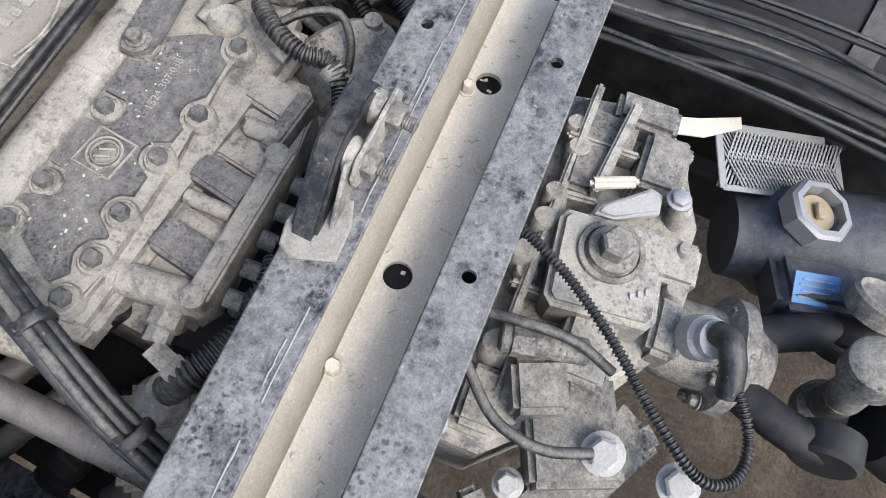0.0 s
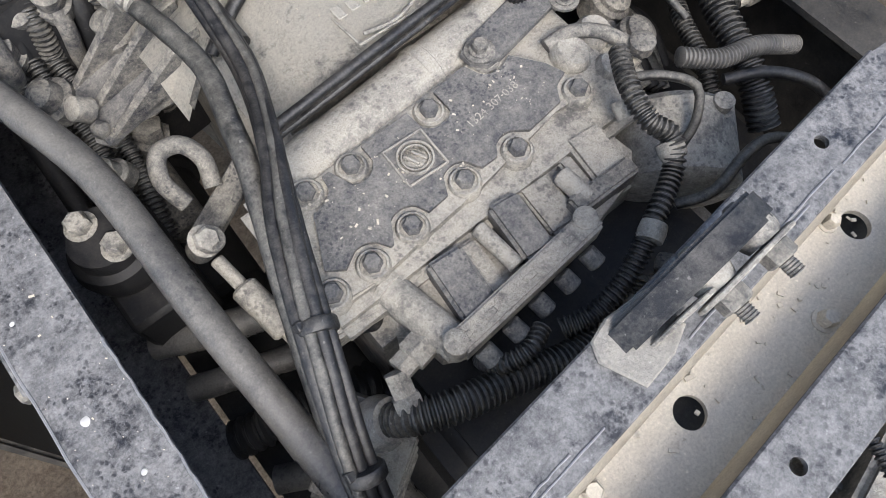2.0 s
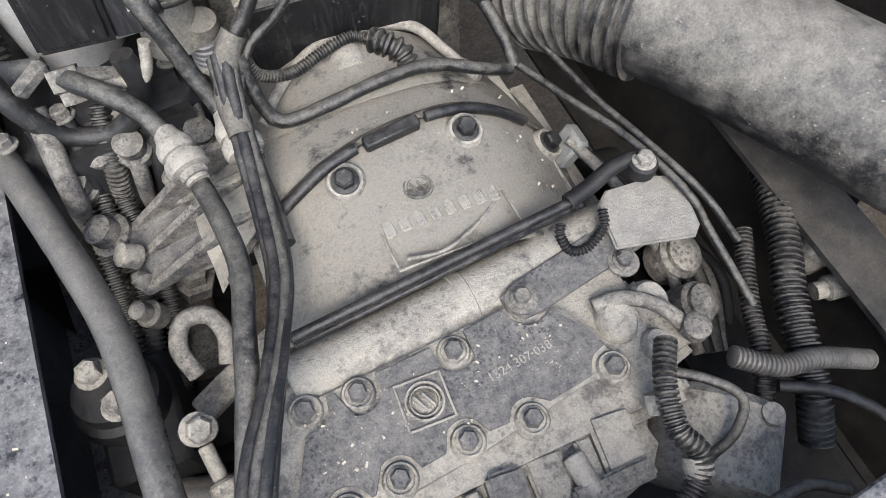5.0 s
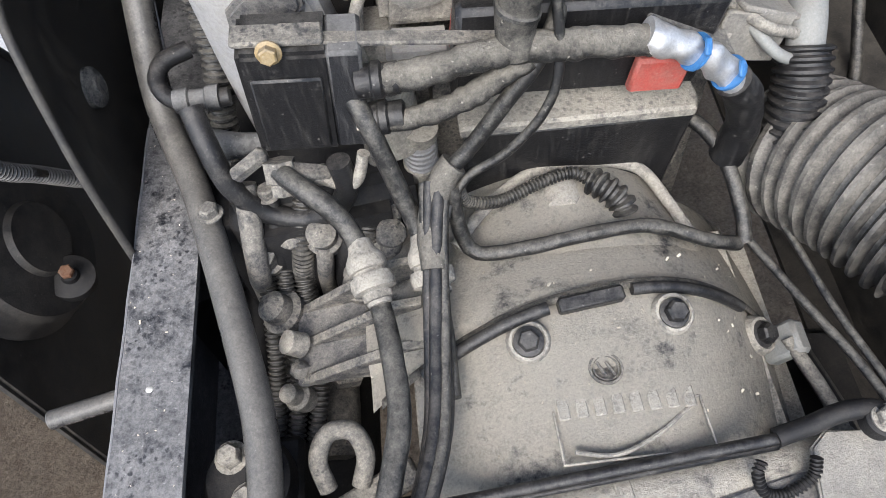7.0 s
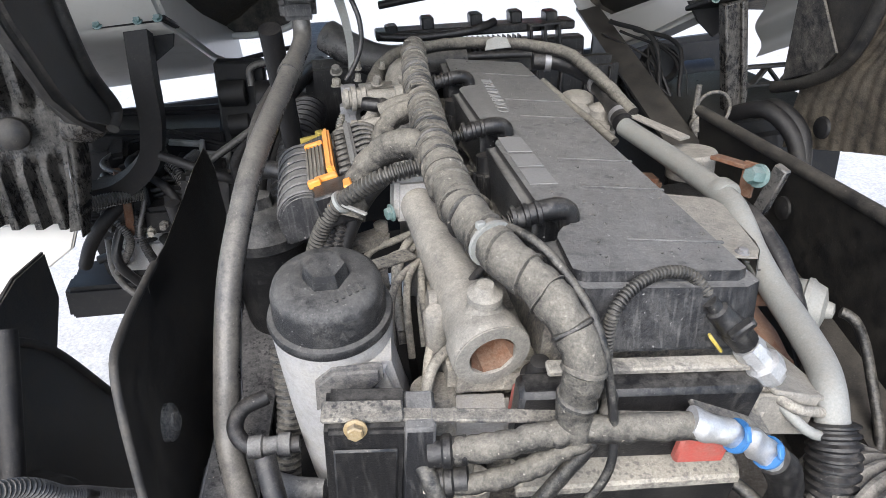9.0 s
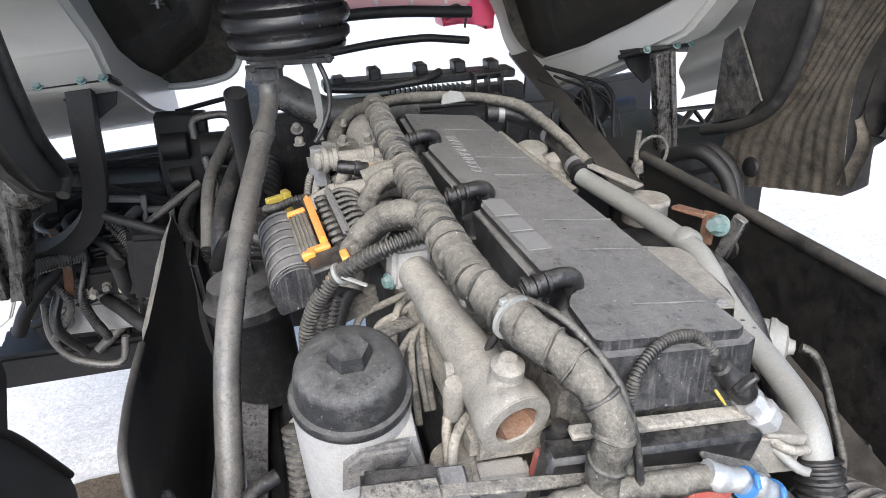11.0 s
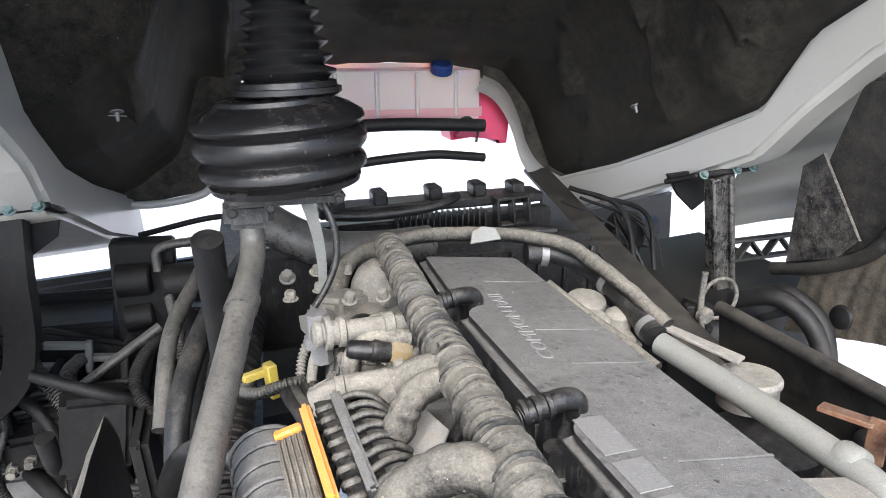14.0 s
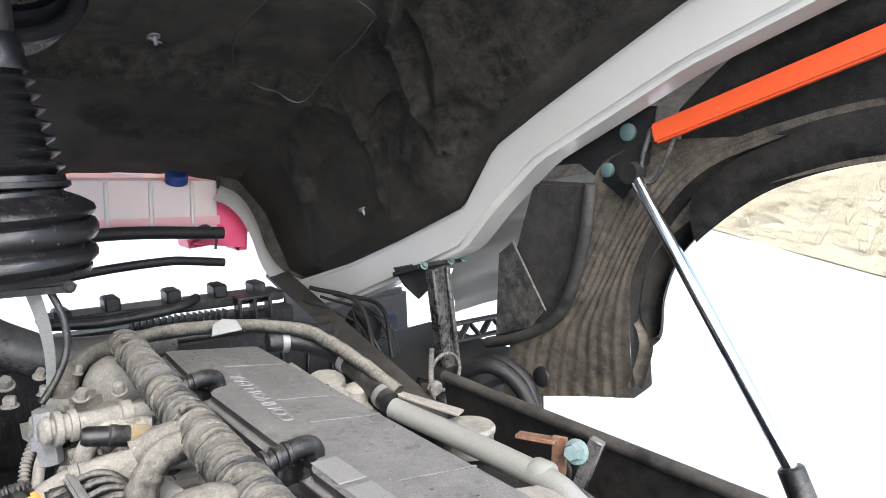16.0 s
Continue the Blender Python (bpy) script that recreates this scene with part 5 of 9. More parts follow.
sm = thing("starter_motor", (-0.40, 0.70, 0.60), "grimy starter motor below the shift tube", "starter motor")
b = B()
lathe(b, (-0.39, 0.50, 0.72), (0.02, 1, 0.04), [(0, 0.05), (0.01, 0.062), (0.20, 0.065), (0.205, 0.075), (0.25, 0.075), (0.36, 0.06), (0.36, 0)], 28)
part("body", b, M_DARK, sm)
b = B()
lathe(b, (-0.37, 0.58, 0.80), (0.02, 1, 0.04), [(0, 0.02), (0.01, 0.03), (0.12, 0.03), (0.13, 0.02), (0.13, 0)], 20)
part("solenoid", b, M_CASTD, sm)
b = B()
box(b, (-0.38, 0.10, 0.62), (0.20, 0.9, 0.05), (0, 0, 0), 0.01, 2)
box(b, (-0.44, 0.45, 0.70), (0.06, 0.5, 0.10), (0, 0, 0), 0.01, 2)
tagged(part("cable_tray", b, M_DARK), "grimy black tray under the pipes beside the rail", "tray")
# beyond the gearbox: corrugated hose, round cap, unions and looms before the far rail
hose("conduit", [(0.315, 0.50, 0.995), (0.292, 0.443, 1.0), (0.258, 0.38, 1.005), (0.229, 0.329, 1.0), (0.202, 0.25, 0.985), (0.19, 0.20, 0.95)], 0.0155, M_HOSE, "split corrugated conduit before the far rail", "conduit", 14, rib=0.004, pitch=0.007, group="far conduits")
hose("conduit", [(0.24, 0.42, 0.99), (0.20, 0.35, 0.985), (0.175, 0.29, 0.98), (0.15, 0.24, 0.96)], 0.009, M_HOSE, "thin corrugated conduit before the far rail", "conduit", 12, rib=0.003, pitch=0.005, group="far conduits")
uc = thing("breather_cap", (0.30, 0.37, 0.96), "round dusty cap on a short filler neck", "cap")
b = B()
lathe(b, (0.300, 0.37, 0.96), (0.1, -0.1, 1), [(0, 0.020), (0.03, 0.020), (0.032, 0.023), (0.048, 0.023), (0.052, 0.018), (0.05, 0.008), (0.048, 0)], 24)
part("cap", b, M_CAST, uc)
b = B()
lathe(b, (0.275, 0.33, 0.975), (1, -0.2, 0.1), [(0, 0.010), (0.012, 0.010), (0.014, 0.014), (0.045, 0.014), (0.047, 0.008), (0.055, 0.006)], 16)
part("union", b, M_CAST, uc)
hose("cable", [(0.16, 0.26, 1.0), (0.20, 0.235, 1.005), (0.24, 0.20, 0.99), (0.275, 0.16, 0.95)], 0.0065, M_RUBBER, "black cable leading to the far rail", "cable", 10, group="far conduits")
hose("hose", [(0.12, 0.30, 1.03), (0.16, 0.275, 1.02), (0.21, 0.265, 1.01), (0.275, 0.245, 0.98)], 0.010, M_TUBE, "dusty hose leading to the far rail", "hose", 12, rib=0.002, pitch=0.005, group="far conduits")
for k in range(5):
    hose("pipe", [(0.12 + 0.02 * k, 0.60, 1.0 - 0.03 * k), (0.15 + 0.02 * k, 0.52, 0.98 - 0.03 * k), (0.16 + 0.025 * k, 0.42, 0.95 - 0.02 * k), (0.15 + 0.02 * k, 0.33, 0.92 - 0.02 * k)], 0.007 + 0.002 * (k % 3), (M_CASTD, M_DARK, M_HOSE)[k % 3], "grimy pipe beside the gearbox before the far rail", "pipe", 10, group="deep pipes")
for x, y, z, r in ((0.13, 0.50, 0.95, 0.03), (0.17, 0.44, 0.93, 0.028), (0.15, 0.38, 0.94, 0.024)):
    b = B()
    lathe(b, (x, y, z), (0.3, -0.3, 1), [(0, r), (0.03, r), (0.034, r * 0.8), (0.04, r * 0.8), (0.045, r * 0.4), (0.05, 0)], 18)
    gear_part("side_boss", b, M_CASTD)
b = B()
box(b, (0.20, 0.38, 0.84), (0.12, 0.55, 0.05), (0, 10, 0), 0.01, 2)
tagged(part("cable_tray", b, M_DARK), "grimy black tray before the far rail", "tray")
# pale splashes and crumbs of dirt
r = random.Random(14)
for x, y, sz in ((-0.52, 0.365, 0.0055), (-0.505, 0.30, 0.003), (-0.49, 0.12, 0.0035), (-0.515, 0.62, 0.004), (-0.53, 0.48, 0.0025), (-0.50, 0.22, 0.0025)):
    b = B()
    lathe(b, (x, y, 1.0178), UP, [(0, sz), (0.0008, sz * 0.8), (0.0011, sz * 0.3), (0.0011, 0)], 14)
    roughen(b, sz * 0.35, 90)
    tagged(part("dropping", b, M_PAINT), "white splash dried on the chassis rail", "splash", "white splashes")
b = B()
for k in range(70):
    x, y = r.uniform(-0.45, 0.2), r.choice((r.gauss(0.065, 0.012), r.gauss(0.08, 0.03)))
    q = pose(0, 0.067, 0, 0, 0, 4.7) @ V(x, max(-0.036, min(0.018, y - 0.078)), 1.0672)
    sz = r.uniform(0.0012, 0.0036)
    box(b, q, (sz * r.uniform(1, 2.6), sz, sz * 0.7), (r.uniform(-20, 20), r.uniform(-20, 20), r.uniform(0, 180)), 0)
tagged(part("crumbs", b, M_BEIGE), "crumbs of dirt and straw in the cross member channel", "dirt", kind="stuff")

def crumbs(n, seed, spot, label, mat):
    """Specks of dirt lying on a surface: spot(random) gives place and up."""
    r, b = random.Random(seed), B()
    for k in range(n):
        p = spot(r)
        sz = 0.0006 + 0.0018 * r.random() ** 4
        box(b, p, (sz * r.uniform(1, 2.4), sz, sz * 0.6), (r.uniform(-25, 25), r.uniform(-25, 25), r.uniform(0, 180)), 0)
    return tagged(part("crumbs", b, mat), label, "dirt", kind="stuff")


def on_housing(r):
    x, y = r.uniform(-0.24, 0.10), r.uniform(0.50, 0.76)
    return V(x, y, gear_top(x, y) + (0.0045 if y > gear_seam(x) + 0.004 else 0.0005))


crumbs(160, 3, on_housing, "crumbs of dirt on the gearbox and bell housing", M_BEIGE)
crumbs(90, 4, lambda r: V(r.uniform(-0.27, 0.0), r.uniform(0.345, 0.41), 1.031), "crumbs of dirt on the shift cover", M_BEIGE)
crumbs(120, 5, lambda r: V(r.uniform(-0.545, -0.478), r.uniform(-0.1, 0.95), 1.0182), "crumbs of dirt on the chassis rail", M_BEIGE)

# dust-caked castings and corrugated sleeves between rail and bell housing
rnd = random.Random(23)
for k in range(12):
    x, y, z = rnd.uniform(-0.41, -0.29), rnd.uniform(0.62, 0.80), rnd.uniform(0.86, 0.98)
    b = B()
    rr = rnd.uniform(0.012, 0.03)
    lathe(b, (x, y, z), (rnd.uniform(-0.6, 0.6), rnd.uniform(-0.8, 0.2), 1), [(0, rr), (0.02, rr * 1.05), (0.024, rr * 0.75), (0.04, rr * 0.7), (0.044, rr * 0.45), (0.05, 0)], rnd.choice((6, 14, 18)))
    gear_part("side_casting", b, M_CASTD if k % 3 else M_CAST)
for k in range(3):
    hose("conduit", [(-0.40 + 0.02 * k, 0.80, 1.02), (-0.41 + 0.02 * k, 0.74, 0.98), (-0.415 + 0.025 * k, 0.66, 0.92), (-0.43 + 0.02 * k, 0.55, 0.86)], 0.009, M_CORR, "black corrugated conduit beside the bell housing", "conduit", 12, rib=0.003, pitch=0.006, group="bell housing conduits")
# ---- rear transfer gearbox, behind the cross member ----
tg = thing("transfer_gearbox", (-0.02, -0.12, 0.7), "dusty cast aluminium transfer gearbox with a large oil plug", "gearbox")
b = B()
prism(b, [(0.165, -0.005), (0.195, -0.10), (0.15, -0.155), (0.06, -0.175), (0.0, -0.20), (-0.07, -0.205), (-0.16, -0.155), (-0.245, -0.08), (-0.25, -0.03), (-0.14, -0.015), (0.0, -0.01)], 0.80, 1.005, None, 0.012, 3)
roughen(b, 0.002, 25)
part("case", b, M_CAST, tg)
b = B()
m = pose(-0.045, -0.112, 1.0, 0, 0, 12)
prism(b, [(-0.05, -0.045), (-0.04, -0.053), (0.042, -0.053), (0.052, -0.045), (0.052, 0.045), (0.042, 0.053), (-0.04, 0.053), (-0.05, 0.045)], 0, 0.055, m, 0.006, 3)
plate = part("plug_plate", b, M_CAST, tg)
b = B()
c = V(-0.030, -0.109, 1.055)
lathe(b, c, UP, [(0, 0.032), (0.002, 0.033), (0.004, 0.032), (0.004, 0.027), (0.002, 0.026), (0.006, 0.024), (0.010, 0.024), (0.011, 0.021), (0.011, 0)], 32)
part("plug_ring", b, M_CASTD, plate)
b = B()
lathe(b, c + V(0, 0, 0.01), UP, [(0, 0.0165), (0.017, 0.0165), (0.020, 0.0135), (0.020, 0)], 6)
part("plug_head", b, M_CASTD, plate)
for i in range(3):
    b = B()
    box(b, (-0.062 + 0.005 * i, -0.142 - 0.006 * i, 1.056), (0.007, 0.005, 0.002), (0, 0, 20), 0.0005)
    part("raised_number_bar", b, M_ALU, plate)
for x0, y0, x1, y1, w, z in ((0.165, -0.03, -0.16, -0.055, 0.010, 1.032), (0.15, -0.075, 0.03, -0.072, 0.012, 1.045), (0.02, -0.03, 0.03, -0.08, 0.009, 1.028), (0.09, -0.02, 0.10, -0.10, 0.009, 1.03),
                             (-0.09, -0.035, -0.085, -0.075, 0.009, 1.028), (-0.11, -0.10, -0.16, -0.13, 0.010, 1.03), (0.06, -0.10, 0.13, -0.15, 0.009, 1.03), (-0.10, -0.16, -0.19, -0.10, 0.008, 1.02)):
    b = B()
    d = V(x1 - x0, y1 - y0, 0)
    box(b, ((x0 + x1) / 2, (y0 + y1) / 2, z - 0.02), (d.length, w, 0.045), (0, 0, math.degrees(math.atan2(d.y, d.x))), 0.003, 2)
    part("rib", b, M_CAST, tg)
for x, y, z, r in ((0.105, -0.03, 1.03, 0.013), (0.075, -0.045, 1.035, 0.015), (0.015, -0.042, 1.035, 0.013), (-0.02, -0.045, 1.04, 0.014), (-0.06, -0.04, 1.035, 0.015), (-0.075, -0.05, 1.03, 0.013), (-0.155, -0.055, 1.03, 0.017), (0.14, -0.12, 1.02, 0.014), (0.02, -0.185, 1.03, 0.010), (0.06, -0.165, 1.035, 0.011), (-0.02, -0.19, 1.02, 0.012)):
    b = B()
    lathe(b, (x, y, 0.99), (0.1, 0.15, 1), [(0, r * 1.2), (z - 0.995, r), (z - 0.99, r * 0.75), (z - 0.99, 0)], 18)
    part("boss", b, M_CAST, tg)
for x, y, z, sz in ((0.10, -0.125, 1.02, (0.07, 0.05, 0.04)), (0.115, -0.06, 1.015, (0.05, 0.06, 0.03)), (-0.12, -0.125, 1.015, (0.07, 0.05, 0.05)), (-0.16, -0.09, 1.01, (0.07, 0.05, 0.04)), (-0.20, -0.06, 1.005, (0.06, 0.04, 0.03)), (0.01, -0.175, 1.0, (0.05, 0.05, 0.05)), (0.06, -0.055, 1.02, (0.06, 0.04, 0.03)), (-0.03, -0.045, 1.012, (0.05, 0.03, 0.03)), (0.155, -0.09, 1.01, (0.04, 0.07, 0.05)), (-0.06, -0.19, 1.0, (0.06, 0.03, 0.05))):
    b = B()
    box(b, (x, y, z), sz, (0, 0, 6), 0.006, 2)
    roughen(b, 0.002, 40)
    part("cast_block", b, M_CAST if x < 0.05 else M_CASTD, tg)
b = B()
m = pose(0.045, -0.125, 1.035, 0, 0, 100)
prism(b, [(-0.012, -0.012), (0.0, -0.016), (0.045, 0.018), (0.05, 0.03), (0.03, 0.03), (-0.012, 0.010)], 0, 0.012, m, 0.003, 2)
part("lever", b, M_ALU, tg)
part("lever_bolt", hexbolt(B(), (0.058, -0.15, 1.05), UP, 0.0095, 0.006), M_STEEL, tg)
b = B()
box(b, (0.045, -0.085, 1.05), (0.05, 0.012, 0.012), (0, 0, -60), 0.004, 2)
part("worn_tab", b, M_BEIGE, tg, "dusty bare metal tab")
b = B()
box(b, (-0.19, -0.145, 1.0), (0.10, 0.085, 0.05), (0, 0, 28), 0.006, 2)
part("corner_block", b, M_CASTD, tg)
b = B()
box(b, (-0.235, -0.165, 0.96), (0.20, 0.06, 0.06), (0, 0, -25), 0.008, 2)
part("lower_flange", b, M_CASTD, tg)
for k in range(4):
    b = B()
    box(b, (-0.285 + 0.042 * k, -0.095 - 0.04 * k, 0.965), (0.026, 0.032, 0.05), (0, 0, -40), 0.006, 2)
    part("flange_lug", b, M_CASTD, tg)
for p, r in (((-0.20, -0.174, 1.035), 0.0145), ((-0.191, -0.247, 1.02), 0.0145), ((-0.255, -0.115, 0.99), 0.011), ((-0.24, -0.03, 1.01), 0.010)):
    part("bolt", hexbolt(B(), p, (-0.2, 0.1, 1), r, 0.012), M_ALU, tg)
# switch with bare metal cylinder
b = B()
cyl(b, (-0.155, -0.05, 1.06), (-0.13, -0.125, 1.055), 0.0125, seg=18)
lathe(b, (-0.152, -0.06, 1.06), (0.3, -1, 0), [(0, 0.0155), (0.02, 0.0155), (0.021, 0.013)], 6)
box(b, (-0.175, -0.10, 1.03), (0.05, 0.05, 0.05), (0, 0, 28), 0.006, 2)
part("switch", b, M_CASTD, tg)
SPIRAL = "black spiral-wrapped cable over the transfer gearbox"
hose("spiral_cable", [(-0.06, -0.02, 1.085), (-0.085, -0.075, 1.09), (-0.12, -0.135, 1.085), (-0.165, -0.195, 1.08), (-0.19, -0.245, 1.07), (-0.175, -0.275, 1.06), (-0.14, -0.28, 1.055), (-0.105, -0.258, 1.06), (-0.085, -0.235, 1.06)], 0.0046, M_RUBBER, SPIRAL, "cable", 10, rib=0.0018, pitch=0.0042)
hose("pipe", [(-0.15, -0.005, 1.075), (-0.142, -0.06, 1.085), (-0.135, -0.11, 1.08), (-0.138, -0.15, 1.06)], 0.005, M_HOSE, "thin bent pipe over the transfer gearbox", "pipe", 12, group="transfer gearbox pipes")
hose("pipe", [(-0.175, -0.01, 1.085), (-0.20, -0.04, 1.08), (-0.225, -0.075, 1.075), (-0.228, -0.12, 1.07), (-0.21, -0.16, 1.06)], 0.005, M_HOSE, "thin bent pipe over the transfer gearbox", "pipe", 12, group="transfer gearbox pipes")
pl = thing("angled_plug", (-0.075, -0.23, 1.05), "black angled plug on a grey sender", "electrical connector")
b = B()
lathe(b, (-0.06, -0.215, 1.03), (-0.2, -0.3, 1), [(0, 0.022), (0.02, 0.022), (0.024, 0.018), (0.034, 0.018), (0.036, 0)], 20)
part("sender", b, M_ALU, pl)
b = B()
tube(b, [(-0.062, -0.222, 1.065), (-0.070, -0.232, 1.075), (-0.088, -0.243, 1.068), (-0.105, -0.252, 1.05)], 0.012, 14, 0.006)
part("plug", b, M_BLACK, pl)
# output flange and universal joint
uj = thing("universal_joint", (-0.02, -0.34, 0.75), "grimy universal joint and flange of the propeller shaft", "universal joint")
b = B()
lathe(b, (-0.034, -0.18, 0.935), (0.15, -1, -0.1), [(0, 0.042), (0.05, 0.046), (0.08, 0.048), (0.09, 0.066), (0.106, 0.066), (0.11, 0.052), (0.14, 0.040), (0.14, 0)], 32)
part("flange", b, M_CASTD, uj)
for k in range(8):
    a = k * math.pi / 4
    p = V(-0.024, -0.27, 0.925) + V(0.056 * math.cos(a), 0, 0.056 * math.sin(a))
    part("bolt", hexbolt(B(), p, (-0.15, 1, 0.1), 0.007, 0.008), M_CASTD, uj)
b = B()
for s in (-1, 1):
    tube(b, [(-0.02 + s * 0.035, -0.30, 0.94), (-0.015 + s * 0.06, -0.36, 0.955), (-0.01 + s * 0.058, -0.40, 0.95)], 0.021, 16, 0.012)
    lathe(b, (-0.012 + s * 0.045, -0.395, 0.95), (s, 0, 0.1), [(0, 0.035), (0.03, 0.035), (0.034, 0.03), (0.034, 0)], 22)
part("yoke", b, M_DARK, uj)
b = B()
for s in (-1, 1):
    lathe(b, (-0.01, -0.40, 0.95), (0.1, s * 0.2, s), [(0, 0.02), (0.05, 0.02), (0.055, 0.03), (0.085, 0.03), (0.088, 0.026), (0.09, 0)], 22)
lathe(b, (0.075, -0.39, 0.985), (0.5, 0, 0.85), [(0, 0.034), (0.02, 0.034), (0.024, 0.03), (0.02, 0.026), (0.02, 0)], 26)
part("spider", b, M_CASTD, uj)
b = B()
lathe(b, (-0.01, -0.44, 0.94), (0.1, -1, -0.12), [(0, 0.05), (0.04, 0.062), (0.08, 0.045), (0.6, 0.045), (0.6, 0)], 28)
part("shaft", b, M_DARK, uj)
# blue-grey actuator with a ring nut and label
act = thing("actuator", (0.13, -0.34, 0.85), "dark blue-grey actuator with a steel ring nut and blue label", "actuator")
M_ACT = surf("slate_plastic", (0.022, 0.028, 0.040), (0.19, 0.18, 0.165), 0.0, 0.2, 0.42, scale=20, contrast=1.0)
b = B()
lathe(b, (0.14, -0.24, 0.90), (0.35, -1, 0.05), [(0, 0.05), (0.03, 0.055), (0.05, 0.07), (0.22, 0.07), (0.23, 0.06), (0.23, 0)], 32)
box(b, (0.11, -0.36, 0.93), (0.10, 0.14, 0.06), (0, 15, 18), 0.012, 3)
part("body", b, M_ACT, act)
b = B()
lathe(b, (0.165, -0.305, 0.965), (0.1, -0.2, 1), [(0, 0.04), (0.022, 0.04), (0.026, 0.036), (0.026, 0.029), (0.008, 0.028), (0.006, 0)], 8)
part("ring_nut", b, M_STEEL, act)
b = B()
lathe(b, (0.166, -0.307, 0.974), (0.1, -0.2, 1), [(0, 0.026), (0.006, 0.022), (0.006, 0)], 20)
box(b, (0.166, -0.308, 0.984), (0.02, 0.01, 0.008), (0, 0, 20), 0.002)
part("brass_insert", b, M_BRASS, act)
b = B()
m = pose(0.082, -0.335, 0.968, 8, -22, 18)
box(b, m.translation, (0.035, 0.055, 0.0015), (8, -22, 18), 0.0005)
lab = part("label", b, M_LABEL, act, "blue printed label")
for i in range(4):
    b = B()
    box(b, m @ V(-0.01 + 0.0065 * i, 0.0, 0.0018), (0.002, 0.042 - 0.006 * (i % 2), 0.0008), (8, -22, 18), 0.0)
    part("print_bar", b, M_TEXT, lab)
b = B()
cyl(b, (0.115, -0.40, 0.985), (0.10, -0.455, 0.985), 0.008, seg=14)
part("red_pin", b, M_RUST, act)
b = B()
lathe(b, (0.10, -0.45, 0.985), (-0.2, -1, 0), [(0, 0.008), (0.01, 0.013), (0.022, 0.012), (0.024, 0)], 16)
part("white_cap", b, M_PAINT, act)
# perforated heat shield: a woven sheet of crossing strips
ms = thing("mesh_shield", (0.22, -0.25, 0.90), "bent perforated metal heat shield", "heat shield")
m = pose(0.225, -0.262, 0.955, 8, 12, -62)
b = B()
for i in range(30):
    box(b, m @ V(-0.075 + 0.0052 * i, 0, 0.001), (0.0022, 0.075, 0.0012), (8, 12, -62 + 24), 0)
    box(b, m @ V(-0.075 + 0.0052 * i, 0, 0.0), (0.0022, 0.075, 0.0012), (8, 12, -62 - 24), 0)
o = part("mesh", b, M_STEEL, ms)
tagged(o, kind="stuff")
b = B()
box(b, m @ V(0, 0.04, 0), (0.14, 0.012, 0.003), (8, 12, -62), 0.001)
part("edge_strip", b, M_GALV, ms)
for c, sz in (((0, -0.036, 0), (0.17, 0.008, 0.003)), ((-0.084, 0, 0), (0.010, 0.075, 0.003)), ((0.084, 0, 0), (0.010, 0.075, 0.003))):
    b = B()
    box(b, m @ V(*c), sz, (8, 12, -62), 0.001)
    part("edge_strip", b, M_STEEL, ms)
b = B()
prism(b, [(-0.06, -0.01), (0.0, -0.018), (0.055, -0.006), (0.06, 0.01), (0.0, 0.006), (-0.06, 0.012)], 0, 0.006, pose(0.205, -0.15, 0.985, 0, 10, -55), 0.002)
tagged(part("pale_strap", b, M_BEIGE), "pale strap lying beside the heat shield", "strap")
# dark pipes and looms along the far rail
rnd = random.Random(4)
for k in range(11):
    z, x = 1.03 - 0.012 * (k % 3), 0.225 + 0.014 * k
    hose("loom", [(x - 0.02 + 0.02 * rnd.random(), 0.12, z), (x, -0.05 + 0.05 * rnd.random(), z + 0.015 * rnd.random()), (x + 0.03 * rnd.random(), -0.20, z + 0.01), (x + 0.03 * rnd.random(), -0.38, z), (x, -0.7, z)], 0.0025 + 0.003 * rnd.random(), (M_DARK, M_RUBBER, M_DARK)[k % 3] if k != 5 else M_HOSE, "black pipe in the loom along the far rail", "pipe", 10, group="far rail loom")
b = B()
box(b, (0.26, -0.35, 0.80), (0.03, 1.1, 0.10), bev=0.006)
tagged(part("loom_tray", b, M_DARK), "black tray under the far rail loom", "tray")
tnk = thing("air_tank", (0.66, -0.45, 0.50), "grimy black air tank outside the far rail", "tank")
b = B()
lathe(b, (0.62, -1.2, 0.76), (0, 1, 0), [(0, 0), (0, 0.12), (0.03, 0.19), (0.07, 0.21), (1.15, 0.21), (1.19, 0.19), (1.22, 0.12), (1.22, 0)], 36)
part("shell", b, M_DARK, tnk)
for y in (-0.95, -0.35):
    b = B()
    lathe(b, (0.62, y, 0.76), (0, 1, 0), [(0, 0.211), (0.002, 0.216), (0.04, 0.216), (0.042, 0.211)], 36)
    part("strap", b, M_RUBBER, tnk)
    b = B()
    box(b, (0.385, y + 0.02, 0.86), (0.09, 0.05, 0.08), bev=0.006)
    part("bracket", b, M_DARK, tnk)
# ---- engine fittings ----
def eng(name, bm, mat, label="", parent=None, sharp=38):
    return part(name, bm, mat, parent or engine_ob, label, sharp)


place(FRONT)
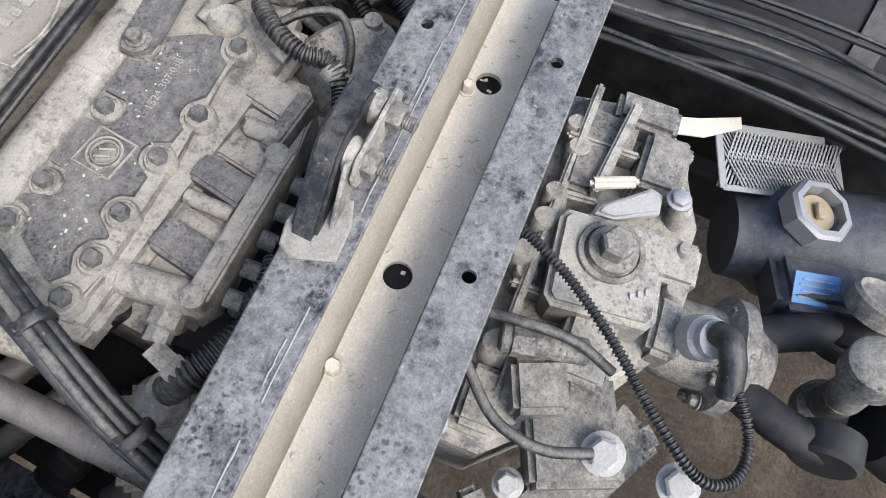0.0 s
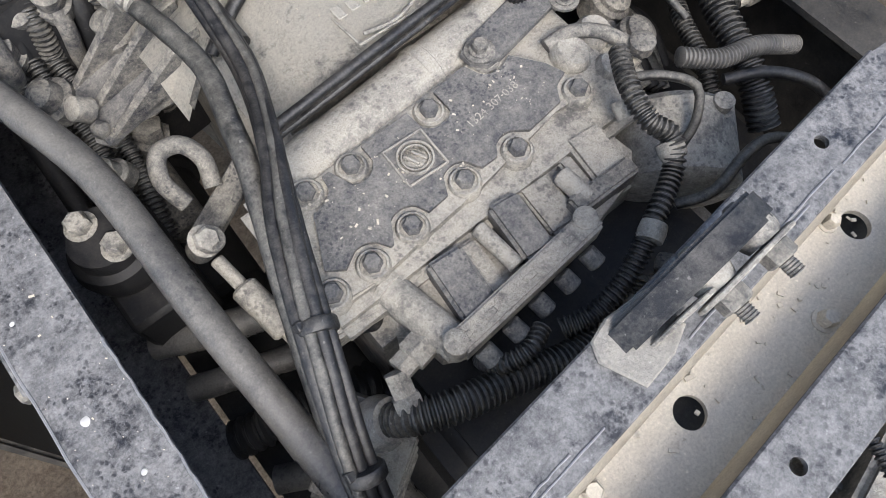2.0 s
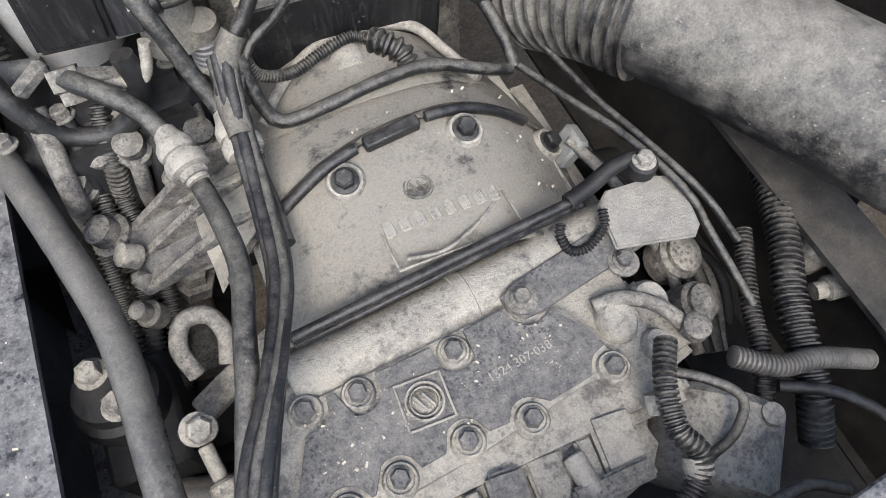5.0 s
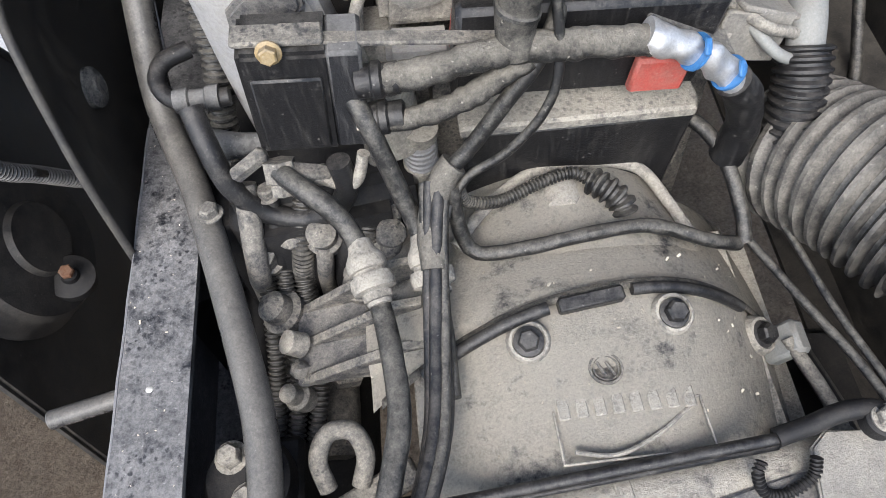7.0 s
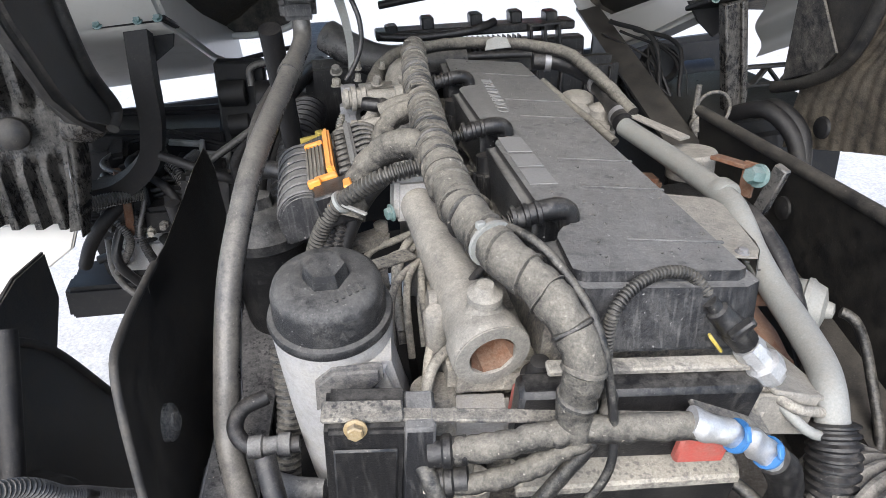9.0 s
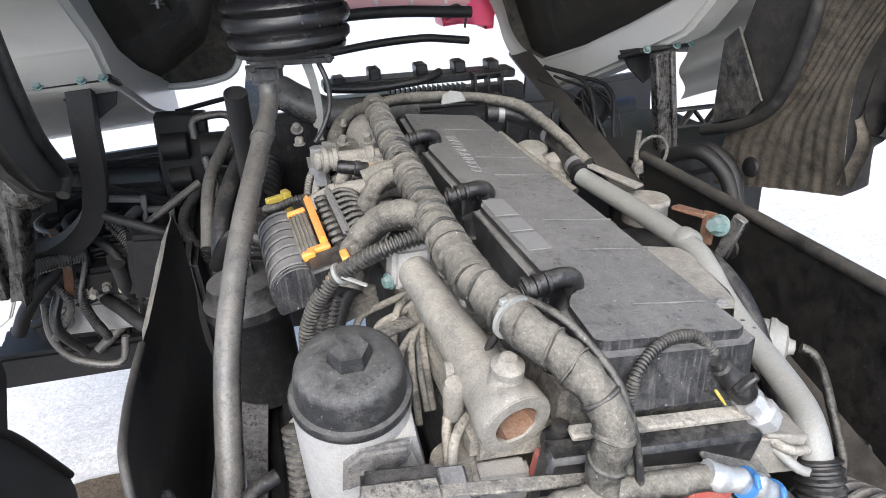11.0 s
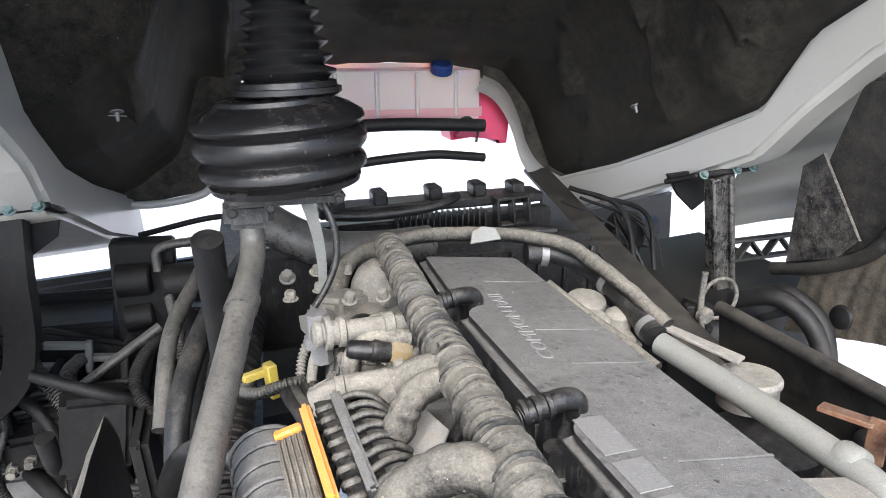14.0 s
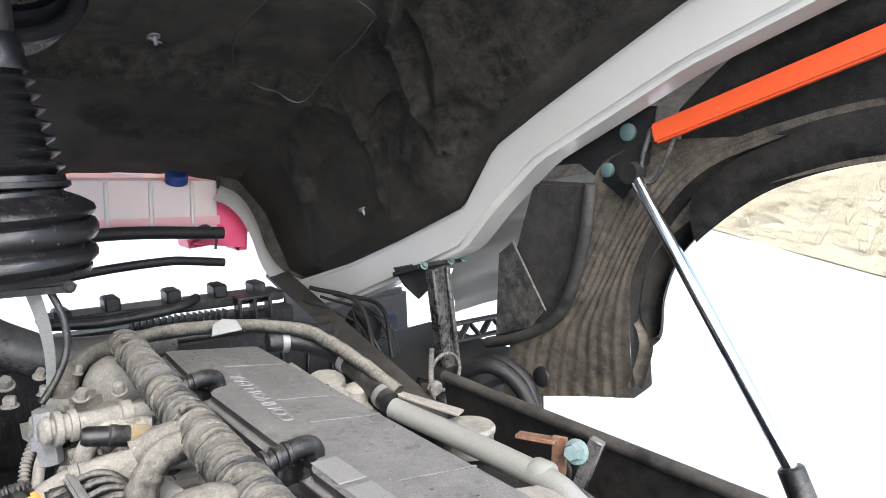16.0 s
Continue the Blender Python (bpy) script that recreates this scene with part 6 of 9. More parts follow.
# lettering on the valve cover: a plain raised logo shape, and two words
m_cov = Matrix(((1, 0, 0, 0), (0, 1, 0, 0), (-0.17, 0, 1, 1.352 - 0.17 * 0.15), (0, 0, 0, 1)))
for y0, y1 in ((1.034, 1.082), (1.089, 1.130), (1.139, 1.196)):
    b = B()
    prism(b, [(-0.124, y0), (-0.092, y0 + 0.004), (-0.092, y1 + 0.003), (-0.124, y1 - 0.001)], 0.0002, 0.0016, m_cov, 0.0004)
    eng("logo_shape", b, M_TEXT)
eng("lettering", lettering("COMMON RAIL", 0.03, m_cov @ pose(-0.078, 1.315, 0.0012, 0, 0, 86) @ Matrix.Diagonal((0.98, 0.85, 1, 1))), M_TEXT, "raised lettering", sharp=20)
# rails below the cover
place(REAR)
b = B()
box(b, (-0.062, 0.822, 1.282), (0.19, 0.016, 0.008), (0, 4, 0), 0.002)
eng("head_edge", b, M_CAST)
b = B()
box(b, (-0.075, 0.812, 1.225), (0.225, 0.03, 0.10), (0, 4, 0), 0.005)
eng("rear_plate", b, M_BLACK)
b = B()
prism(b, [(-0.185, 0.785), (0.04, 0.785), (0.045, 0.80), (0.04, 0.86), (-0.185, 0.86)], 1.135, 1.15, Matrix(((1, 0, 0, 0), (0, 1, 0, 0), (-0.03, 0, 1, 0), (0, 0, 0, 1))), 0.003)
eng("ledge", b, M_CAST)
b = B()
box(b, (-0.07, 0.80, 1.06), (0.225, 0.02, 0.15), (0, 2, 0), 0.004)
eng("flywheel_cover", b, M_BLACK)
b = B()
box(b, (-0.008, 0.79, 1.198), (0.05, 0.012, 0.04), (0, 4, 0), 0.003)
eng("red_patch", b, M_RED, "bare red primer")
b = B()
box(b, (-0.180, 0.828, 1.236), (0.012, 0.02, 0.04), (0, 6, 0), 0.003)
eng("red_edge", b, M_RED, "bare red primer")
b = B()
box(b, (-0.215, 0.845, 1.195), (0.06, 0.03, 0.05), (0, 4, 0), 0.006, 2)
eng("side_casting", b, M_ALU)
b = B()
lathe(b, (-0.159, 0.838, 1.255), UP, [(0, 0.018), (0.006, 0.018), (0.008, 0.013), (0.013, 0.013), (0.015, 0.011), (0.026, 0.009), (0.028, 0)], 18)
eng("stud", b, M_DARK)
# bracket of the control box
b = B()
box(b, (-0.15, 0.792, 1.258), (0.29, 0.014, 0.005), (0, 8, 0), 0.0015)
box(b, (0.01, 0.795, 1.238), (0.09, 0.03, 0.005), (0, 28, 0), 0.0015)
brkt = eng("box_bracket", b, M_CASTD)
part("bolt", hexbolt(B(), (0.02, 0.815, 1.235), (0.2, -0.6, 0.8), 0.0115, 0.011), M_TEAL, brkt)

# head side: coolant rail, pipes, castings
place(FRONT)
P_RING, D_RING = (-0.208, 0.864, 1.260), (-0.036, 0.243, 0.053)
b = B()
lathe(b, P_RING, D_RING, [(0.034, 0.0225), (0, 0.0228), (0, 0.0375), (0.004, 0.0385), (0.024, 0.0375), (0.030, 0.034), (0.06, 0.031), (0.12, 0.026), (0.22, 0.021), (0.252, 0.021)], 36)
pipe = eng("coolant_pipe", b, M_IRON, "grey cast coolant pipe")
b = B()
lathe(b, P_RING, D_RING, [(0.002, 0.0365), (-0.0012, 0.0362), (-0.0012, 0.0232), (0.004, 0.0222)], 36, False)
part("pipe_mouth", b, M_IRON, pipe)
b = B()
lathe(b, P_RING, D_RING, [(0.0005, 0.0222), (0.006, 0.021), (0.030, 0.020), (0.030, 0)], 8, False)
part("rusty_bore", b, M_RUST, pipe, "rusty bore")
b = B()
lathe(b, (-0.209, 0.888, 1.292), (0.05, -0.2, 1), [(0, 0.020), (0.01, 0.016), (0.014, 0.0125), (0.018, 0.0165), (0.026, 0.0165), (0.03, 0.011), (0.036, 0.008)], 20)
part("neck", b, M_IRON, pipe)
b = B()
lathe(b, (-0.245, 0.945, 1.275), (-1, 0, 0.2), [(0, 0.014), (0.012, 0.012), (0.012, 0)], 16)
part("side_boss", b, M_IRON, pipe)
b = B()
lathe(b, (-0.252, 0.935, 1.23), (0.0, -0.3, 1), [(0, 0.011), (0.05, 0.012), (0.055, 0.009)], 16)
part("side_column", b, M_IRON, pipe)
b = B()
box(b, (-0.248, 1.118, 1.318), (0.05, 0.03, 0.055), (0, 8, 10), 0.006, 2)
fl = part("pipe_flange", b, M_ALU, pipe)
part("bolt", hexbolt(B(), (-0.275, 1.108, 1.305), (-1, -0.4, 0), 0.008, 0.006), M_TEAL, fl)
b = B()
box(b, (-0.20, 1.26, 1.215), (0.10, 0.76, 0.035), (0, 8, 0), 0.008, 2)
for k in range(6):
    box(b, (-0.205, 0.95 + 0.13 * k, 1.225), (0.085, 0.05, 0.035), (0, 8, 0), 0.008, 2)
eng("intake_ledge", b, M_CAST)
b = B()
lathe(b, (-0.262, 0.90, 1.06), (0.0, 0.05, 1), [(0, 0.032), (0.12, 0.03), (0.14, 0.025), (0.14, 0)], 22)
eng("drain_column", b, M_CAST)
for k, (x, y) in enumerate(((-0.325, 1.16), (-0.305, 1.13), (-0.285, 1.14))):
    b = B()
    tube(b, [(x, y - 0.07, 1.14), (x, y - 0.03, 1.19), (x + 0.012, y + 0.02, 1.215), (x + 0.05, y + 0.03, 1.225), (-0.235, y + 0.03, 1.235)], 0.0052, 10, 0.006)
    eng("fuel_line", b, M_CAST)
for k, (x, y, dx) in enumerate(((-0.26, 1.17, 0.02), (-0.235, 1.13, 0.03), (-0.25, 0.96, 0.03), (-0.26, 0.91, 0.02))):
    b = B()
    tube(b, [(x - 0.025, y - 0.10, 1.16), (x - 0.02, y - 0.06, 1.205), (x - 0.005, y - 0.02, 1.232), (x + dx, y + 0.01, 1.235), (x + dx + 0.02, y + 0.02, 1.225)], 0.0055, 10, 0.006)
    eng("fuel_line", b, M_CAST)
b = B()
box(b, (-0.315, 1.19, 1.23), (0.07, 0.03, 0.02), (0, 4, 30), 0.005, 2)
lathe(b, (-0.29, 1.205, 1.235), UP, [(0, 0.010), (0.012, 0.010), (0.014, 0.007)], 14)
eng("line_clamp", b, M_CAST)
# castings towards the front of the head
b = B()
lathe(b, (-0.200, 1.668, 1.275), (0.05, -0.25, 1), [(0, 0.046), (0.03, 0.045), (0.055, 0.041), (0.072, 0.034), (0.084, 0.022), (0.088, 0.010), (0.089, 0)], 30)
eng("thermostat_dome", b, M_IRON)
b = B()
lathe(b, (-0.320, 1.462, 1.352), (1, 0.05, -0.08), [(0, 0.010), (0.004, 0.016), (0.010, 0.016), (0.011, 0.013), (0.014, 0.013), (0.015, 0.020), (0.022, 0.020), (0.023, 0.015), (0.030, 0.015), (0.031, 0.0185), (0.038, 0.0185), (0.040, 0.013), (0.085, 0.013), (0.086, 0.017), (0.098, 0.017), (0.10, 0.012), (0.128, 0.012)], 20)
eng("rail_fitting", b, M_IRON, "dull stepped metal fitting")
b = B()
tube(b, [(-0.335, 1.37, 1.318), (-0.30, 1.365, 1.330), (-0.255, 1.355, 1.334), (-0.205, 1.35, 1.330)], 0.0135, 18, 0.008)
for x in (-0.31, -0.245):
    lathe(b, (x, 1.364, 1.329 if x < -0.3 else 1.334), (1, -0.1, 0.05), [(0, 0.0136), (0.001, 0.0160), (0.010, 0.0160), (0.011, 0.0136)], 18)
eng("cross_pipe", b, M_IRON)
b = B()
tube(b, [(-0.285, 1.44, 1.26), (-0.282, 1.45, 1.31), (-0.262, 1.455, 1.335), (-0.235, 1.455, 1.335), (-0.205, 1.45, 1.33)], 0.011, 14, 0.008)
eng("fuel_elbow", b, M_CAST)
for x, y, z, r, h, d in ((-0.225, 1.51, 1.30, 0.022, 0.045, (-0.3, -0.4, 0.8)), (-0.29, 1.56, 1.29, 0.020, 0.05, (-0.3, 0.0, 1))):
    b = B()
    lathe(b, (x, y, z), d, [(0, r * 1.1), (h * 0.5, r), (h * 0.55, r * 1.12), (h * 0.75, r * 1.12), (h, r * 0.7), (h, 0)], 24)
    eng("casting", b, M_IRON)
b = B()
box(b, (-0.245, 1.56, 1.29), (0.12, 0.20, 0.05), (0, 6, 12), 0.015, 3)
box(b, (-0.215, 1.40, 1.28), (0.09, 0.12, 0.05), (0, 6, -8), 0.012, 3)
tube(b, [(-0.27, 1.33, 1.30), (-0.25, 1.345, 1.325), (-0.215, 1.35, 1.33), (-0.19, 1.345, 1.325)], 0.015, 14, 0.008)
roughen(b, 0.003, 35)
eng("rail_housing", b, M_IRON)
sn = thing("pressure_sensor", (-0.26, 1.395, 1.32), "black sensor plug with a brass hexagon on the fuel rail", "sensor")
b = B()
lathe(b, (-0.222, 1.380, 1.346), (-1, 0.15, 0.25), [(0, 0.010), (0.008, 0.0125), (0.022, 0.0125), (0.024, 0.010)], 6)
part("brass_hexagon", b, M_BRASS, sn, "brass hexagon")
b = B()
lathe(b, (-0.244, 1.383, 1.351), (-1, 0.15, 0.25), [(0, 0.010), (0.002, 0.0115), (0.012, 0.0115), (0.014, 0.0128), (0.020, 0.0128), (0.022, 0.011), (0.044, 0.0105), (0.048, 0.008)], 14)
part("plug", b, M_BLACK, sn)
# dipstick with a strap and a cable
ds = thing("dipstick", (-0.305, 1.5, 1.30), "pale strap and thin cable down to a steel dipstick nut", "dipstick")
b = B()
tube(b, [(-0.283, 1.515, 1.50), (-0.274, 1.505, 1.465), (-0.276, 1.50, 1.43), (-0.290, 1.495, 1.40), (-0.310, 1.49, 1.375)], 0.0042, 12, 0.006)
part("cable", b, M_RUBBER, ds)
b = B()
sheet(b, lambda u, v: V(-0.304 + 0.016 * (v - 0.5) * (1 - 0.45 * u) + 0.010 * math.sin(u * 2.6), 1.505 - 0.012 * u, 1.512 - 0.125 * u), 10, 2, 0.003)
part("strap", b, M_GALV, ds, "pale flat strap")
b = B()
lathe(b, (-0.308, 1.495, 1.30), UP, [(0, 0.014), (0.02, 0.014), (0.022, 0.02), (0.034, 0.02), (0.036, 0.015), (0.065, 0.013)], 8)
part("nut", b, M_STEEL, ds)

# injector plugs in the cover's notches
def injector_plug(y):
    t = thing("injector_plug", (-0.118, y, 1.30), "black elbow plug in a notch of the valve cover", "electrical connector", "injector plugs")
    b = B()
    tube(b, [(-0.108, y + 0.004, 1.335), (-0.110, y + 0.003, 1.353), (-0.124, y, 1.36), (-0.15, y - 0.002, 1.358), (-0.168, y - 0.004, 1.354)], 0.0108, 16, 0.005)
    for h in (0.0, 0.012, 0.024):
        lathe(b, (-0.138 - h, y - 0.002, 1.359 - 0.08 * h), (-1, 0, -0.08), [(0, 0.0108), (0.001, 0.0126), (0.005, 0.0126), (0.006, 0.0108)], 16)
    part("elbow", b, M_BLACK, t)
    b = B()
    tube(b, [(-0.168, y - 0.004, 1.354), (-0.185, y - 0.004, 1.352), (-0.205, y, 1.352)], 0.0078, 12, rib=0.003, pitch=0.005)
    part("sleeve", b, M_HOSE, t)
    b = B()
    lathe(b, (-0.142, y - 0.024, 1.27), (0, 0, 1), [(0, 0.015), (0.01, 0.017), (0.035, 0.017), (0.037, 0.014), (0.06, 0.013)], 12)
    for k in range(6):
        a = k * math.pi / 3
        c = B()
        box(c, (-0.142 + 0.0165 * math.cos(a), y - 0.024 + 0.0165 * math.sin(a), 1.293), (0.005, 0.005, 0.03), (0, 0, k * 60), 0.001)
        part("grip", c, M_BLACK, t)
    part("lower_plug", b, M_BLACK, t)


for y in (0.945, 1.212, 1.480):
    injector_plug(y)

# main wrapped loom
loom = thing("wiring_loom", (-0.2, 1.2, 1.35), "dusty tape-wrapped wiring loom along the engine", "wiring loom")
MAIN = [(-0.165, 1.74, 1.345), (-0.178, 1.66, 1.378), (-0.192, 1.52, 1.388), (-0.205, 1.36, 1.39), (-0.213, 1.19, 1.388), (-0.217, 1.07, 1.380), (-0.212, 0.96, 1.368), (-0.190, 0.879, 1.356), (-0.166, 0.838, 1.340), (-0.149, 0.810, 1.313), (-0.146, 0.792, 1.287), RF @ V(-0.142, 0.776, 1.285), RF @ V(-0.140, 0.770, 1.262)]
MAIN = [V(*p) for p in MAIN]
b = B()
tube(b, MAIN[:7], 0.0178, 24, 0.004, wob=0.0022, lump=(0.0012, 0.021), r1=0.0212)
part("trunk", b, M_TAPE, loom)
b = B()
tube(b, MAIN[6:], 0.0212, 24, 0.004, wob=0.0022, lump=(0.0012, 0.024), r1=0.0155)
part("trunk_end", b, M_TAPE, loom)
line = spline(MAIN, 0.01)
n_bend = min(range(len(line)), key=lambda k: (line[k] - MAIN[6]).length)
rnd = random.Random(9)
for i in range(3, len(line) - 4):
    d = line[i + 1] - line[i - 1]
    b = B()
    rr = lerp_list([(0, 0.0178), (n_bend, 0.0212), (len(line) - 1, 0.0155)], i) + 0.0012
    if i > n_bend - 6 and i % 3:
        continue
    tilt = V(rnd.uniform(-0.22, 0.22), 0, rnd.uniform(-0.2, 0.2)) * d.length
    w = rnd.uniform(0.0016, 0.0036)
    lathe(b, line[i] + d * rnd.uniform(-0.3, 0.3), d + tilt, [(-w, rr - 0.0016), (-w * 0.4, rr + 0.0010), (w * 0.4, rr + 0.0014), (w, rr - 0.0016)], 24)
    roughen(b, 0.0012, 60)
    part("wrap", b, rnd.choice((M_TAPE, M_TAPE, M_TAPE, M_HOSE)), loom)
for i in (18, 48, n_bend + 6):
    b = B()
    d = line[i + 1] - line[i - 1]
    lathe(b, line[i], d, [(-0.002, 0.021), (-0.002, 0.0232), (0.002, 0.0232), (0.002, 0.021)], 20)
    box(b, line[i] + V(-0.010, -0.004, 0.022), (0.008, 0.006, 0.007), (10, 0, 20), 0.001)
    part("tie", b, M_GALV if i > 50 else M_TAPE, loom)
place(REAR)
b = B()
tube(b, [(-0.262, 0.778, 1.243), (-0.23, 0.772, 1.246), (-0.18, 0.768, 1.262), (-0.135, 0.768, 1.268), (-0.09, 0.768, 1.265), (-0.035, 0.77, 1.26)], 0.0122, 18, 0.0035, wob=0.0025, lump=(0.0018, 0.015))
part("rear_branch", b, M_TAPE, loom)
b = B()
tube(b, [(-0.262, 0.775, 1.195), (-0.235, 0.77, 1.197), (-0.19, 0.765, 1.215), (-0.155, 0.766, 1.24), (-0.13, 0.768, 1.258)], 0.0098, 16, 0.0035, wob=0.0025, lump=(0.0018, 0.015))
part("lower_branch", b, M_TAPE, loom)
place(FRONT)
b = B()
tube(b, [(-0.218, 1.10, 1.378), (-0.245, 1.125, 1.382), (-0.275, 1.14, 1.37), (-0.305, 1.145, 1.34), (-0.325, 1.12, 1.30)], 0.018, 18, 0.0035, wob=0.0022, lump=(0.0016, 0.016))
part("left_branch", b, M_TAPE, loom)
b = B()
tube(b, [(-0.205, 1.25, 1.39), (-0.235, 1.27, 1.385), (-0.265, 1.275, 1.375)], 0.016, 14, 0.006, wob=0.003)
part("plug_branch", b, M_TAPE, loom)
b = B()
tube(b, [(-0.178, 1.66, 1.37), (-0.205, 1.70, 1.36), (-0.235, 1.70, 1.345), (-0.26, 1.67, 1.32), (-0.262, 1.64, 1.29)], 0.015, 14, 0.006, wob=0.002)
part("front_branch", b, M_TAPE, loom)
b = B()
tube(b, [(-0.165, 1.725, 1.36), (-0.10, 1.74, 1.36), (-0.02, 1.725, 1.355), (0.06, 1.70, 1.345), (0.12, 1.65, 1.33), (0.16, 1.56, 1.29), (0.18, 1.48, 1.255)], 0.012, 12, 0.008, wob=0.002)
part("far_branch", b, M_TAPE, loom)
b = B()
tube(b, [(-0.215, 1.09, 1.368), (-0.25, 1.085, 1.366), (-0.285, 1.087, 1.358), (-0.332, 1.112, 1.326), (-0.362, 1.132, 1.285), (-0.382, 1.142, 1.24), (-0.39, 1.14, 1.19)], 0.0092, 16, rib=0.003, pitch=0.0058)
part("corrugated_branch", b, M_CORR, loom)
for k in range(3):
    b = B()
    tube(b, [(-0.275 - 0.012 * k, 1.125 + 0.01 * k, 1.345), (-0.305 - 0.012 * k, 1.13 + 0.01 * k, 1.315), (-0.335 - 0.012 * k, 1.14, 1.26), (-0.36 - 0.008 * k, 1.14, 1.18)], 0.009, 10, rib=0.0025 if k else 0, pitch=0.006)
    part("drop_branch", b, M_RUBBER, loom)
b = B()
lathe(b, (-0.332, 1.112, 1.326), (-0.047, 0.02, -0.032), [(-0.0025, 0.0130), (-0.0022, 0.0142), (0.0022, 0.0142), (0.0025, 0.0130)], 18)
box(b, (-0.318, 1.095, 1.322), (0.034, 0.006, 0.003), (0, 15, -35), 0.001)
part("white_tie", b, M_GALV, loom)

# engine control connector with orange frame
ecu = thing("control_unit", (-0.36, 1.22, 1.25), "black engine control plug with an orange locking frame", "control unit")
R_ECU = (3, -10, 2)
m = pose(-0.345, 1.235, 1.338, *R_ECU)
b = B()
box(b, m @ V(-0.030, 0.012, -0.040), (0.070, 0.175, 0.056), R_ECU, 0.014, 3)
part("housing", b, M_PLASTIC, ecu)
ACROSS = m @ Matrix(((1, 0, 0, 0), (0, 0, 1, 0), (0, 1, 0, 0), (0, 0, 0, 1)))


def arch(r):
    """Half-round outline of the control unit's back."""
    return [(-0.046 + r * math.cos(math.radians(a)), -0.034 + 0.9 * r * math.sin(math.radians(a))) for a in range(25, 200, 17)] + [(-0.046 - r, -0.066), (-0.010, -0.066)]


b = B()
prism(b, arch(0.033), -0.076, 0.094, ACROSS, 0.003, 2)
part("rounded_back", b, M_PLASTIC, ecu)
for k in range(7):
    b = B()
    prism(b, arch(0.0365), -0.070 + 0.0255 * k, -0.064 + 0.0255 * k, ACROSS, 0.0015)
    part("cooling_rib", b, M_PLASTIC, ecu)
b = B()
box(b, m @ V(-0.018, -0.010, -0.008), (0.026, 0.125, 0.020), R_ECU, 0.003, 2)
grille = part("plug_cover", b, M_TAPE, ecu, "dusty grooved plug cover")
for k in range(5):
    b = B()
    box(b, m @ V(-0.028 + 0.0052 * k, -0.010, 0.0026), (0.0026, 0.118, 0.003), R_ECU, 0.0008)
    part("ridge", b, M_DUCT, grille)
b = B()
box(b, m @ V(0.003, 0.006, 0.006), (0.010, 0.136, 0.018), R_ECU, 0.003, 2)
box(b, m @ V(-0.018, 0.058, 0.001), (0.026, 0.010, 0.008), R_ECU, 0.002)
box(b, m @ V(-0.006, -0.066, 0.001), (0.030, 0.012, 0.012), R_ECU, 0.002)
part("orange_frame", b, M_CLIP, ecu, "orange locking frame")
b = B()
box(b, m @ V(0.000, -0.095, -0.018), (0.050, 0.044, 0.044), R_ECU, 0.003)
end = part("end_plug", b, M_BLACK, ecu)
for dx, dy, dz, w, h in ((-0.020, -0.078, 0.006, 0.016, 0.010), (0.020, -0.112, 0.006, 0.010, 0.022), (0.004, -0.118, -0.012, 0.026, 0.008), (0.027, -0.100, -0.004, 0.006, 0.030)):
    b = B()
    box(b, m @ V(dx, dy, dz), (w, h, 0.010), R_ECU, 0.0015)
    part("clip", b, M_CLIP, end, "orange clip")
b = B()
prism(b, [(0.012, 0.092), (0.046, 0.078), (0.050, -0.070), (0.014, -0.078)], -0.030, 0.002, m, 0.004, 2)
part("connector_body", b, M_BLACK, ecu)
b = B()
prism(b, [(0.016, 0.095), (0.110, 0.060), (0.120, 0.010), (0.052, -0.080), (0.018, -0.086)], -0.034, -0.030, m, 0.001)
part("support_sheet", b, M_ALU, ecu, "grey sheet under the plug")
b = B()
box(b, m @ V(0.034, 0.004, 0.006), (0.010, 0.150, 0.016), R_ECU, 0.003, 2)
part("lock_bar", b, M_PLASTIC, ecu, "dusty ridged locking bar")
for k in range(8):
    y0 = 0.068 - 0.0185 * k
    b = B()
    box(b, m @ V(0.020, y0, 0.001), (0.018, 0.008, 0.012), R_ECU, 0.003)
    part("wire_guide", b, M_HOSE, ecu)
    b = B()
    tube(b, [m @ V(0.038, y0, 0.006), m @ V(0.052, y0 * 0.95, 0.008), m @ V(0.066, y0 * 0.86, 0.002), m @ V(0.076, y0 * 0.76, -0.012)], 0.0040, 10, 0.006)
    part("wire", b, M_HOSE, ecu)
b = B()
tube(b, [m @ V(0.070, 0.000, -0.004), m @ V(0.096, 0.006, 0.022), V(-0.215, 1.252, 1.386)], 0.0140, 16, 0.004, wob=0.003, lump=(0.0026, 0.014))
part("plug_sleeve", b, M_TAPE, ecu)

# oil filter
place(REAR)
of = thing("oil_filter", (-0.355, 0.905, 1.0), "oil filter housing with a dusty black screw cap", "oil filter")
oc = (-0.354, 0.908)
b = B()
lathe(b, (*oc, 1.290), (0.02, -0.03, 1), [(0, 0.056), (0.003, 0.0605), (0.009, 0.0615), (0.013, 0.060), (0.014, 0.0550), (0.020, 0.0548), (0.040, 0.0535), (0.047, 0.051), (0.052, 0.045), (0.054, 0.034), (0.054, 0)], 48)
cap = part("screw_cap", b, M_CAP, of)
b = B()
lathe(b, (oc[0] + 0.002, oc[1] - 0.002, 1.340), (0.02, -0.03, 1), [(0, 0.0225), (0.014, 0.0205), (0.019, 0.019), (0.019, 0.010), (0.017, 0)], 6)
part("hexagon", b, M_CAP, cap)
for k in range(5):
    b = B()
    box(b, (oc[0] + 0.012 + 0.006 * k, oc[1] - 0.034 + 0.004 * k, 1.3435), (0.0035, 0.009, 0.0016), (0, 8, 25), 0.0004)
    part("raised_bar", b, M_CAP, cap)
b = B()
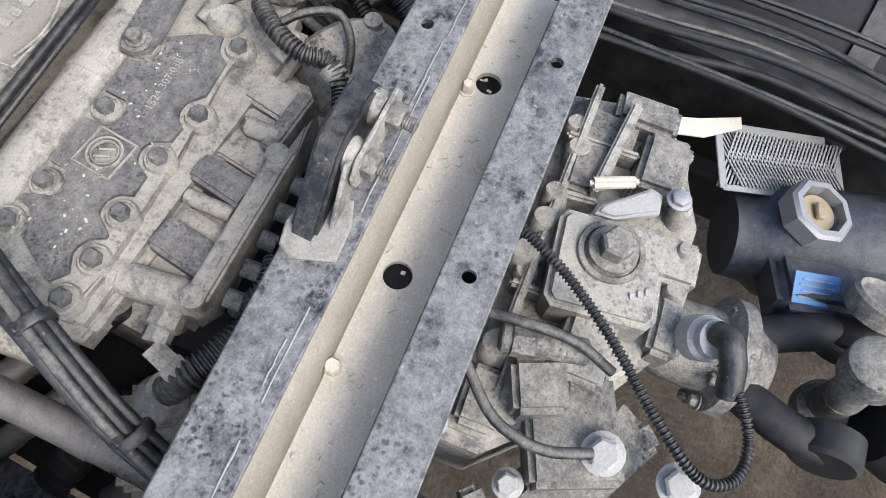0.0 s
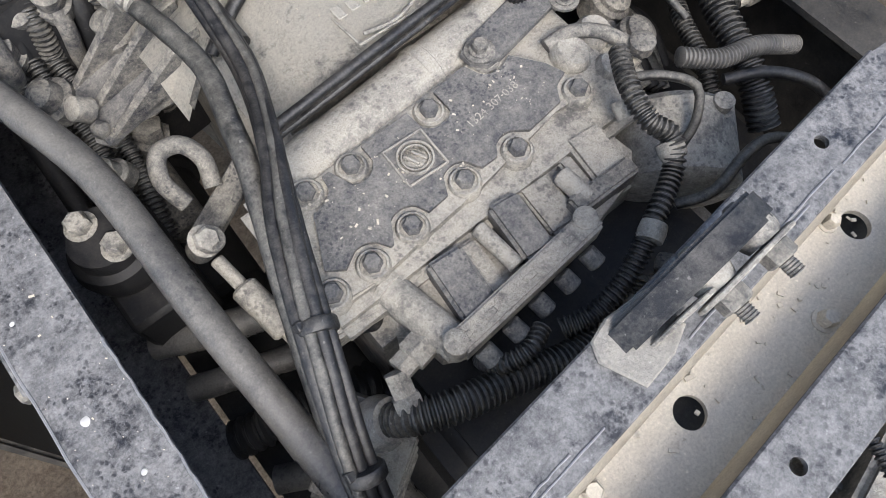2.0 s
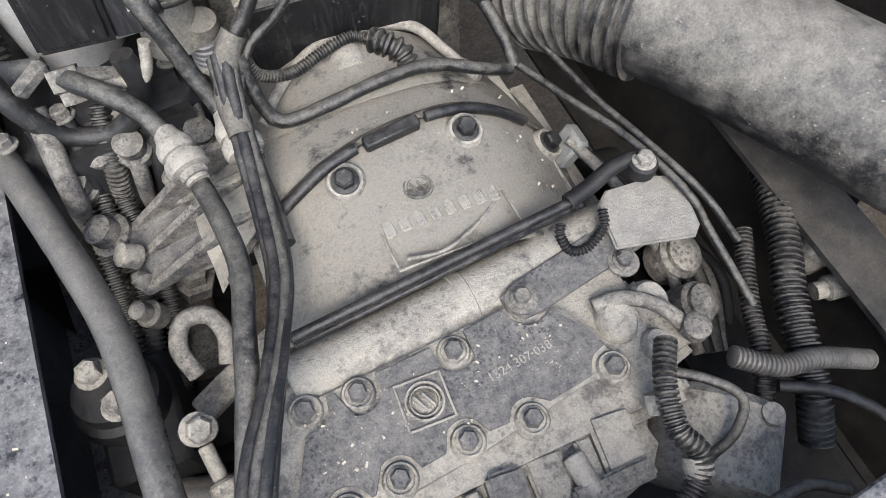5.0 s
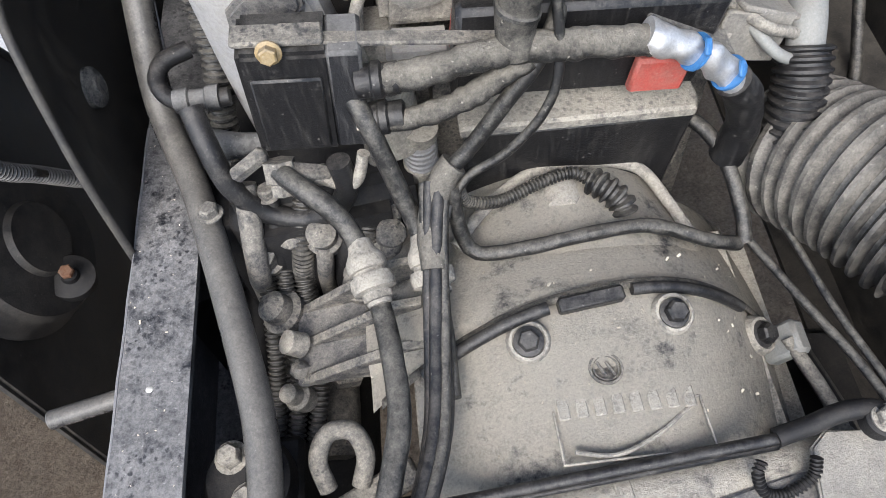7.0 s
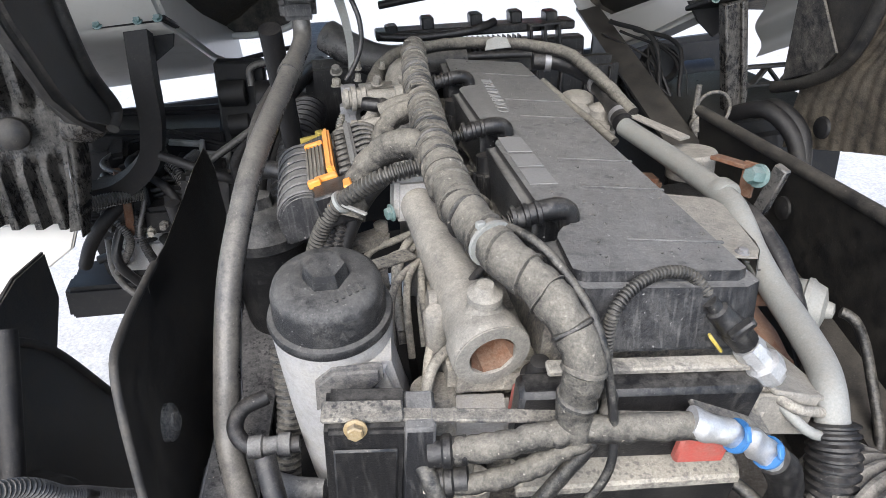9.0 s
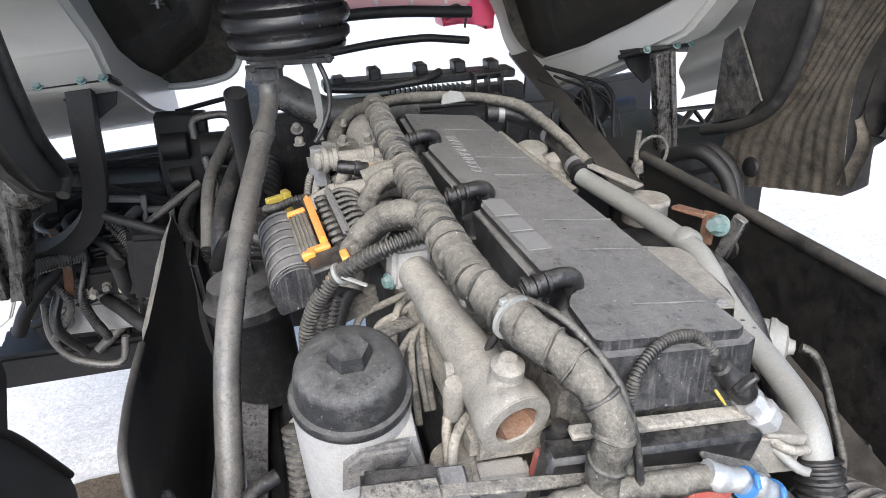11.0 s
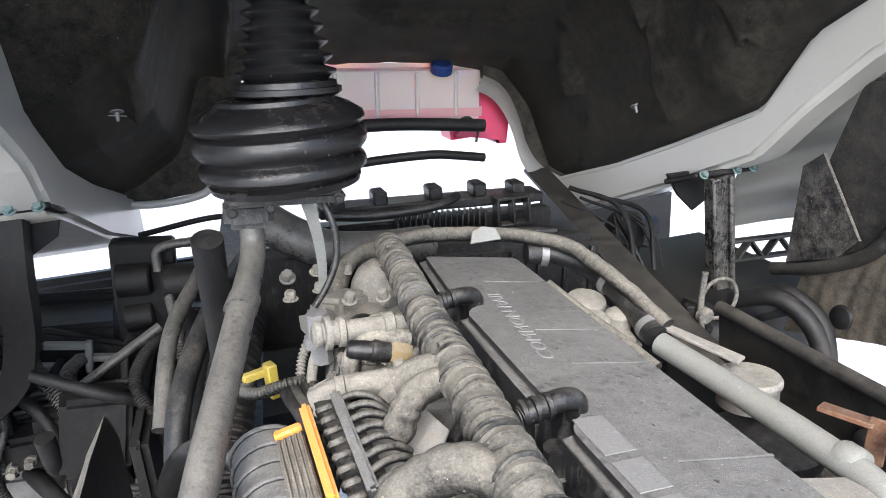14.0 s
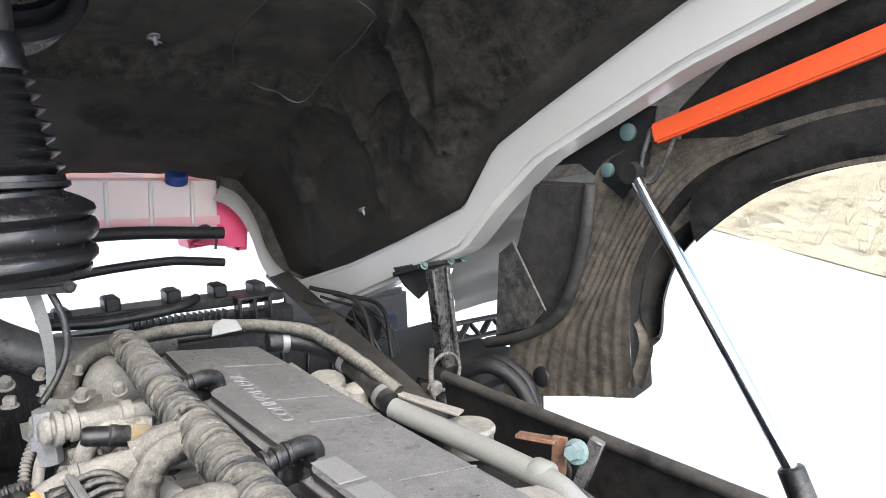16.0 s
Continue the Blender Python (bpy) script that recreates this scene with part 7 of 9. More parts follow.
lathe(b, (oc[0], oc[1], 1.06), UP, [(0, 0.052), (0.06, 0.0555), (0.12, 0.0575), (0.20, 0.0590), (0.234, 0.0595), (0.236, 0.054)], 36)
prism(b, [(-0.365, 1.09), (-0.282, 1.09), (-0.284, 1.19), (-0.297, 1.272), (-0.365, 1.272)], 0.853, 0.905, Matrix(((1, 0, 0, 0), (0, 0, 1, 0), (0, 1, 0, 0), (0, 0, 0, 1))), 0.008, 3)
part("housing", b, M_ALU, of)
b = B()
prism(b, [(-0.369, 1.266), (-0.352, 1.282), (-0.305, 1.282), (-0.305, 1.266), (-0.322, 1.243), (-0.373, 1.226)], 0.8415, 0.8535, Matrix(((1, 0, 0, 0), (0, 0, 1, 0), (0, 1, 0, 0), (0, 0, 0, 1))), 0.004, 2)
part("facet", b, M_PANEL, of, "darker flat facet")

# black control box with plugs and the harness bracket
cb = thing("control_box", (-0.32, 0.79, 1.15), "black control box with two dusty plugs behind the oil filter", "control box")
b = B()
box(b, (-0.324, 0.80, 1.222), (0.072, 0.05, 0.118), (0, 5, 0), 0.004, 2)
box(b, (-0.325, 0.774, 1.215), (0.056, 0.004, 0.085), (0, 5, 0), 0.002)
part("box", b, M_BLACK, cb)
b = B()
box(b, (-0.278, 0.797, 1.22), (0.028, 0.045, 0.115), (0, 5, 0), 0.003)
part("plug_carrier", b, M_PLASTIC, cb)
for z in (1.243, 1.197):
    b = B()
    lathe(b, (-0.268, 0.776, z), (1, -0.05, 0.05), [(0, 0.0140), (0.012, 0.0140), (0.014, 0.0158), (0.02, 0.0158), (0.022, 0.0130), (0.034, 0.0138), (0.036, 0.011)], 10)
    part("plug", b, M_BLACK, cb)
b = B()
box(b, (-0.322, 0.793, 1.285), (0.070, 0.022, 0.006), (0, 5, 0), 0.002)
part("bracket", b, M_CASTD, cb)
part("bolt", hexbolt(B(), (-0.327, 0.774, 1.287), (0, -1, 0.25), 0.0075, 0.007), M_BRASS, cb)
ft = thing("hose_fitting", (-0.43, 0.86, 1.12), "black elbow hose on a grey fitting beside the shield", "hose fitting")
b = B()
tube(b, [(-0.405, 0.868, 1.145), (-0.44, 0.866, 1.146), (-0.464, 0.873, 1.146), (-0.476, 0.890, 1.152), (-0.470, 0.910, 1.158), (-0.445, 0.925, 1.158)], 0.0092, 14, 0.008)
part("hose", b, M_RUBBER, ft)
b = B()
lathe(b, (-0.458, 0.866, 1.148), (1, 0.03, -0.05), [(0, 0.0118), (0.014, 0.0128), (0.016, 0.0105), (0.03, 0.0105), (0.032, 0.0132), (0.044, 0.0132)], 12)
part("fitting", b, M_PLASTIC, ft)
b = B()
lathe(b, (-0.442, 0.845, 1.10), (1, -0.1, 0), [(0, 0.017), (0.012, 0.018), (0.03, 0.014), (0.06, 0.012)], 12)
part("lower_fitting", b, M_PLASTIC, ft)
vf = thing("valve_fitting", (-0.357, 0.77, 1.11), "dusty brass-coloured valve under the control box", "valve")
b = B()
lathe(b, (-0.357, 0.785, 1.142), (0, -0.4, -0.5), [(0, 0.016), (0.02, 0.016), (0.022, 0.012), (0.034, 0.012)], 6)
box(b, (-0.335, 0.775, 1.13), (0.05, 0.018, 0.016), (0, 20, 0), 0.003)
box(b, (-0.385, 0.785, 1.14), (0.04, 0.014, 0.014), (0, -25, 20), 0.003)
part("valve_body", b, M_CASTD, vf)
b = B()
tube(b, [(-0.33, 0.773, 1.13), (-0.30, 0.765, 1.118), (-0.285, 0.762, 1.13), (-0.275, 0.768, 1.16)], 0.006, 10, 0.006)
part("pipe", b, M_CAST, vf)
# made-up dark housing between the block and the shield, hiding the bright ground
place(FRONT)
oh = thing("gap_filler", (-0.38, 1.12, 0.55), "black filler body added to keep the gap below the filters dark", "oil cooler")
b = B()
box(b, (-0.36, 1.12, 0.88), (0.22, 0.56, 0.34), (0, 0, 0), 0.03, 3)
part("housing", b, M_DARK, oh)
for k in range(5):
    b = B()
    box(b, (-0.475, 0.92 + 0.10 * k, 0.90), (0.012, 0.02, 0.26), (0, 0, 0), 0.004)
    part("rib", b, M_DARK, oh)
for k in range(4):
    part("bolt", hexbolt(B(), (-0.46 + 0.06 * k, 0.86 + 0.01 * k, 1.05), UP, 0.010, 0.010), M_CASTD, oh)
place(REAR)
# filler between box and gearbox: dusty pipe stack and dark brake pipes
rnd = random.Random(8)
for k in range(7):
    x = -0.41 + 0.024 * k
    hose("pipe", [(x + 0.02 * rnd.random(), 0.80, 1.09 - 0.01 * k), (x, 0.77 - 0.03 * rnd.random(), 1.02), (x - 0.01, 0.745, 0.95), (x - 0.01 + 0.02 * rnd.random(), 0.72, 0.85)], 0.008 + 0.006 * rnd.random(), (M_CASTD, M_DARK, M_HOSE)[k % 3], "dusty pipe standing between rail and bell housing", "pipe", 12, rib=0.003 if k % 3 == 2 else 0, group="standing pipes")
for k in range(5):
    b = B()
    lathe(b, (-0.40 + 0.032 * k, 0.765 + 0.012 * (k % 2), 0.985 + 0.015 * (k % 3)), (0.1 * (k - 2), -0.3, 1), [(0, 0.018), (0.02, 0.020), (0.022, 0.015), (0.04, 0.016), (0.044, 0.010), (0.05, 0)], 16)
    tagged(part("pipe_union", b, M_CASTD), "dust-caked union on a standing pipe", "pipe fitting", "standing pipes")
va = thing("spring_valve", (-0.228, 0.83, 1.04), "small valve with a coil spring beside the bell housing", "valve")
b = B()
lathe(b, (-0.225, 0.835, 1.03), (0.05, -0.1, 1), [(0, 0.02), (0.02, 0.02), (0.022, 0.014), (0.07, 0.014), (0.072, 0.018), (0.085, 0.018), (0.087, 0)], 16)
part("body", b, M_CAST, va)
for k in range(5):
    b = B()
    lathe(b, (-0.224, 0.829, 1.056 + 0.008 * k), (0.05, -0.1, 1), [(0, 0.0175), (0.002, 0.019), (0.004, 0.0175)], 18)
    part("coil", b, M_STEEL, va)

# right side of the engine
place(FRONT)
gp = thing("coolant_line", (0.18, 1.2, 1.2), "pale grey coated coolant pipe with hose ends", "pipe")
b = B()
tube(b, [(0.160, 1.465, 1.238), (0.166, 1.43, 1.235), (0.178, 1.30, 1.232), (0.182, 1.16, 1.230), (0.176, 1.11, 1.222), (0.168, 1.06, 1.202), (0.161, 1.00, 1.184), (0.153, 0.935, 1.174), (0.143, 0.88, 1.166), (0.130, 0.845, 1.158), (0.122, 0.822, 1.135)], 0.0168, 20, 0.01)
part("pipe", b, M_GALV, gp)
b = B()
lathe(b, (0.185, 1.185, 1.232), (0.08, -1, 0), [(0, 0.018), (0.004, 0.0195), (0.022, 0.0195), (0.026, 0.018)], 22)
part("collar", b, M_GALV, gp)
b = B()
tube(b, [(0.123, 0.825, 1.138), (0.119, 0.81, 1.115), (0.116, 0.80, 1.085), (0.115, 0.795, 1.05)], 0.024, 20, rib=0.004, pitch=0.009)
part("hose_end", b, M_RUBBER, gp)
b = B()
tube(b, [(0.06, 1.70, 1.315), (0.11, 1.69, 1.31), (0.155, 1.64, 1.29), (0.168, 1.56, 1.262), (0.162, 1.48, 1.242)], 0.0185, 18, 0.01)
part("front_hose", b, M_RUBBER, gp)
for p, d in (((0.09, 1.697, 1.312), (1, -0.2, -0.1)), ((0.163, 1.61, 1.278), (0.2, -1, -0.4)), ((0.165, 1.50, 1.246), (-0.05, -1, -0.25))):
    b = B()
    lathe(b, p, d, [(-0.006, 0.0195), (-0.006, 0.0208), (0.006, 0.0208), (0.006, 0.0195)], 22)
    part("hose_clamp", b, M_STEEL, gp)
hose("hose", [(0.192, 1.17, 1.222), (0.207, 1.12, 1.205), (0.213, 1.06, 1.17), (0.205, 1.0, 1.12), (0.19, 0.94, 1.08)], 0.014, M_RUBBER, "mottled black hose beside the coolant pipe", "hose", 16, wob=0.001)
al = thing("alternator", (0.25, 1.40, 1.0), "grey capped alternator behind the coolant pipe", "alternator")
b = B()
lathe(b, (0.246, 1.385, 1.165), (0.05, 0.05, 1), [(0, 0.040), (0.03, 0.040), (0.034, 0.043), (0.040, 0.043), (0.044, 0.040), (0.044, 0)], 32)
part("cap", b, M_IRON, al)
b = B()
lathe(b, (0.225, 1.33, 1.05), (0.05, 0.05, 1), [(0, 0.075), (0.06, 0.075), (0.064, 0.068), (0.076, 0.068), (0.08, 0.075), (0.095, 0.075), (0.10, 0.06), (0.11, 0)], 36)
part("body", b, M_BLACK, al)
hs = thing("heat_shield", (0.11, 1.08, 1.22), "bent pale metal heat shield beside the valve cover", "heat shield")
m_hs = Matrix(((1, 0, 0, 0), (0, 1, 0, 0), (-0.22, 0, 1, 0.028), (0, 0, 0, 1)))
b = B()
prism(b, [(0.062, 0.99), (0.072, 0.975), (0.118, 0.975), (0.135, 1.0), (0.162, 1.13), (0.155, 1.15), (0.085, 1.155), (0.075, 1.14)], 1.242, 1.2445, m_hs, 0.0008)
part("top_plate", b, M_IRON, hs)
b = B()
sheet(b, lambda u, v: V(0.118 + 0.017 * min(1, u * 6) + 0.027 * u, 0.975 + 0.17 * u, 1.243 - 0.22 * (0.13 + 0.03 * u) + 0.028 - 0.035 * v), 8, 3, 0.002)
part("skirt", b, M_IRON, hs)
part("bolt", hexbolt(B(), m_hs @ V(0.105, 0.985, 1.2447), (0.2, 0, 1), 0.006, 0.004), M_STEEL, hs)
b = B()
box(b, (0.085, 0.90, 1.172), (0.08, 0.14, 0.006), (0, 24, 6), 0.002)
box(b, (0.07, 0.832, 1.155), (0.07, 0.006, 0.05), (0, 14, 0), 0.002)
tagged(part("cover_plate", b, M_IRON), "grey dusty plate beside the valve cover's end", "plate")
ex = thing("exhaust_manifold", (0.15, 1.1, 1.05), "rust-brown exhaust manifold under the coolant pipe", "exhaust manifold")
b = B()
tube(b, [(0.13, 0.95, 1.09), (0.135, 1.05, 1.11), (0.14, 1.25, 1.11), (0.13, 1.45, 1.09)], 0.042, 18, 0.02, wob=0.004)
part("pipe", b, M_RUST, ex)
for y in (1.04, 1.17, 1.40):
    b = B()
    box(b, (0.168, y, 1.155), (0.06, 0.045, 0.03), (0, 10, 0), 0.008, 2)
    part("flange", b, M_RUST, ex)
rb = thing("pipe_bracket", (0.21, 1.16, 1.20), "rusty bracket holding the coolant pipe", "bracket")
b = B()
box(b, (0.212, 1.205, 1.262), (0.022, 0.055, 0.006), (0, 10, 25), 0.001)
box(b, (0.222, 1.175, 1.245), (0.006, 0.02, 0.05), (0, 10, 25), 0.001)
part("strap", b, M_RUST, rb)
b = B()
box(b, (0.232, 1.135, 1.245), (0.012, 0.02, 0.075), (20, 0, 20), 0.002)
part("leg", b, M_TUBE, rb)
part("bolt", hexbolt(B(), (0.215, 1.14, 1.265), (-0.8, -0.3, 0.3), 0.012, 0.02), M_TEAL, rb)
eg = thing("vacuum_valve", (0.27, 1.02, 1.07), "round silvery vacuum valve with a thin hose", "valve")
b = B()
lathe(b, (0.225, 1.055, 1.118), (0.8, -0.75, 0.0), [(0, 0.028), (0.004, 0.033), (0.018, 0.034), (0.020, 0.037), (0.026, 0.037), (0.030, 0.033), (0.042, 0.028), (0.046, 0.012), (0.054, 0.010), (0.056, 0)], 32)
part("can", b, M_GALV, eg)
b = B()
tube(b, [(0.272, 1.015, 1.118), (0.285, 1.005, 1.11), (0.295, 0.99, 1.08), (0.295, 0.96, 1.03), (0.285, 0.92, 0.98), (0.26, 0.90, 0.95)], 0.007, 12, 0.008)
part("hose", b, M_HOSE, eg)
yl = thing("temperature_sensor", (0.2, 1.59, 1.22), "black plug with a yellow tab at the engine's front", "sensor")
b = B()
lathe(b, (0.185, 1.60, 1.235), (0.6, -0.8, -0.1), [(0, 0.012), (0.02, 0.014), (0.03, 0.010), (0.05, 0.008)], 12)
part("plug", b, M_BLACK, yl)
b = B()
box(b, (0.192, 1.595, 1.248), (0.022, 0.028, 0.014), (0, 0, 30), 0.002)
part("tab", b, M_YELLOW, yl, "yellow tab")
b = B()
for x, y, z, r in ((0.12, 1.61, 1.235, 0.03), (0.145, 1.56, 1.225, 0.02), (0.10, 1.55, 1.23, 0.022)):
    lathe(b, (x, y, z), (0.1, -0.2, 1), [(0, r * 1.2), (0.025, r), (0.03, r * 0.7), (0.03, 0)], 18)
box(b, (0.12, 1.58, 1.21), (0.10, 0.14, 0.05), (0, 10, -10), 0.01, 2)
roughen(b, 0.003, 40)
eng("front_casting", b, M_IRON)
hose("pipe", [(0.05, 1.60, 1.30), (0.08, 1.55, 1.27), (0.11, 1.48, 1.245), (0.125, 1.42, 1.23)], 0.008, M_TAPE, "black pipe on the engine's front casting", "pipe", 12)
b = B()
prism(b, [(0.155, 1.52), (0.175, 1.52), (0.25, 1.40), (0.225, 1.385)], 1.245, 1.25, Matrix(((1, 0, 0, 0), (0, 1, 0, 0), (-0.2, 0.1, 1, -0.11), (0, 0, 0, 1))), 0.001)
tagged(part("stay", b, M_IRON), "flat grey stay between pipe and alternator", "stay")
# sensor at the cover's end, foil sleeve
place(REAR)
rs = thing("sensor_plug", (0.02, 0.83, 1.25), "black plug on a silvery sensor at the valve cover's end", "sensor")
b = B()
lathe(b, (-0.015, 0.835, 1.345), (0.58, -0.15, -0.68), [(0, 0.007), (0.010, 0.0075), (0.012, 0.0105), (0.034, 0.0115), (0.036, 0.0132), (0.060, 0.0132), (0.064, 0.010)], 12)
box(b, (0.010, 0.815, 1.328), (0.008, 0.010, 0.026), (0, 40, 0), 0.002)
part("plug", b, M_BLACK, rs)
b = B()
lathe(b, (0.024, 0.824, 1.298), (0.58, -0.15, -0.68), [(0, 0.0135), (0.012, 0.0150), (0.014, 0.0125), (0.026, 0.0125), (0.028, 0.0175), (0.042, 0.0175), (0.044, 0.014), (0.052, 0.012)], 8)
part("sensor", b, M_SILVER, rs)
b = B()
tube(b, [(-0.104, 0.815, 1.268), (-0.108, 0.812, 1.31), (-0.106, 0.818, 1.352), (-0.088, 0.832, 1.368), (-0.06, 0.845, 1.372), (-0.032, 0.848, 1.366), (-0.015, 0.838, 1.35)], 0.0052, 14, rib=0.0016, pitch=0.0036)
part("conduit", b, M_CORR, rs)
b = B()
box(b, (-0.006, 0.822, 1.305), (0.003, 0.006, 0.026), (0, -35, 0), 0.001)
part("yellow_mark", b, M_YELLOW, rs)
hose("cable", [RFI @ V(-0.198, 0.93, 1.372), RFI @ V(-0.165, 0.872, 1.370), RFI @ V(-0.142, 0.833, 1.345), RFI @ V(-0.128, 0.800, 1.305), (-0.108, 0.762, 1.262), (-0.118, 0.748, 1.215), (-0.150, 0.742, 1.170), (-0.185, 0.738, 1.145), (-0.208, 0.715, 1.115), (-0.222, 0.66, 1.098), (-0.226, 0.60, 1.088)], 0.0042, M_HOSE, "thin black cable hanging along the loom to the bundle", "cable", 12, wob=0.0004, group="bundled cables")
fs = thing("foil_sleeve", (0.03, 0.77, 1.2), "silver foil sleeve with blue ties on the loom's end", "sleeve")
b = B()
tube(b, [(-0.04, 0.77, 1.266), (-0.01, 0.768, 1.252), (0.025, 0.767, 1.228), (0.055, 0.768, 1.198)], 0.0122, 16, 0.0035, wob=0.005)
part("foil", b, M_SILVER, fs)
b = B()
tube(b, [(0.05, 0.768, 1.203), (0.072, 0.768, 1.17), (0.082, 0.768, 1.13), (0.08, 0.766, 1.09)], 0.0165, 16, 0.006, wob=0.002)
part("plug", b, M_BLACK, fs)
for p, d in (((0.005, 0.767, 1.243), (1, 0, -0.6)), ((0.042, 0.767, 1.213), (1, 0, -0.9))):
    b = B()
    lathe(b, p, d, [(-0.0014, 0.0148), (-0.0014, 0.0158), (0.0014, 0.0158), (0.0014, 0.0148)], 16)
    box(b, V(*p) + V(0.003, -0.010, 0.015), (0.005, 0.014, 0.004), (30, 20, 0), 0.001)
    part("blue_tie", b, M_LABEL, fs, "blue tie")
hose("pipe", [(0.075, 0.825, 1.215), (0.10, 0.80, 1.195), (0.125, 0.80, 1.18), (0.15, 0.80, 1.165), (0.16, 0.815, 1.14)], 0.0055, M_GALV, "thin metal pipe curling at the engine's end", "pipe", 12)
hose("pipe", [(0.06, 0.835, 1.225), (0.09, 0.81, 1.215), (0.12, 0.815, 1.20), (0.15, 0.825, 1.17)], 0.0055, M_CAST, "thin metal pipe curling at the engine's end", "pipe", 12)
for k in range(3):
    b = B()
    lathe(b, (0.05 + 0.025 * k, 0.83 + 0.01 * k, 1.195 - 0.012 * k), (0.1, -0.6, 0.8), [(0, 0.016), (0.014, 0.016), (0.016, 0.011), (0.022, 0.011), (0.023, 0)], 8)
    tagged(part("pipe_union", b, M_IRON), "dull metal union at the engine's end", "pipe fitting", "engine end unions")
# fuel filter behind the tube
place(FRONT)
ff = thing("fuel_filter", (-0.455, 1.3, 1.1), "black fuel filter canister beside the bent tube", "fuel filter")
b = B()
lathe(b, (-0.458, 1.30, 1.05), (0, 0, 1), [(0, 0.05), (0.03, 0.056), (0.15, 0.058), (0.155, 0.062), (0.17, 0.062), (0.175, 0.056), (0.20, 0.05), (0.208, 0.03), (0.208, 0)], 36)
part("canister", b, M_CAP, ff)
b = B()
lathe(b, (-0.458, 1.30, 1.256), UP, [(0, 0.022), (0.018, 0.020), (0.02, 0.016), (0.02, 0)], 6)
part("hexagon", b, M_CAP, ff)
hose("hose", [(-0.50, 1.42, 1.22), (-0.47, 1.40, 1.27), (-0.43, 1.37, 1.28), (-0.40, 1.36, 1.25), (-0.39, 1.36, 1.2)], 0.014, M_RUBBER, "black hose arching over the fuel filter", "hose", 14, group="front hoses")
hose("hose", [(-0.415, 0.99, 1.22), (-0.42, 0.97, 1.15), (-0.435, 0.95, 1.08), (-0.44, 0.93, 0.98)], 0.013, M_HOSE, "corrugated hose below the fuel filter", "hose", 14, rib=0.004, pitch=0.008, group="front hoses")
b = B()
lathe(b, (-0.405, 1.0, 1.165), (0.05, -0.1, 1), [(0, 0.02), (0.014, 0.024), (0.03, 0.024), (0.032, 0.02), (0.05, 0.02), (0.052, 0)], 10)
tagged(part("plug", b, M_CAST), "dusty ribbed plug above a corrugated hose", "electrical connector")
yt = B()
box(yt, (-0.372, 1.575, 1.245), (0.014, 0.02, 0.05), (0, 0, 20), 0.002)
box(yt, (-0.39, 1.58, 1.255), (0.04, 0.012, 0.012), (0, 0, 20), 0.002)
tagged(part("tag", yt, M_YELLOW), "yellow plastic tag on a thin cable", "tag")
hose("cable", [(-0.40, 1.585, 1.24), (-0.41, 1.55, 1.25), (-0.39, 1.50, 1.27), (-0.36, 1.48, 1.285), (-0.335, 1.49, 1.28)], 0.007, M_HOSE, "corrugated cable beside the dipstick", "cable", 12, rib=0.002, pitch=0.005)
for k in range(4):
    hose("cable", [(-0.36 + 0.012 * k, 1.50, 1.27), (-0.355 + 0.01 * k, 1.44, 1.285), (-0.34 + 0.012 * k, 1.38, 1.27), (-0.345, 1.33, 1.22 - 0.01 * k)], 0.0075, (M_RUBBER, M_HOSE)[k % 2], "black cable beside the fuel rail", "cable", 12, wob=0.001, group="fuel rail cables")

place(FRONT)
crumbs(260, 6, lambda r: m_cov @ V(r.uniform(-0.115, 0.03), 0.84 + 0.84 * r.random() ** 1.3, 0.0003), "crumbs of dirt on the valve cover", M_TUBE)
# lower plugs, cables and brackets between the loom and the valve cover
rnd = random.Random(51)
for k in range(9):
    y = 0.93 + 0.085 * k
    hose("cable", [(-0.215, y, 1.30), (-0.19, y + 0.02, 1.305 + 0.01 * rnd.random()), (-0.165, y + 0.03 * rnd.random(), 1.30), (-0.15, y + 0.05, 1.275)], rnd.uniform(0.004, 0.008), rnd.choice((M_RUBBER, M_HOSE, M_CAST)), "thin cable dipping below the loom", "cable", 10, group="injector cables")
for y in (1.04, 1.13, 1.30, 1.39, 1.57):
    part("head_bolt", hexbolt(B(), (-0.165, y, 1.262), (-0.2, 0, 1), 0.009, 0.014), M_TEAL, engine_ob)
b = B()
box(b, (-0.285, 1.07, 1.262), (0.06, 0.025, 0.004), (0, 6, 30), 0.001)
box(b, (-0.30, 1.05, 1.245), (0.02, 0.006, 0.035), (0, 0, 30), 0.001)
tagged(part("bracket", b, M_CASTD), "dark grimy bracket beside the fuel lines", "bracket")
for k in range(5):
    hose("pipe", [(-0.30 + 0.022 * k, 0.98 + 0.02 * k, 1.17), (-0.295 + 0.02 * k, 1.0 + 0.02 * k, 1.23), (-0.285 + 0.018 * k, 1.03 + 0.02 * k, 1.25), (-0.26 + 0.012 * k, 1.07 + 0.01 * k, 1.25), (-0.24 + 0.01 * k, 1.10, 1.23)], 0.0045, M_CAST, "bent dusty fuel line beside the coolant pipe", "pipe", 10, group="fuel lines")

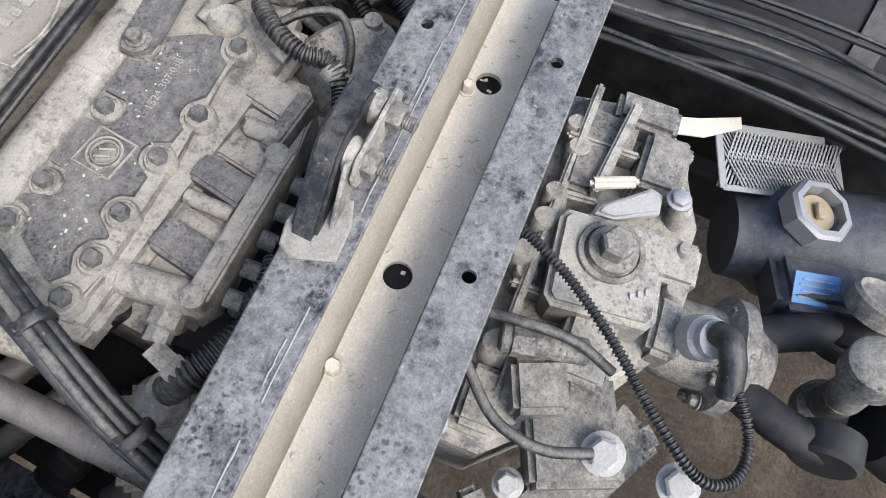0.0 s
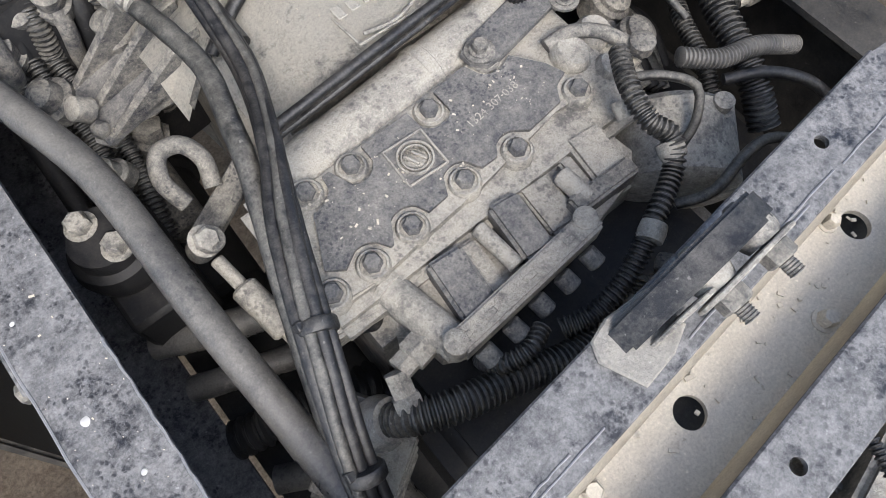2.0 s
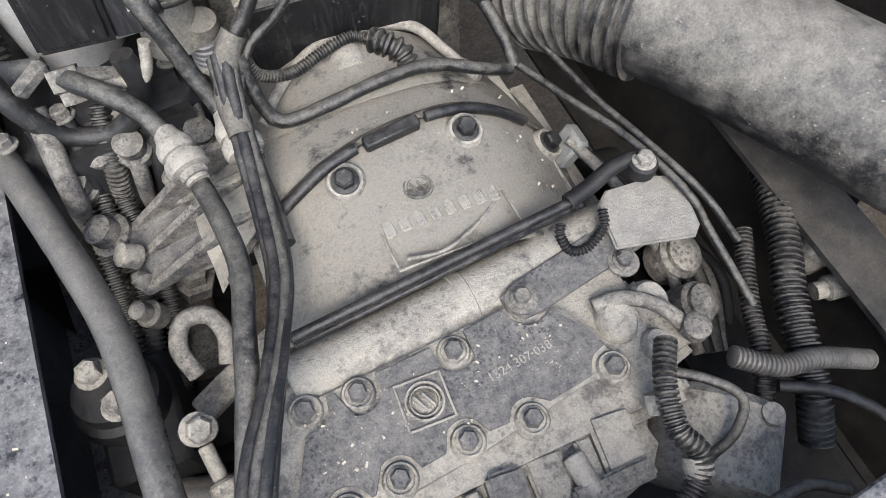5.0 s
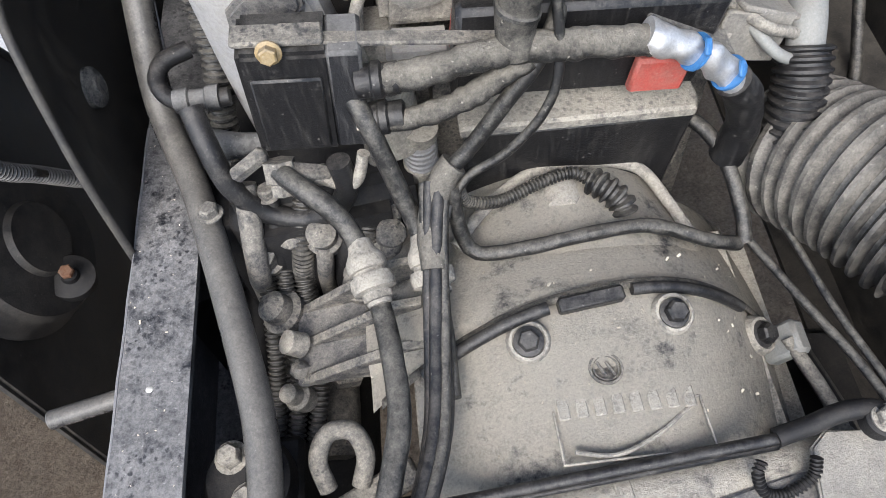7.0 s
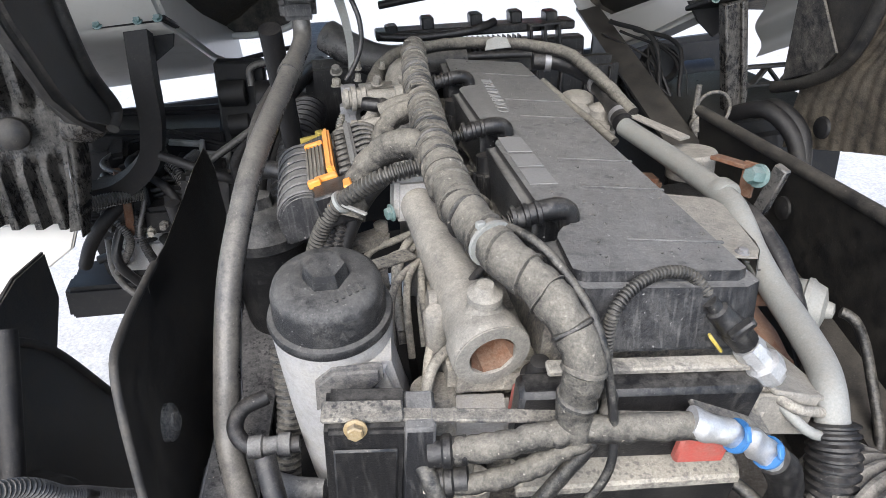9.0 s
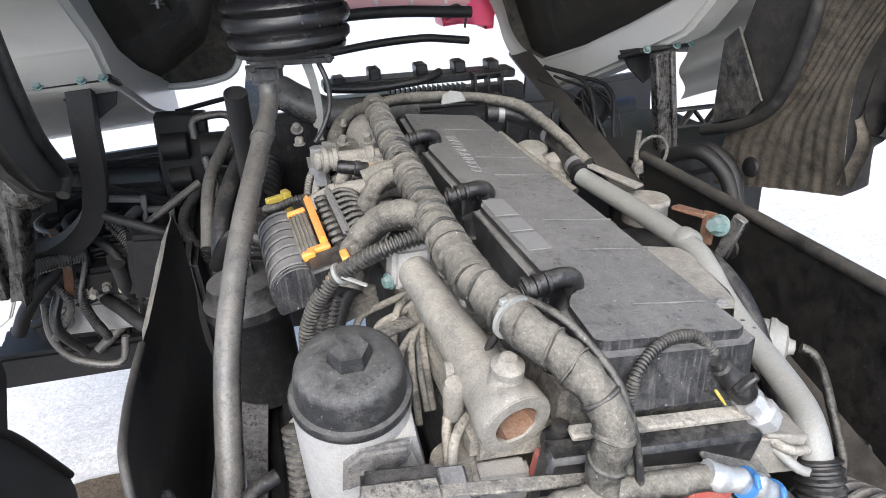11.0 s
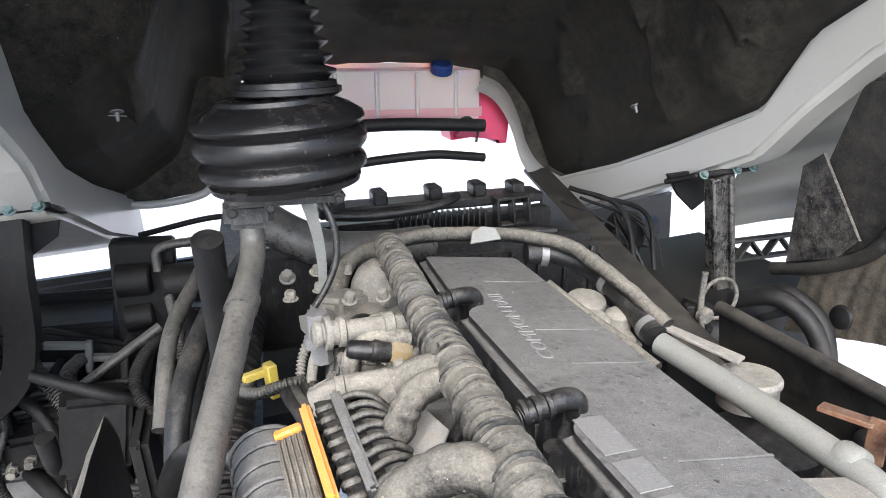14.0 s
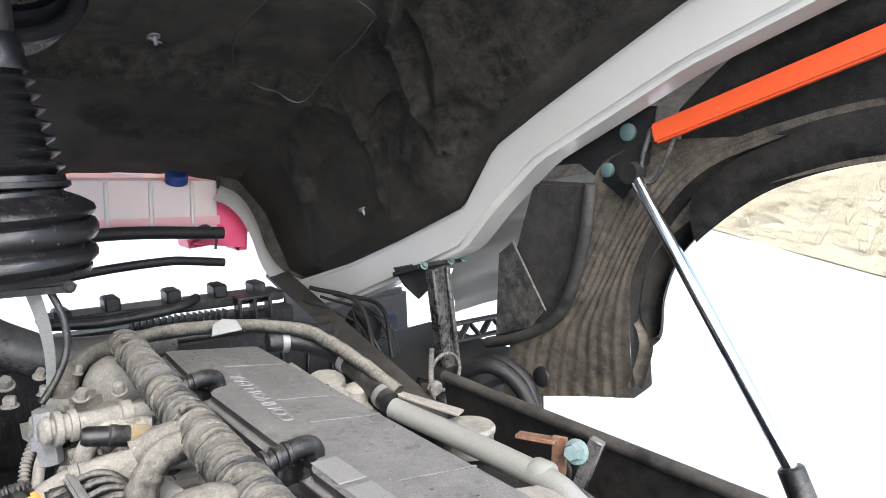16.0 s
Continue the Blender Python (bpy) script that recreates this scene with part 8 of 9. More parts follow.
# bolts and small pipes on the castings at the engine's front
rnd = random.Random(88)
for k in range(22):
    x, y = rnd.uniform(-0.33, -0.19), rnd.uniform(1.30, 1.68)
    z = 1.30 + 0.02 * rnd.random() + 0.03 * (y > 1.5)
    part("small_bolt", hexbolt(B(), (x, y, z), (rnd.uniform(-0.5, 0.3), rnd.uniform(-0.8, 0), 1), rnd.uniform(0.005, 0.009), 0.012), rnd.choice((M_CASTD, M_CAST, M_IRON)), engine_ob)
for k in range(9):
    x, y = rnd.uniform(-0.34, -0.22), rnd.uniform(1.28, 1.58)
    hose("pipe", [(x - 0.03, y - 0.03, 1.25), (x - 0.015, y, 1.30), (x + 0.01, y + 0.03, 1.318), (x + 0.04, y + 0.05, 1.30)], rnd.uniform(0.004, 0.008), rnd.choice((M_CAST, M_RUBBER, M_IRON)), "short bent pipe on the fuel rail housing", "pipe", 10, rib=rnd.choice((0, 0, 0.002)), pitch=0.005, group="fuel rail pipes")
for x, y, z, sx, sy in ((-0.27, 1.36, 1.275, 0.06, 0.05), (-0.305, 1.43, 1.27, 0.05, 0.07), (-0.26, 1.62, 1.31, 0.07, 0.05), (-0.18, 1.58, 1.29, 0.05, 0.06)):
    b = B()
    box(b, (x, y, z), (sx, sy, 0.045), (rnd.uniform(-12, 12), rnd.uniform(-12, 12), rnd.uniform(0, 40)), 0.008, 2)
    roughen(b, 0.003, 40)
    eng("casting", b, M_IRON)
# ---- front of the truck, under the tilted cab ----
place(FRONT)
fr = thing("radiator_frame", (0.0, 2.07, 1.1), "slotted black plastic radiator frame with hoses on top", "radiator")
b = B()
box(b, (0.02, 2.10, 1.315), (0.50, 0.07, 0.022), (0, 3.2, 0), 0.004)
box(b, (0.02, 2.12, 1.16), (0.56, 0.05, 0.24), (0, 3.2, 0), 0.006)
part("frame", b, M_BLACK, fr)
for k in range(16):
    b = B()
    box(b, (-0.07 + 0.013 * k, 2.07, 1.282 - 0.0009 * k), (0.004, 0.03, 0.05), (0, 3, 0), 0.001)
    part("fin", b, M_BLACK, fr)
for x, z in ((-0.19, 1.335), (-0.10, 1.345), (0.02, 1.34), (0.12, 1.335), (0.21, 1.325)):
    b = B()
    box(b, (x, 2.09, z), (0.03, 0.05, 0.03), (0, 0, 0), 0.004)
    part("lug", b, M_BLACK, fr)
b = B()
for dz in (-0.03, 0.03):
    box(b, (0.185, 2.05, 1.285 + dz), (0.08, 0.03, 0.008), bev=0.002)
for dx in (-0.036, 0.0, 0.036):
    box(b, (0.185 + dx, 2.05, 1.285), (0.008, 0.03, 0.06), bev=0.002)
part("grid_clip", b, M_BLACK, fr)
hose("hose", [(-0.22, 2.03, 1.335), (-0.13, 2.02, 1.325), (-0.02, 2.02, 1.325), (0.03, 2.03, 1.33), (0.06, 2.05, 1.335)], 0.010, M_RUBBER, "black hose clipped along the radiator frame", "hose", 12, group="front hoses")
hose("hose", [(-0.24, 2.04, 1.30), (-0.15, 2.0, 1.285), (-0.02, 1.98, 1.275), (0.10, 1.98, 1.265), (0.25, 1.97, 1.25)], 0.011, M_RUBBER, "black hose clipped along the radiator frame", "hose", 12, group="front hoses")
hose("pipe", [(-0.2, 2.35, 1.36), (-0.05, 2.32, 1.375), (0.08, 2.30, 1.378), (0.14, 2.30, 1.37), (0.22, 2.30, 1.355)], 0.011, M_DARK, "black pipe with pale joints beyond the radiator", "pipe", 12, group="front pipes")
hose("pipe", [(-0.30, 2.45, 1.44), (0.0, 2.45, 1.44), (0.28, 2.45, 1.41)], 0.017, M_DARK, "black bar below the expansion tank", "bar", 12, group="front pipes")
b = B()
tube(b, [(-0.34, 1.93, 1.37), (-0.30, 1.90, 1.345), (-0.24, 1.88, 1.315), (-0.15, 1.88, 1.30), (-0.05, 1.90, 1.29)], 0.036, 22, 0.015)
tagged(part("intercooler_hose", b, M_TUBE), "thick dusty grey intercooler hose", "hose")
fs_ob = thing("fan_shroud", (0.0, 1.94, 1.0), "black plastic fan shroud behind the engine's front", "fan shroud")
for name, c, sz in (("side_panel", (-0.30, 1.92, 1.22), (0.22, 0.05, 0.2)), ("main_panel", (0.12, 1.95, 1.13), (0.42, 0.06, 0.26))):
    b = B()
    box(b, c, sz, (0, 4, 0), 0.02, 2)
    part(name, b, M_BLACK, fs_ob)
for k in range(7):
    b = B()
    box(b, (-0.06 + 0.06 * k, 1.915, 1.15 - 0.004 * k), (0.008, 0.012, 0.2), (0, 4, 0), 0.002)
    part("rib", b, M_BLACK, fs_ob)
b = B()
prism(b, [(-0.025, 0), (0.028, 0.0), (0.022, 0.02), (0.0, 0.026), (-0.018, 0.02)], 0, 0.005, pose(-0.01, 1.705, 1.345, 60, 0, 0), 0.001)
tagged(part("lifting_lug", b, M_GALV), "pale steel lifting lug at the engine's front", "lifting lug")

# shift mechanism under the boot
b = B()
box(b, (-0.325, 1.55, 1.509), (0.135, 0.12, 0.014), (0, 4, 0), 0.005, 2)
part("base_plate", b, M_BLACK, boot)
b = B()
box(b, (-0.368, 1.55, 1.487), (0.058, 0.05, 0.034), (0, 4, 0), 0.008, 2)
part("clamp", b, M_PLASTIC, boot)
for x in (-0.385, -0.345, -0.27):
    part("bolt", hexbolt(B(), (x, 1.468, 1.509), (0, -1, 0), 0.005, 0.005), M_DARK, boot)
# console ring and gear console seen through the floor
DRAW_IN = Matrix.Translation((-0.395, 0.664, 1.696)) @ Matrix.Scale(0.85, 4) @ Matrix.Translation((0.395, -0.664, -1.696))
place(FRONT @ DRAW_IN)
con = thing("console", (-0.28, 1.84, 1.86), "black console opening in the cab floor with switches", "console")
mc = pose(-0.264, 1.80, 1.912, 62, 4.6, 0)
b = B()
for r0, r1, h in ((0.10, 0.128, 0.012), (0.088, 0.104, 0.02)):
    ring = []
    for i in range(40):
        a = 2 * math.pi * i / 40
        ring.append((math.cos(a), math.sin(a)))
    for z0, z1, ra, rb in ((0, -h, r1, r1 * 0.985), (-h, -h, r1 * 0.985, r0), (-h, 0.03, r0, r0 * 0.97)):
        for i in range(40):
            c, s = ring[i], ring[(i + 1) % 40]
            b.faces.new([b.verts.new(mc @ V(p[0] * r, p[1] * r * 0.95, z)) for p, r, z in ((c, ra, z0), (s, ra, z0), (s, rb, z1), (c, rb, z1))])
bmesh.ops.remove_doubles(b, verts=b.verts, dist=1e-5)
part("ring", b, M_BELLOWS, con)
b = B()
lathe(b, mc @ V(0, 0, -0.005), V(0, 1, 0.10), [(0.012, 0.102), (0.012, 0.120), (0.06, 0.112), (0.13, 0.105), (0.13, 0), (0.125, 0), (0.125, 0.10), (0.06, 0.106), (0.012, 0.102)], 40, False)
part("skirt", b, M_GLOSS, con)
m_sw = pose(-0.264, 1.872, 1.944, 78, 0, 0)
b = B()
box(b, m_sw @ V(0, 0.012, -0.006), (0.19, 0.11, 0.008), (78, 0, 0), 0.003)
box(b, m_sw @ V(0, 0.03, 0.004), (0.17, 0.03, 0.012), (78, 0, 0), 0.004)
part("panel", b, M_BLACK, con)
for k in range(7):
    b = B()
    q = m_sw @ V(-0.056 + 0.0182 * k, -0.014, 0.003)
    box(b, q, (0.0168, 0.026, 0.008), (78, 0, 0), 0.002)
    key = part("switch", b, M_BLACK, con)
    b = B()
    box(b, m_sw @ V(-0.056 + 0.0182 * k, -0.012, 0.0074), (0.011, 0.0035, 0.0008), (78, 0, 0), 0)
    part("mark", b, M_TEXT, key)
    if k == 4:
        b = B()
        box(b, m_sw @ V(-0.056 + 0.0182 * k, -0.021, 0.0076), (0.013, 0.010, 0.0008), (78, 0, 0), 0)
        part("yellow_mark", b, M_YELLOW, key)
b = B()
tube(b, [(-0.338, 1.83, 1.97), (-0.336, 1.83, 1.925), (-0.326, 1.828, 1.908), (-0.30, 1.826, 1.896), (-0.27, 1.825, 1.892), (-0.235, 1.826, 1.893), (-0.212, 1.828, 1.902), (-0.202, 1.83, 1.92), (-0.198, 1.83, 1.96)], 0.0042, 10, 0.006)
part("chrome_trim", b, M_CHROME, con)
place(FRONT)
# stitched pad and clips on the lining
b = B()
pad = [(0.146, 1.956), (0.109, 1.848), (0.116, 1.761), (0.138, 1.696), (0.179, 1.676), (0.299, 1.68), (0.312, 1.717), (0.319, 1.822), (0.322, 1.937), (0.282, 1.989), (0.201, 1.985)]
tube(b, [lining_point((p.x + 0.74) / 1.40, (2.56 - p.y) / 1.9) - V(0, 0, 0.021) for p in spline([(*p, 0) for p in pad + pad[:1]], 0.012)], 0.0017, 8, 0.02)
part("pad_seam", b, M_DUCT, CAB)
for x, y in ((-0.023, 1.884), (-0.55, 1.99), (0.475, 2.03), (0.40, 1.42)):
    b = B()
    z = lining_z(x, y) - 0.024
    lathe(b, (x, y, z + 0.008), (0, -0.4, -1), [(0, 0.011), (0.002, 0.011), (0.003, 0.004), (0.018, 0.003), (0.018, 0)], 12)
    box(b, (x, y, z), (0.03, 0.008, 0.002), (0, 10, 30), 0.0005)
    part("clip", b, M_STEEL, CAB)
# cab mounts
def cab_mount(s, x, y, z, label):
    t = thing("cab_mount", (x, y, z - 0.5), label, "cab mount", "cab mounts")
    b = B()
    box(b, (x, y, z), (0.15, 0.11, 0.012), (-18, 0, 0), 0.003)
    prism(b, [(-0.07, 0), (0.07, 0), (0.05, -0.06), (0.0, -0.09), (-0.04, -0.05)], -0.005, 0.005, pose(x, y + 0.05, z, 90, 0, 0), 0.001)
    part("top_plate", b, M_DARK, t)
    b = B()
    if s > 0:
        box(b, (x + s * 0.03, y - 0.02, z - 0.20), (0.055, 0.035, 0.42), (4, -s * 9, 0), 0.004)
        box(b, (x + s * 0.03 + 0.012, y - 0.042, z - 0.20), (0.012, 0.012, 0.42), (4, -s * 9, 0), 0.003)
    else:
        tube(b, [(x, y, z), (x - 0.015, y, z - 0.10), (x - 0.035, y + 0.02, z - 0.22), (x - 0.075, y + 0.04, z - 0.31), (x - 0.16, y + 0.05, z - 0.37), (x - 0.27, y + 0.05, z - 0.38)], 0.034, 4, 0.02)
    part("post", b, M_GLOSS if s > 0 else M_DARK, t)
    for dx in (-0.06, 0.02, 0.06):
        part("bolt", hexbolt(B(), (x + dx, y - 0.058, z + 0.018), (0, -0.8, 0.6), 0.0075, 0.007), M_TEAL, t)


cab_mount(1, 0.575, 1.90, 1.345, "black steel cab mount post under the floor beam")
cab_mount(-1, -0.735, 1.95, 1.435, "black steel cab mount post beside the air spring")
hng = thing("tilt_bearing", (-0.59, 2.25, 1.0), "black tilt bearing with cylindrical bushes under the cab", "bearing")
b = B()
cyl(b, (-0.655, 2.22, 1.205), (-0.585, 2.22, 1.20), 0.035, seg=24, bev=0.004)
cyl(b, (-0.655, 2.24, 1.11), (-0.595, 2.24, 1.11), 0.032, seg=24, bev=0.004)
part("bush", b, M_DARK, hng)
b = B()
cyl(b, (-0.56, 2.20, 1.19), (-0.47, 2.20, 1.185), 0.042, seg=28, bev=0.005)
part("large_bush", b, M_DARK, hng)
b = B()
tube(b, [(-0.565, 2.20, 1.22), (-0.56, 2.21, 1.262), (-0.515, 2.21, 1.272), (-0.47, 2.21, 1.262), (-0.462, 2.20, 1.22)], 0.010, 12, 0.008)
part("yoke", b, M_TUBE, hng)
b = B()
box(b, (-0.61, 2.26, 1.10), (0.13, 0.05, 0.36), (0, 6, 0), 0.006)
part("bracket", b, M_DARK, hng)
# hoses, pleated air hose and looms at the left front
for pts, r, mat, rib in (([(-0.37, 2.0, 1.30), (-0.44, 1.80, 1.28), (-0.50, 1.65, 1.20), (-0.515, 1.55, 1.08), (-0.50, 1.45, 0.95)], 0.017, M_RUBBER, 0),
                         ([(-0.42, 1.98, 1.22), (-0.48, 1.75, 1.16), (-0.52, 1.6, 1.02)], 0.024, M_DARK, 0),
                         ([(-0.40, 1.80, 1.25), (-0.43, 1.66, 1.20), (-0.455, 1.55, 1.12), (-0.46, 1.45, 1.02)], 0.035, M_RUBBER, 0.006),
                         ([(-0.46, 2.0, 1.28), (-0.52, 1.85, 1.22), (-0.545, 1.72, 1.12)], 0.014, M_TUBE, 0),
                         ([(-0.42, 1.55, 1.46), (-0.425, 1.60, 1.35), (-0.43, 1.65, 1.22), (-0.43, 1.68, 1.05)], 0.019, M_DARK, 0)):
    hose("hose", pts, r, mat, "black hose beside the fuel filter", "hose", 16, rib=rib, pitch=0.016, group="front hoses")
rnd = random.Random(21)
for k in range(7):
    z = 1.03 - 0.012 * k
    hose("loom_cable", [(-1.2, 2.0 + 0.02 * rnd.random(), z + 0.06), (-1.0, 2.05, z + 0.03 * rnd.random()), (-0.85, 2.08 + 0.03 * rnd.random(), z + 0.01), (-0.70, 2.1, z), (-0.56, 2.12, z - 0.02)], 0.007 + 0.004 * rnd.random(), M_HOSE if k % 3 == 0 else M_RUBBER, "grey-black cable in a loom across the wheel arch", "cable", 10, group="wheel arch loom")
for k, (x, y, z) in enumerate(((-0.66, 2.18, 0.98), (-0.70, 2.15, 0.94), (-0.73, 2.12, 0.92))):
    hose("cable", [(x, y, z), (x + 0.02, y - 0.01, z - 0.10), (x + 0.05, y - 0.02, z - 0.22)], 0.010, M_TUBE, "grey cable hanging in the wheel arch", "cable", 10, group="wheel arch loom")
sg = thing("steering_gear", (-0.88, 2.12, 0.7), "grey cast steering gear behind the wheel arch", "steering gear")
b = B()
box(b, (-0.89, 2.14, 0.83), (0.20, 0.12, 0.10), (0, 6, 0), 0.015, 3)
for x in (-0.96, -0.82):
    lathe(b, (x, 2.06, 0.85), (0, -1, 0.1), [(0, 0.02), (0.02, 0.02), (0.022, 0.012), (0.022, 0)], 14)
lathe(b, (-0.88, 2.12, 0.88), UP, [(0, 0.03), (0.06, 0.026), (0.06, 0)], 18)
part("housing", b, M_ALU, sg)
b = B()
tube(b, [(-1.0, 2.08, 0.90), (-1.01, 2.07, 0.80), (-0.97, 2.06, 0.73), (-0.87, 2.05, 0.70), (-0.84, 2.06, 0.77)], 0.010, 12, 0.01)
part("pipe", b, M_TUBE, sg)
ax = thing("front_axle", (-0.6, 2.3, 0.45), "dark front axle and spring parts in the wheel arch", "axle")
b = B()
box(b, (-0.2, 2.45, 0.56), (1.9, 0.16, 0.16), (0, 0, 0), 0.03, 2)
part("beam", b, M_DARK, ax)
for x in (-0.62, 0.42):
    b = B()
    for k in range(4):
        box(b, (x, 2.1, 0.66 + 0.022 * k), (0.08, 1.2 - 0.15 * k, 0.018), (0, 0, 0), 0.004)
    part("leaf_spring", b, M_DARK, ax)
b = B()
for x, y, z, s in ((-0.86, 2.30, 1.03, (0.34, 0.16, 0.20)), (-0.80, 2.28, 0.90, (0.30, 0.10, 0.16)), (-0.95, 2.2, 0.66, (0.5, 0.1, 0.10))):
    box(b, (x, y, z), s, (0, 8, 6), 0.012, 2)
tagged(part("bump_stop_frame", b, M_DARK), "grimy black frame parts behind the wheel arch", "frame")
for x, z in ((-0.80, 1.06), (-0.76, 1.10), (-0.70, 1.06)):
    b = B()
    box(b, (x, 2.17, z), (0.09, 0.02, 0.014), (0, 12, 0), 0.003)
    box(b, (x + 0.035, 2.165, z - 0.03), (0.014, 0.02, 0.07), (0, 10, 0), 0.003)
    tagged(part("valve_lever", b, M_GALV), "pale metal lever in the wheel arch", "lever", "wheel arch levers")
# outside the left shield: wheel arch liner, mudguard, drum
sp = thing("wheel_arch", (-0.86, 1.6, 0.9), "glossy black ribbed wheel arch liner with a rounded inner flap", "wheel arch", "wheel arches")


def left_liner(u, v):
    """Corrugated sheet facing the engine, with a flat band across it."""
    x = -1.30 + 0.40 * u
    z = 1.46 - 0.395 * v - 0.15 * (x + 0.92)
    flat = min(1, max(0, (abs(z - 1.272) - 0.045) * 40))
    rib = min(1, max(0, abs((u * 8.6 + 0.55) % 1 - 0.5) * 5 - 0.7))
    return V(x + 0.10 * (0.62 - v) * (u > 0.98), 1.80 + 0.05 * (1 - v) - 0.030 * rib * flat - 0.012 * (1 - flat), z)


b = B()
sheet(b, left_liner, 150, 30, 0.006)
part("ribbed_liner", b, M_GLOSS, sp)
b = B()
sheet(b, lambda u, v: V(-0.925 + 0.065 * (1 - v) ** 1.5 + 0.045 * u * (0.35 + 0.65 * math.sin(math.pi * (1 - v))), 1.79 - 0.03 * math.sin(u * 3.1), 1.375 - 0.325 * v), 12, 20, 0.006)
part("rolled_side", b, M_GLOSS, sp)
b = B()
lathe(b, (-0.985, 1.79, 1.282), (0.2, -1, 0.1), [(0, 0.034), (0.010, 0.032), (0.018, 0.022), (0.021, 0)], 22)
part("cap", b, M_SHIELD, sp)
b = B()
prism(b, [(-1.5, 1.10), (-0.948, 1.06), (-0.985, 0.99), (-1.30, 0.80), (-1.5, 0.80)], 1.84, 1.86, Matrix(((1, 0, 0, 0), (0, 0, 1, 0), (0, 1, 0, 0), (0, 0, 0, 1))), 0.004, 2)
part("pale_panel", b, M_PAINT, sp, "pale grey panel below the liner")
b = B()
prism(b, [(1.38, 1.66), (1.43, 1.52), (1.50, 1.40), (1.57, 1.345), (1.66, 1.295), (1.70, 1.305), (1.70, 1.34), (1.63, 1.42), (1.60, 1.54), (1.60, 1.66)], 0, 0.035, Matrix(((0, 0, 1, -0.79), (1, 0, 0, 0), (0, 1, 0, 0), (0, 0, 0, 1))), 0.012, 3)
part("inner_flap", b, M_SHIELD, sp)
b = B()
tube(b, [(-0.75, 1.60, 1.66), (-0.75, 1.605, 1.54), (-0.75, 1.635, 1.42), (-0.75, 1.70, 1.34), (-0.752, 1.71, 1.315), (-0.757, 1.68, 1.295)], 0.012, 12, 0.01)
part("rubber_edge", b, M_SHIELD, sp)
b = B()
lathe(b, (-0.850, 1.76, 1.315), (1, -0.1, -0.45), [(0, 0.055), (0.02, 0.056), (0.045, 0.047), (0.064, 0.030), (0.072, 0.012), (0.073, 0)], 26)
part("lamp_bulge", b, M_GLOSS, sp)
mg = thing("mudguard", (-0.9, 1.2, 0.4), "black rounded mudguard panel outside the rail", "mudguard")
b = B()
prism(b, [(0.93, 0.02), (0.93, 1.12), (1.15, 1.125), (1.30, 1.095), (1.386, 1.03), (1.435, 0.97), (1.50, 0.867), (1.555, 0.78), (1.56, 0.74), (1.527, 0.679), (1.486, 0.589), (1.44, 0.45), (1.42, 0.02)], 0, 0.02, Matrix(((0, 0, 1, -0.90), (1, 0, 0, 0), (0, 1, 0, 0), (0, 0, 0, 1))), 0.006, 2)
part("panel", b, M_SHIELD, mg)
b = B()
tube(b, [(-0.88, 0.94, 1.118), (-0.88, 1.15, 1.12), (-0.88, 1.30, 1.092), (-0.88, 1.386, 1.028), (-0.88, 1.435, 0.97), (-0.88, 1.50, 0.867), (-0.88, 1.555, 0.775)], 0.008, 10, 0.02)
part("rolled_edge", b, M_SHIELD, mg)
b = B()
prism(b, [(1.26, 1.09), (1.381, 1.10), (1.479, 1.115), (1.604, 1.10), (1.59, 1.005), (1.50, 0.93), (1.44, 0.99), (1.36, 1.06)], 0, 0.012, Matrix(((0, 0, 1, -0.935), (1, 0, 0, 0), (0, 1, 0, 0), (0, 0, 0, 1))), 0.004, 2)
part("flap", b, M_SHIELD, mg)
b = B()
cyl(b, (-0.80, 1.19, 1.18), (-0.80, 1.04, 0.99), 0.016, seg=16)
part("stay", b, M_DARK, mg)
dr = thing("brake_drum", (-0.86, 1.15, 0.4), "dark ribbed brake drum inside the mudguard", "brake drum")
b = B()
lathe(b, (-0.89, 1.13, 0.80), (1, -0.1, 0.25), [(0, 0.14), (0.02, 0.145), (0.03, 0.135), (0.05, 0.12), (0.055, 0.128), (0.065, 0.12), (0.07, 0.06), (0.08, 0.055), (0.08, 0)], 44)
part("drum", b, M_SHIELD, dr)
cnd = thing("conduit", (-0.75, 1.1, 0.95), "dusty corrugated conduit with a clip behind the shield", "conduit")
b = B()
tube(b, [(-0.80, 0.92, 1.14), (-0.755, 1.01, 1.07), (-0.745, 1.06, 1.0), (-0.74, 1.10, 0.955), (-0.73, 1.17, 0.87), (-0.70, 1.21, 0.82)], 0.011, 14, rib=0.003, pitch=0.007)
part("sleeve", b, M_TUBE, cnd)
b = B()
box(b, (-0.742, 1.095, 0.96), (0.03, 0.012, 0.034), (40, 0, 0), 0.003)
part("clip", b, M_BLACK, cnd)
b = B()
lathe(b, (-0.80, 1.09, 0.745), (0.3, -0.4, 1), [(0, 0.035), (0.02, 0.035), (0.024, 0.014), (0.035, 0.012), (0.035, 0)], 22)
bc = tagged(part("brake_cylinder", b, M_DARK), "grimy brake cylinder with a rusty nut outside the rail", "brake cylinder")
part("nut", hexbolt(B(), (-0.789, 1.075, 0.782), (0.3, -0.4, 1), 0.011, 0.010, False), M_RUST, bc)
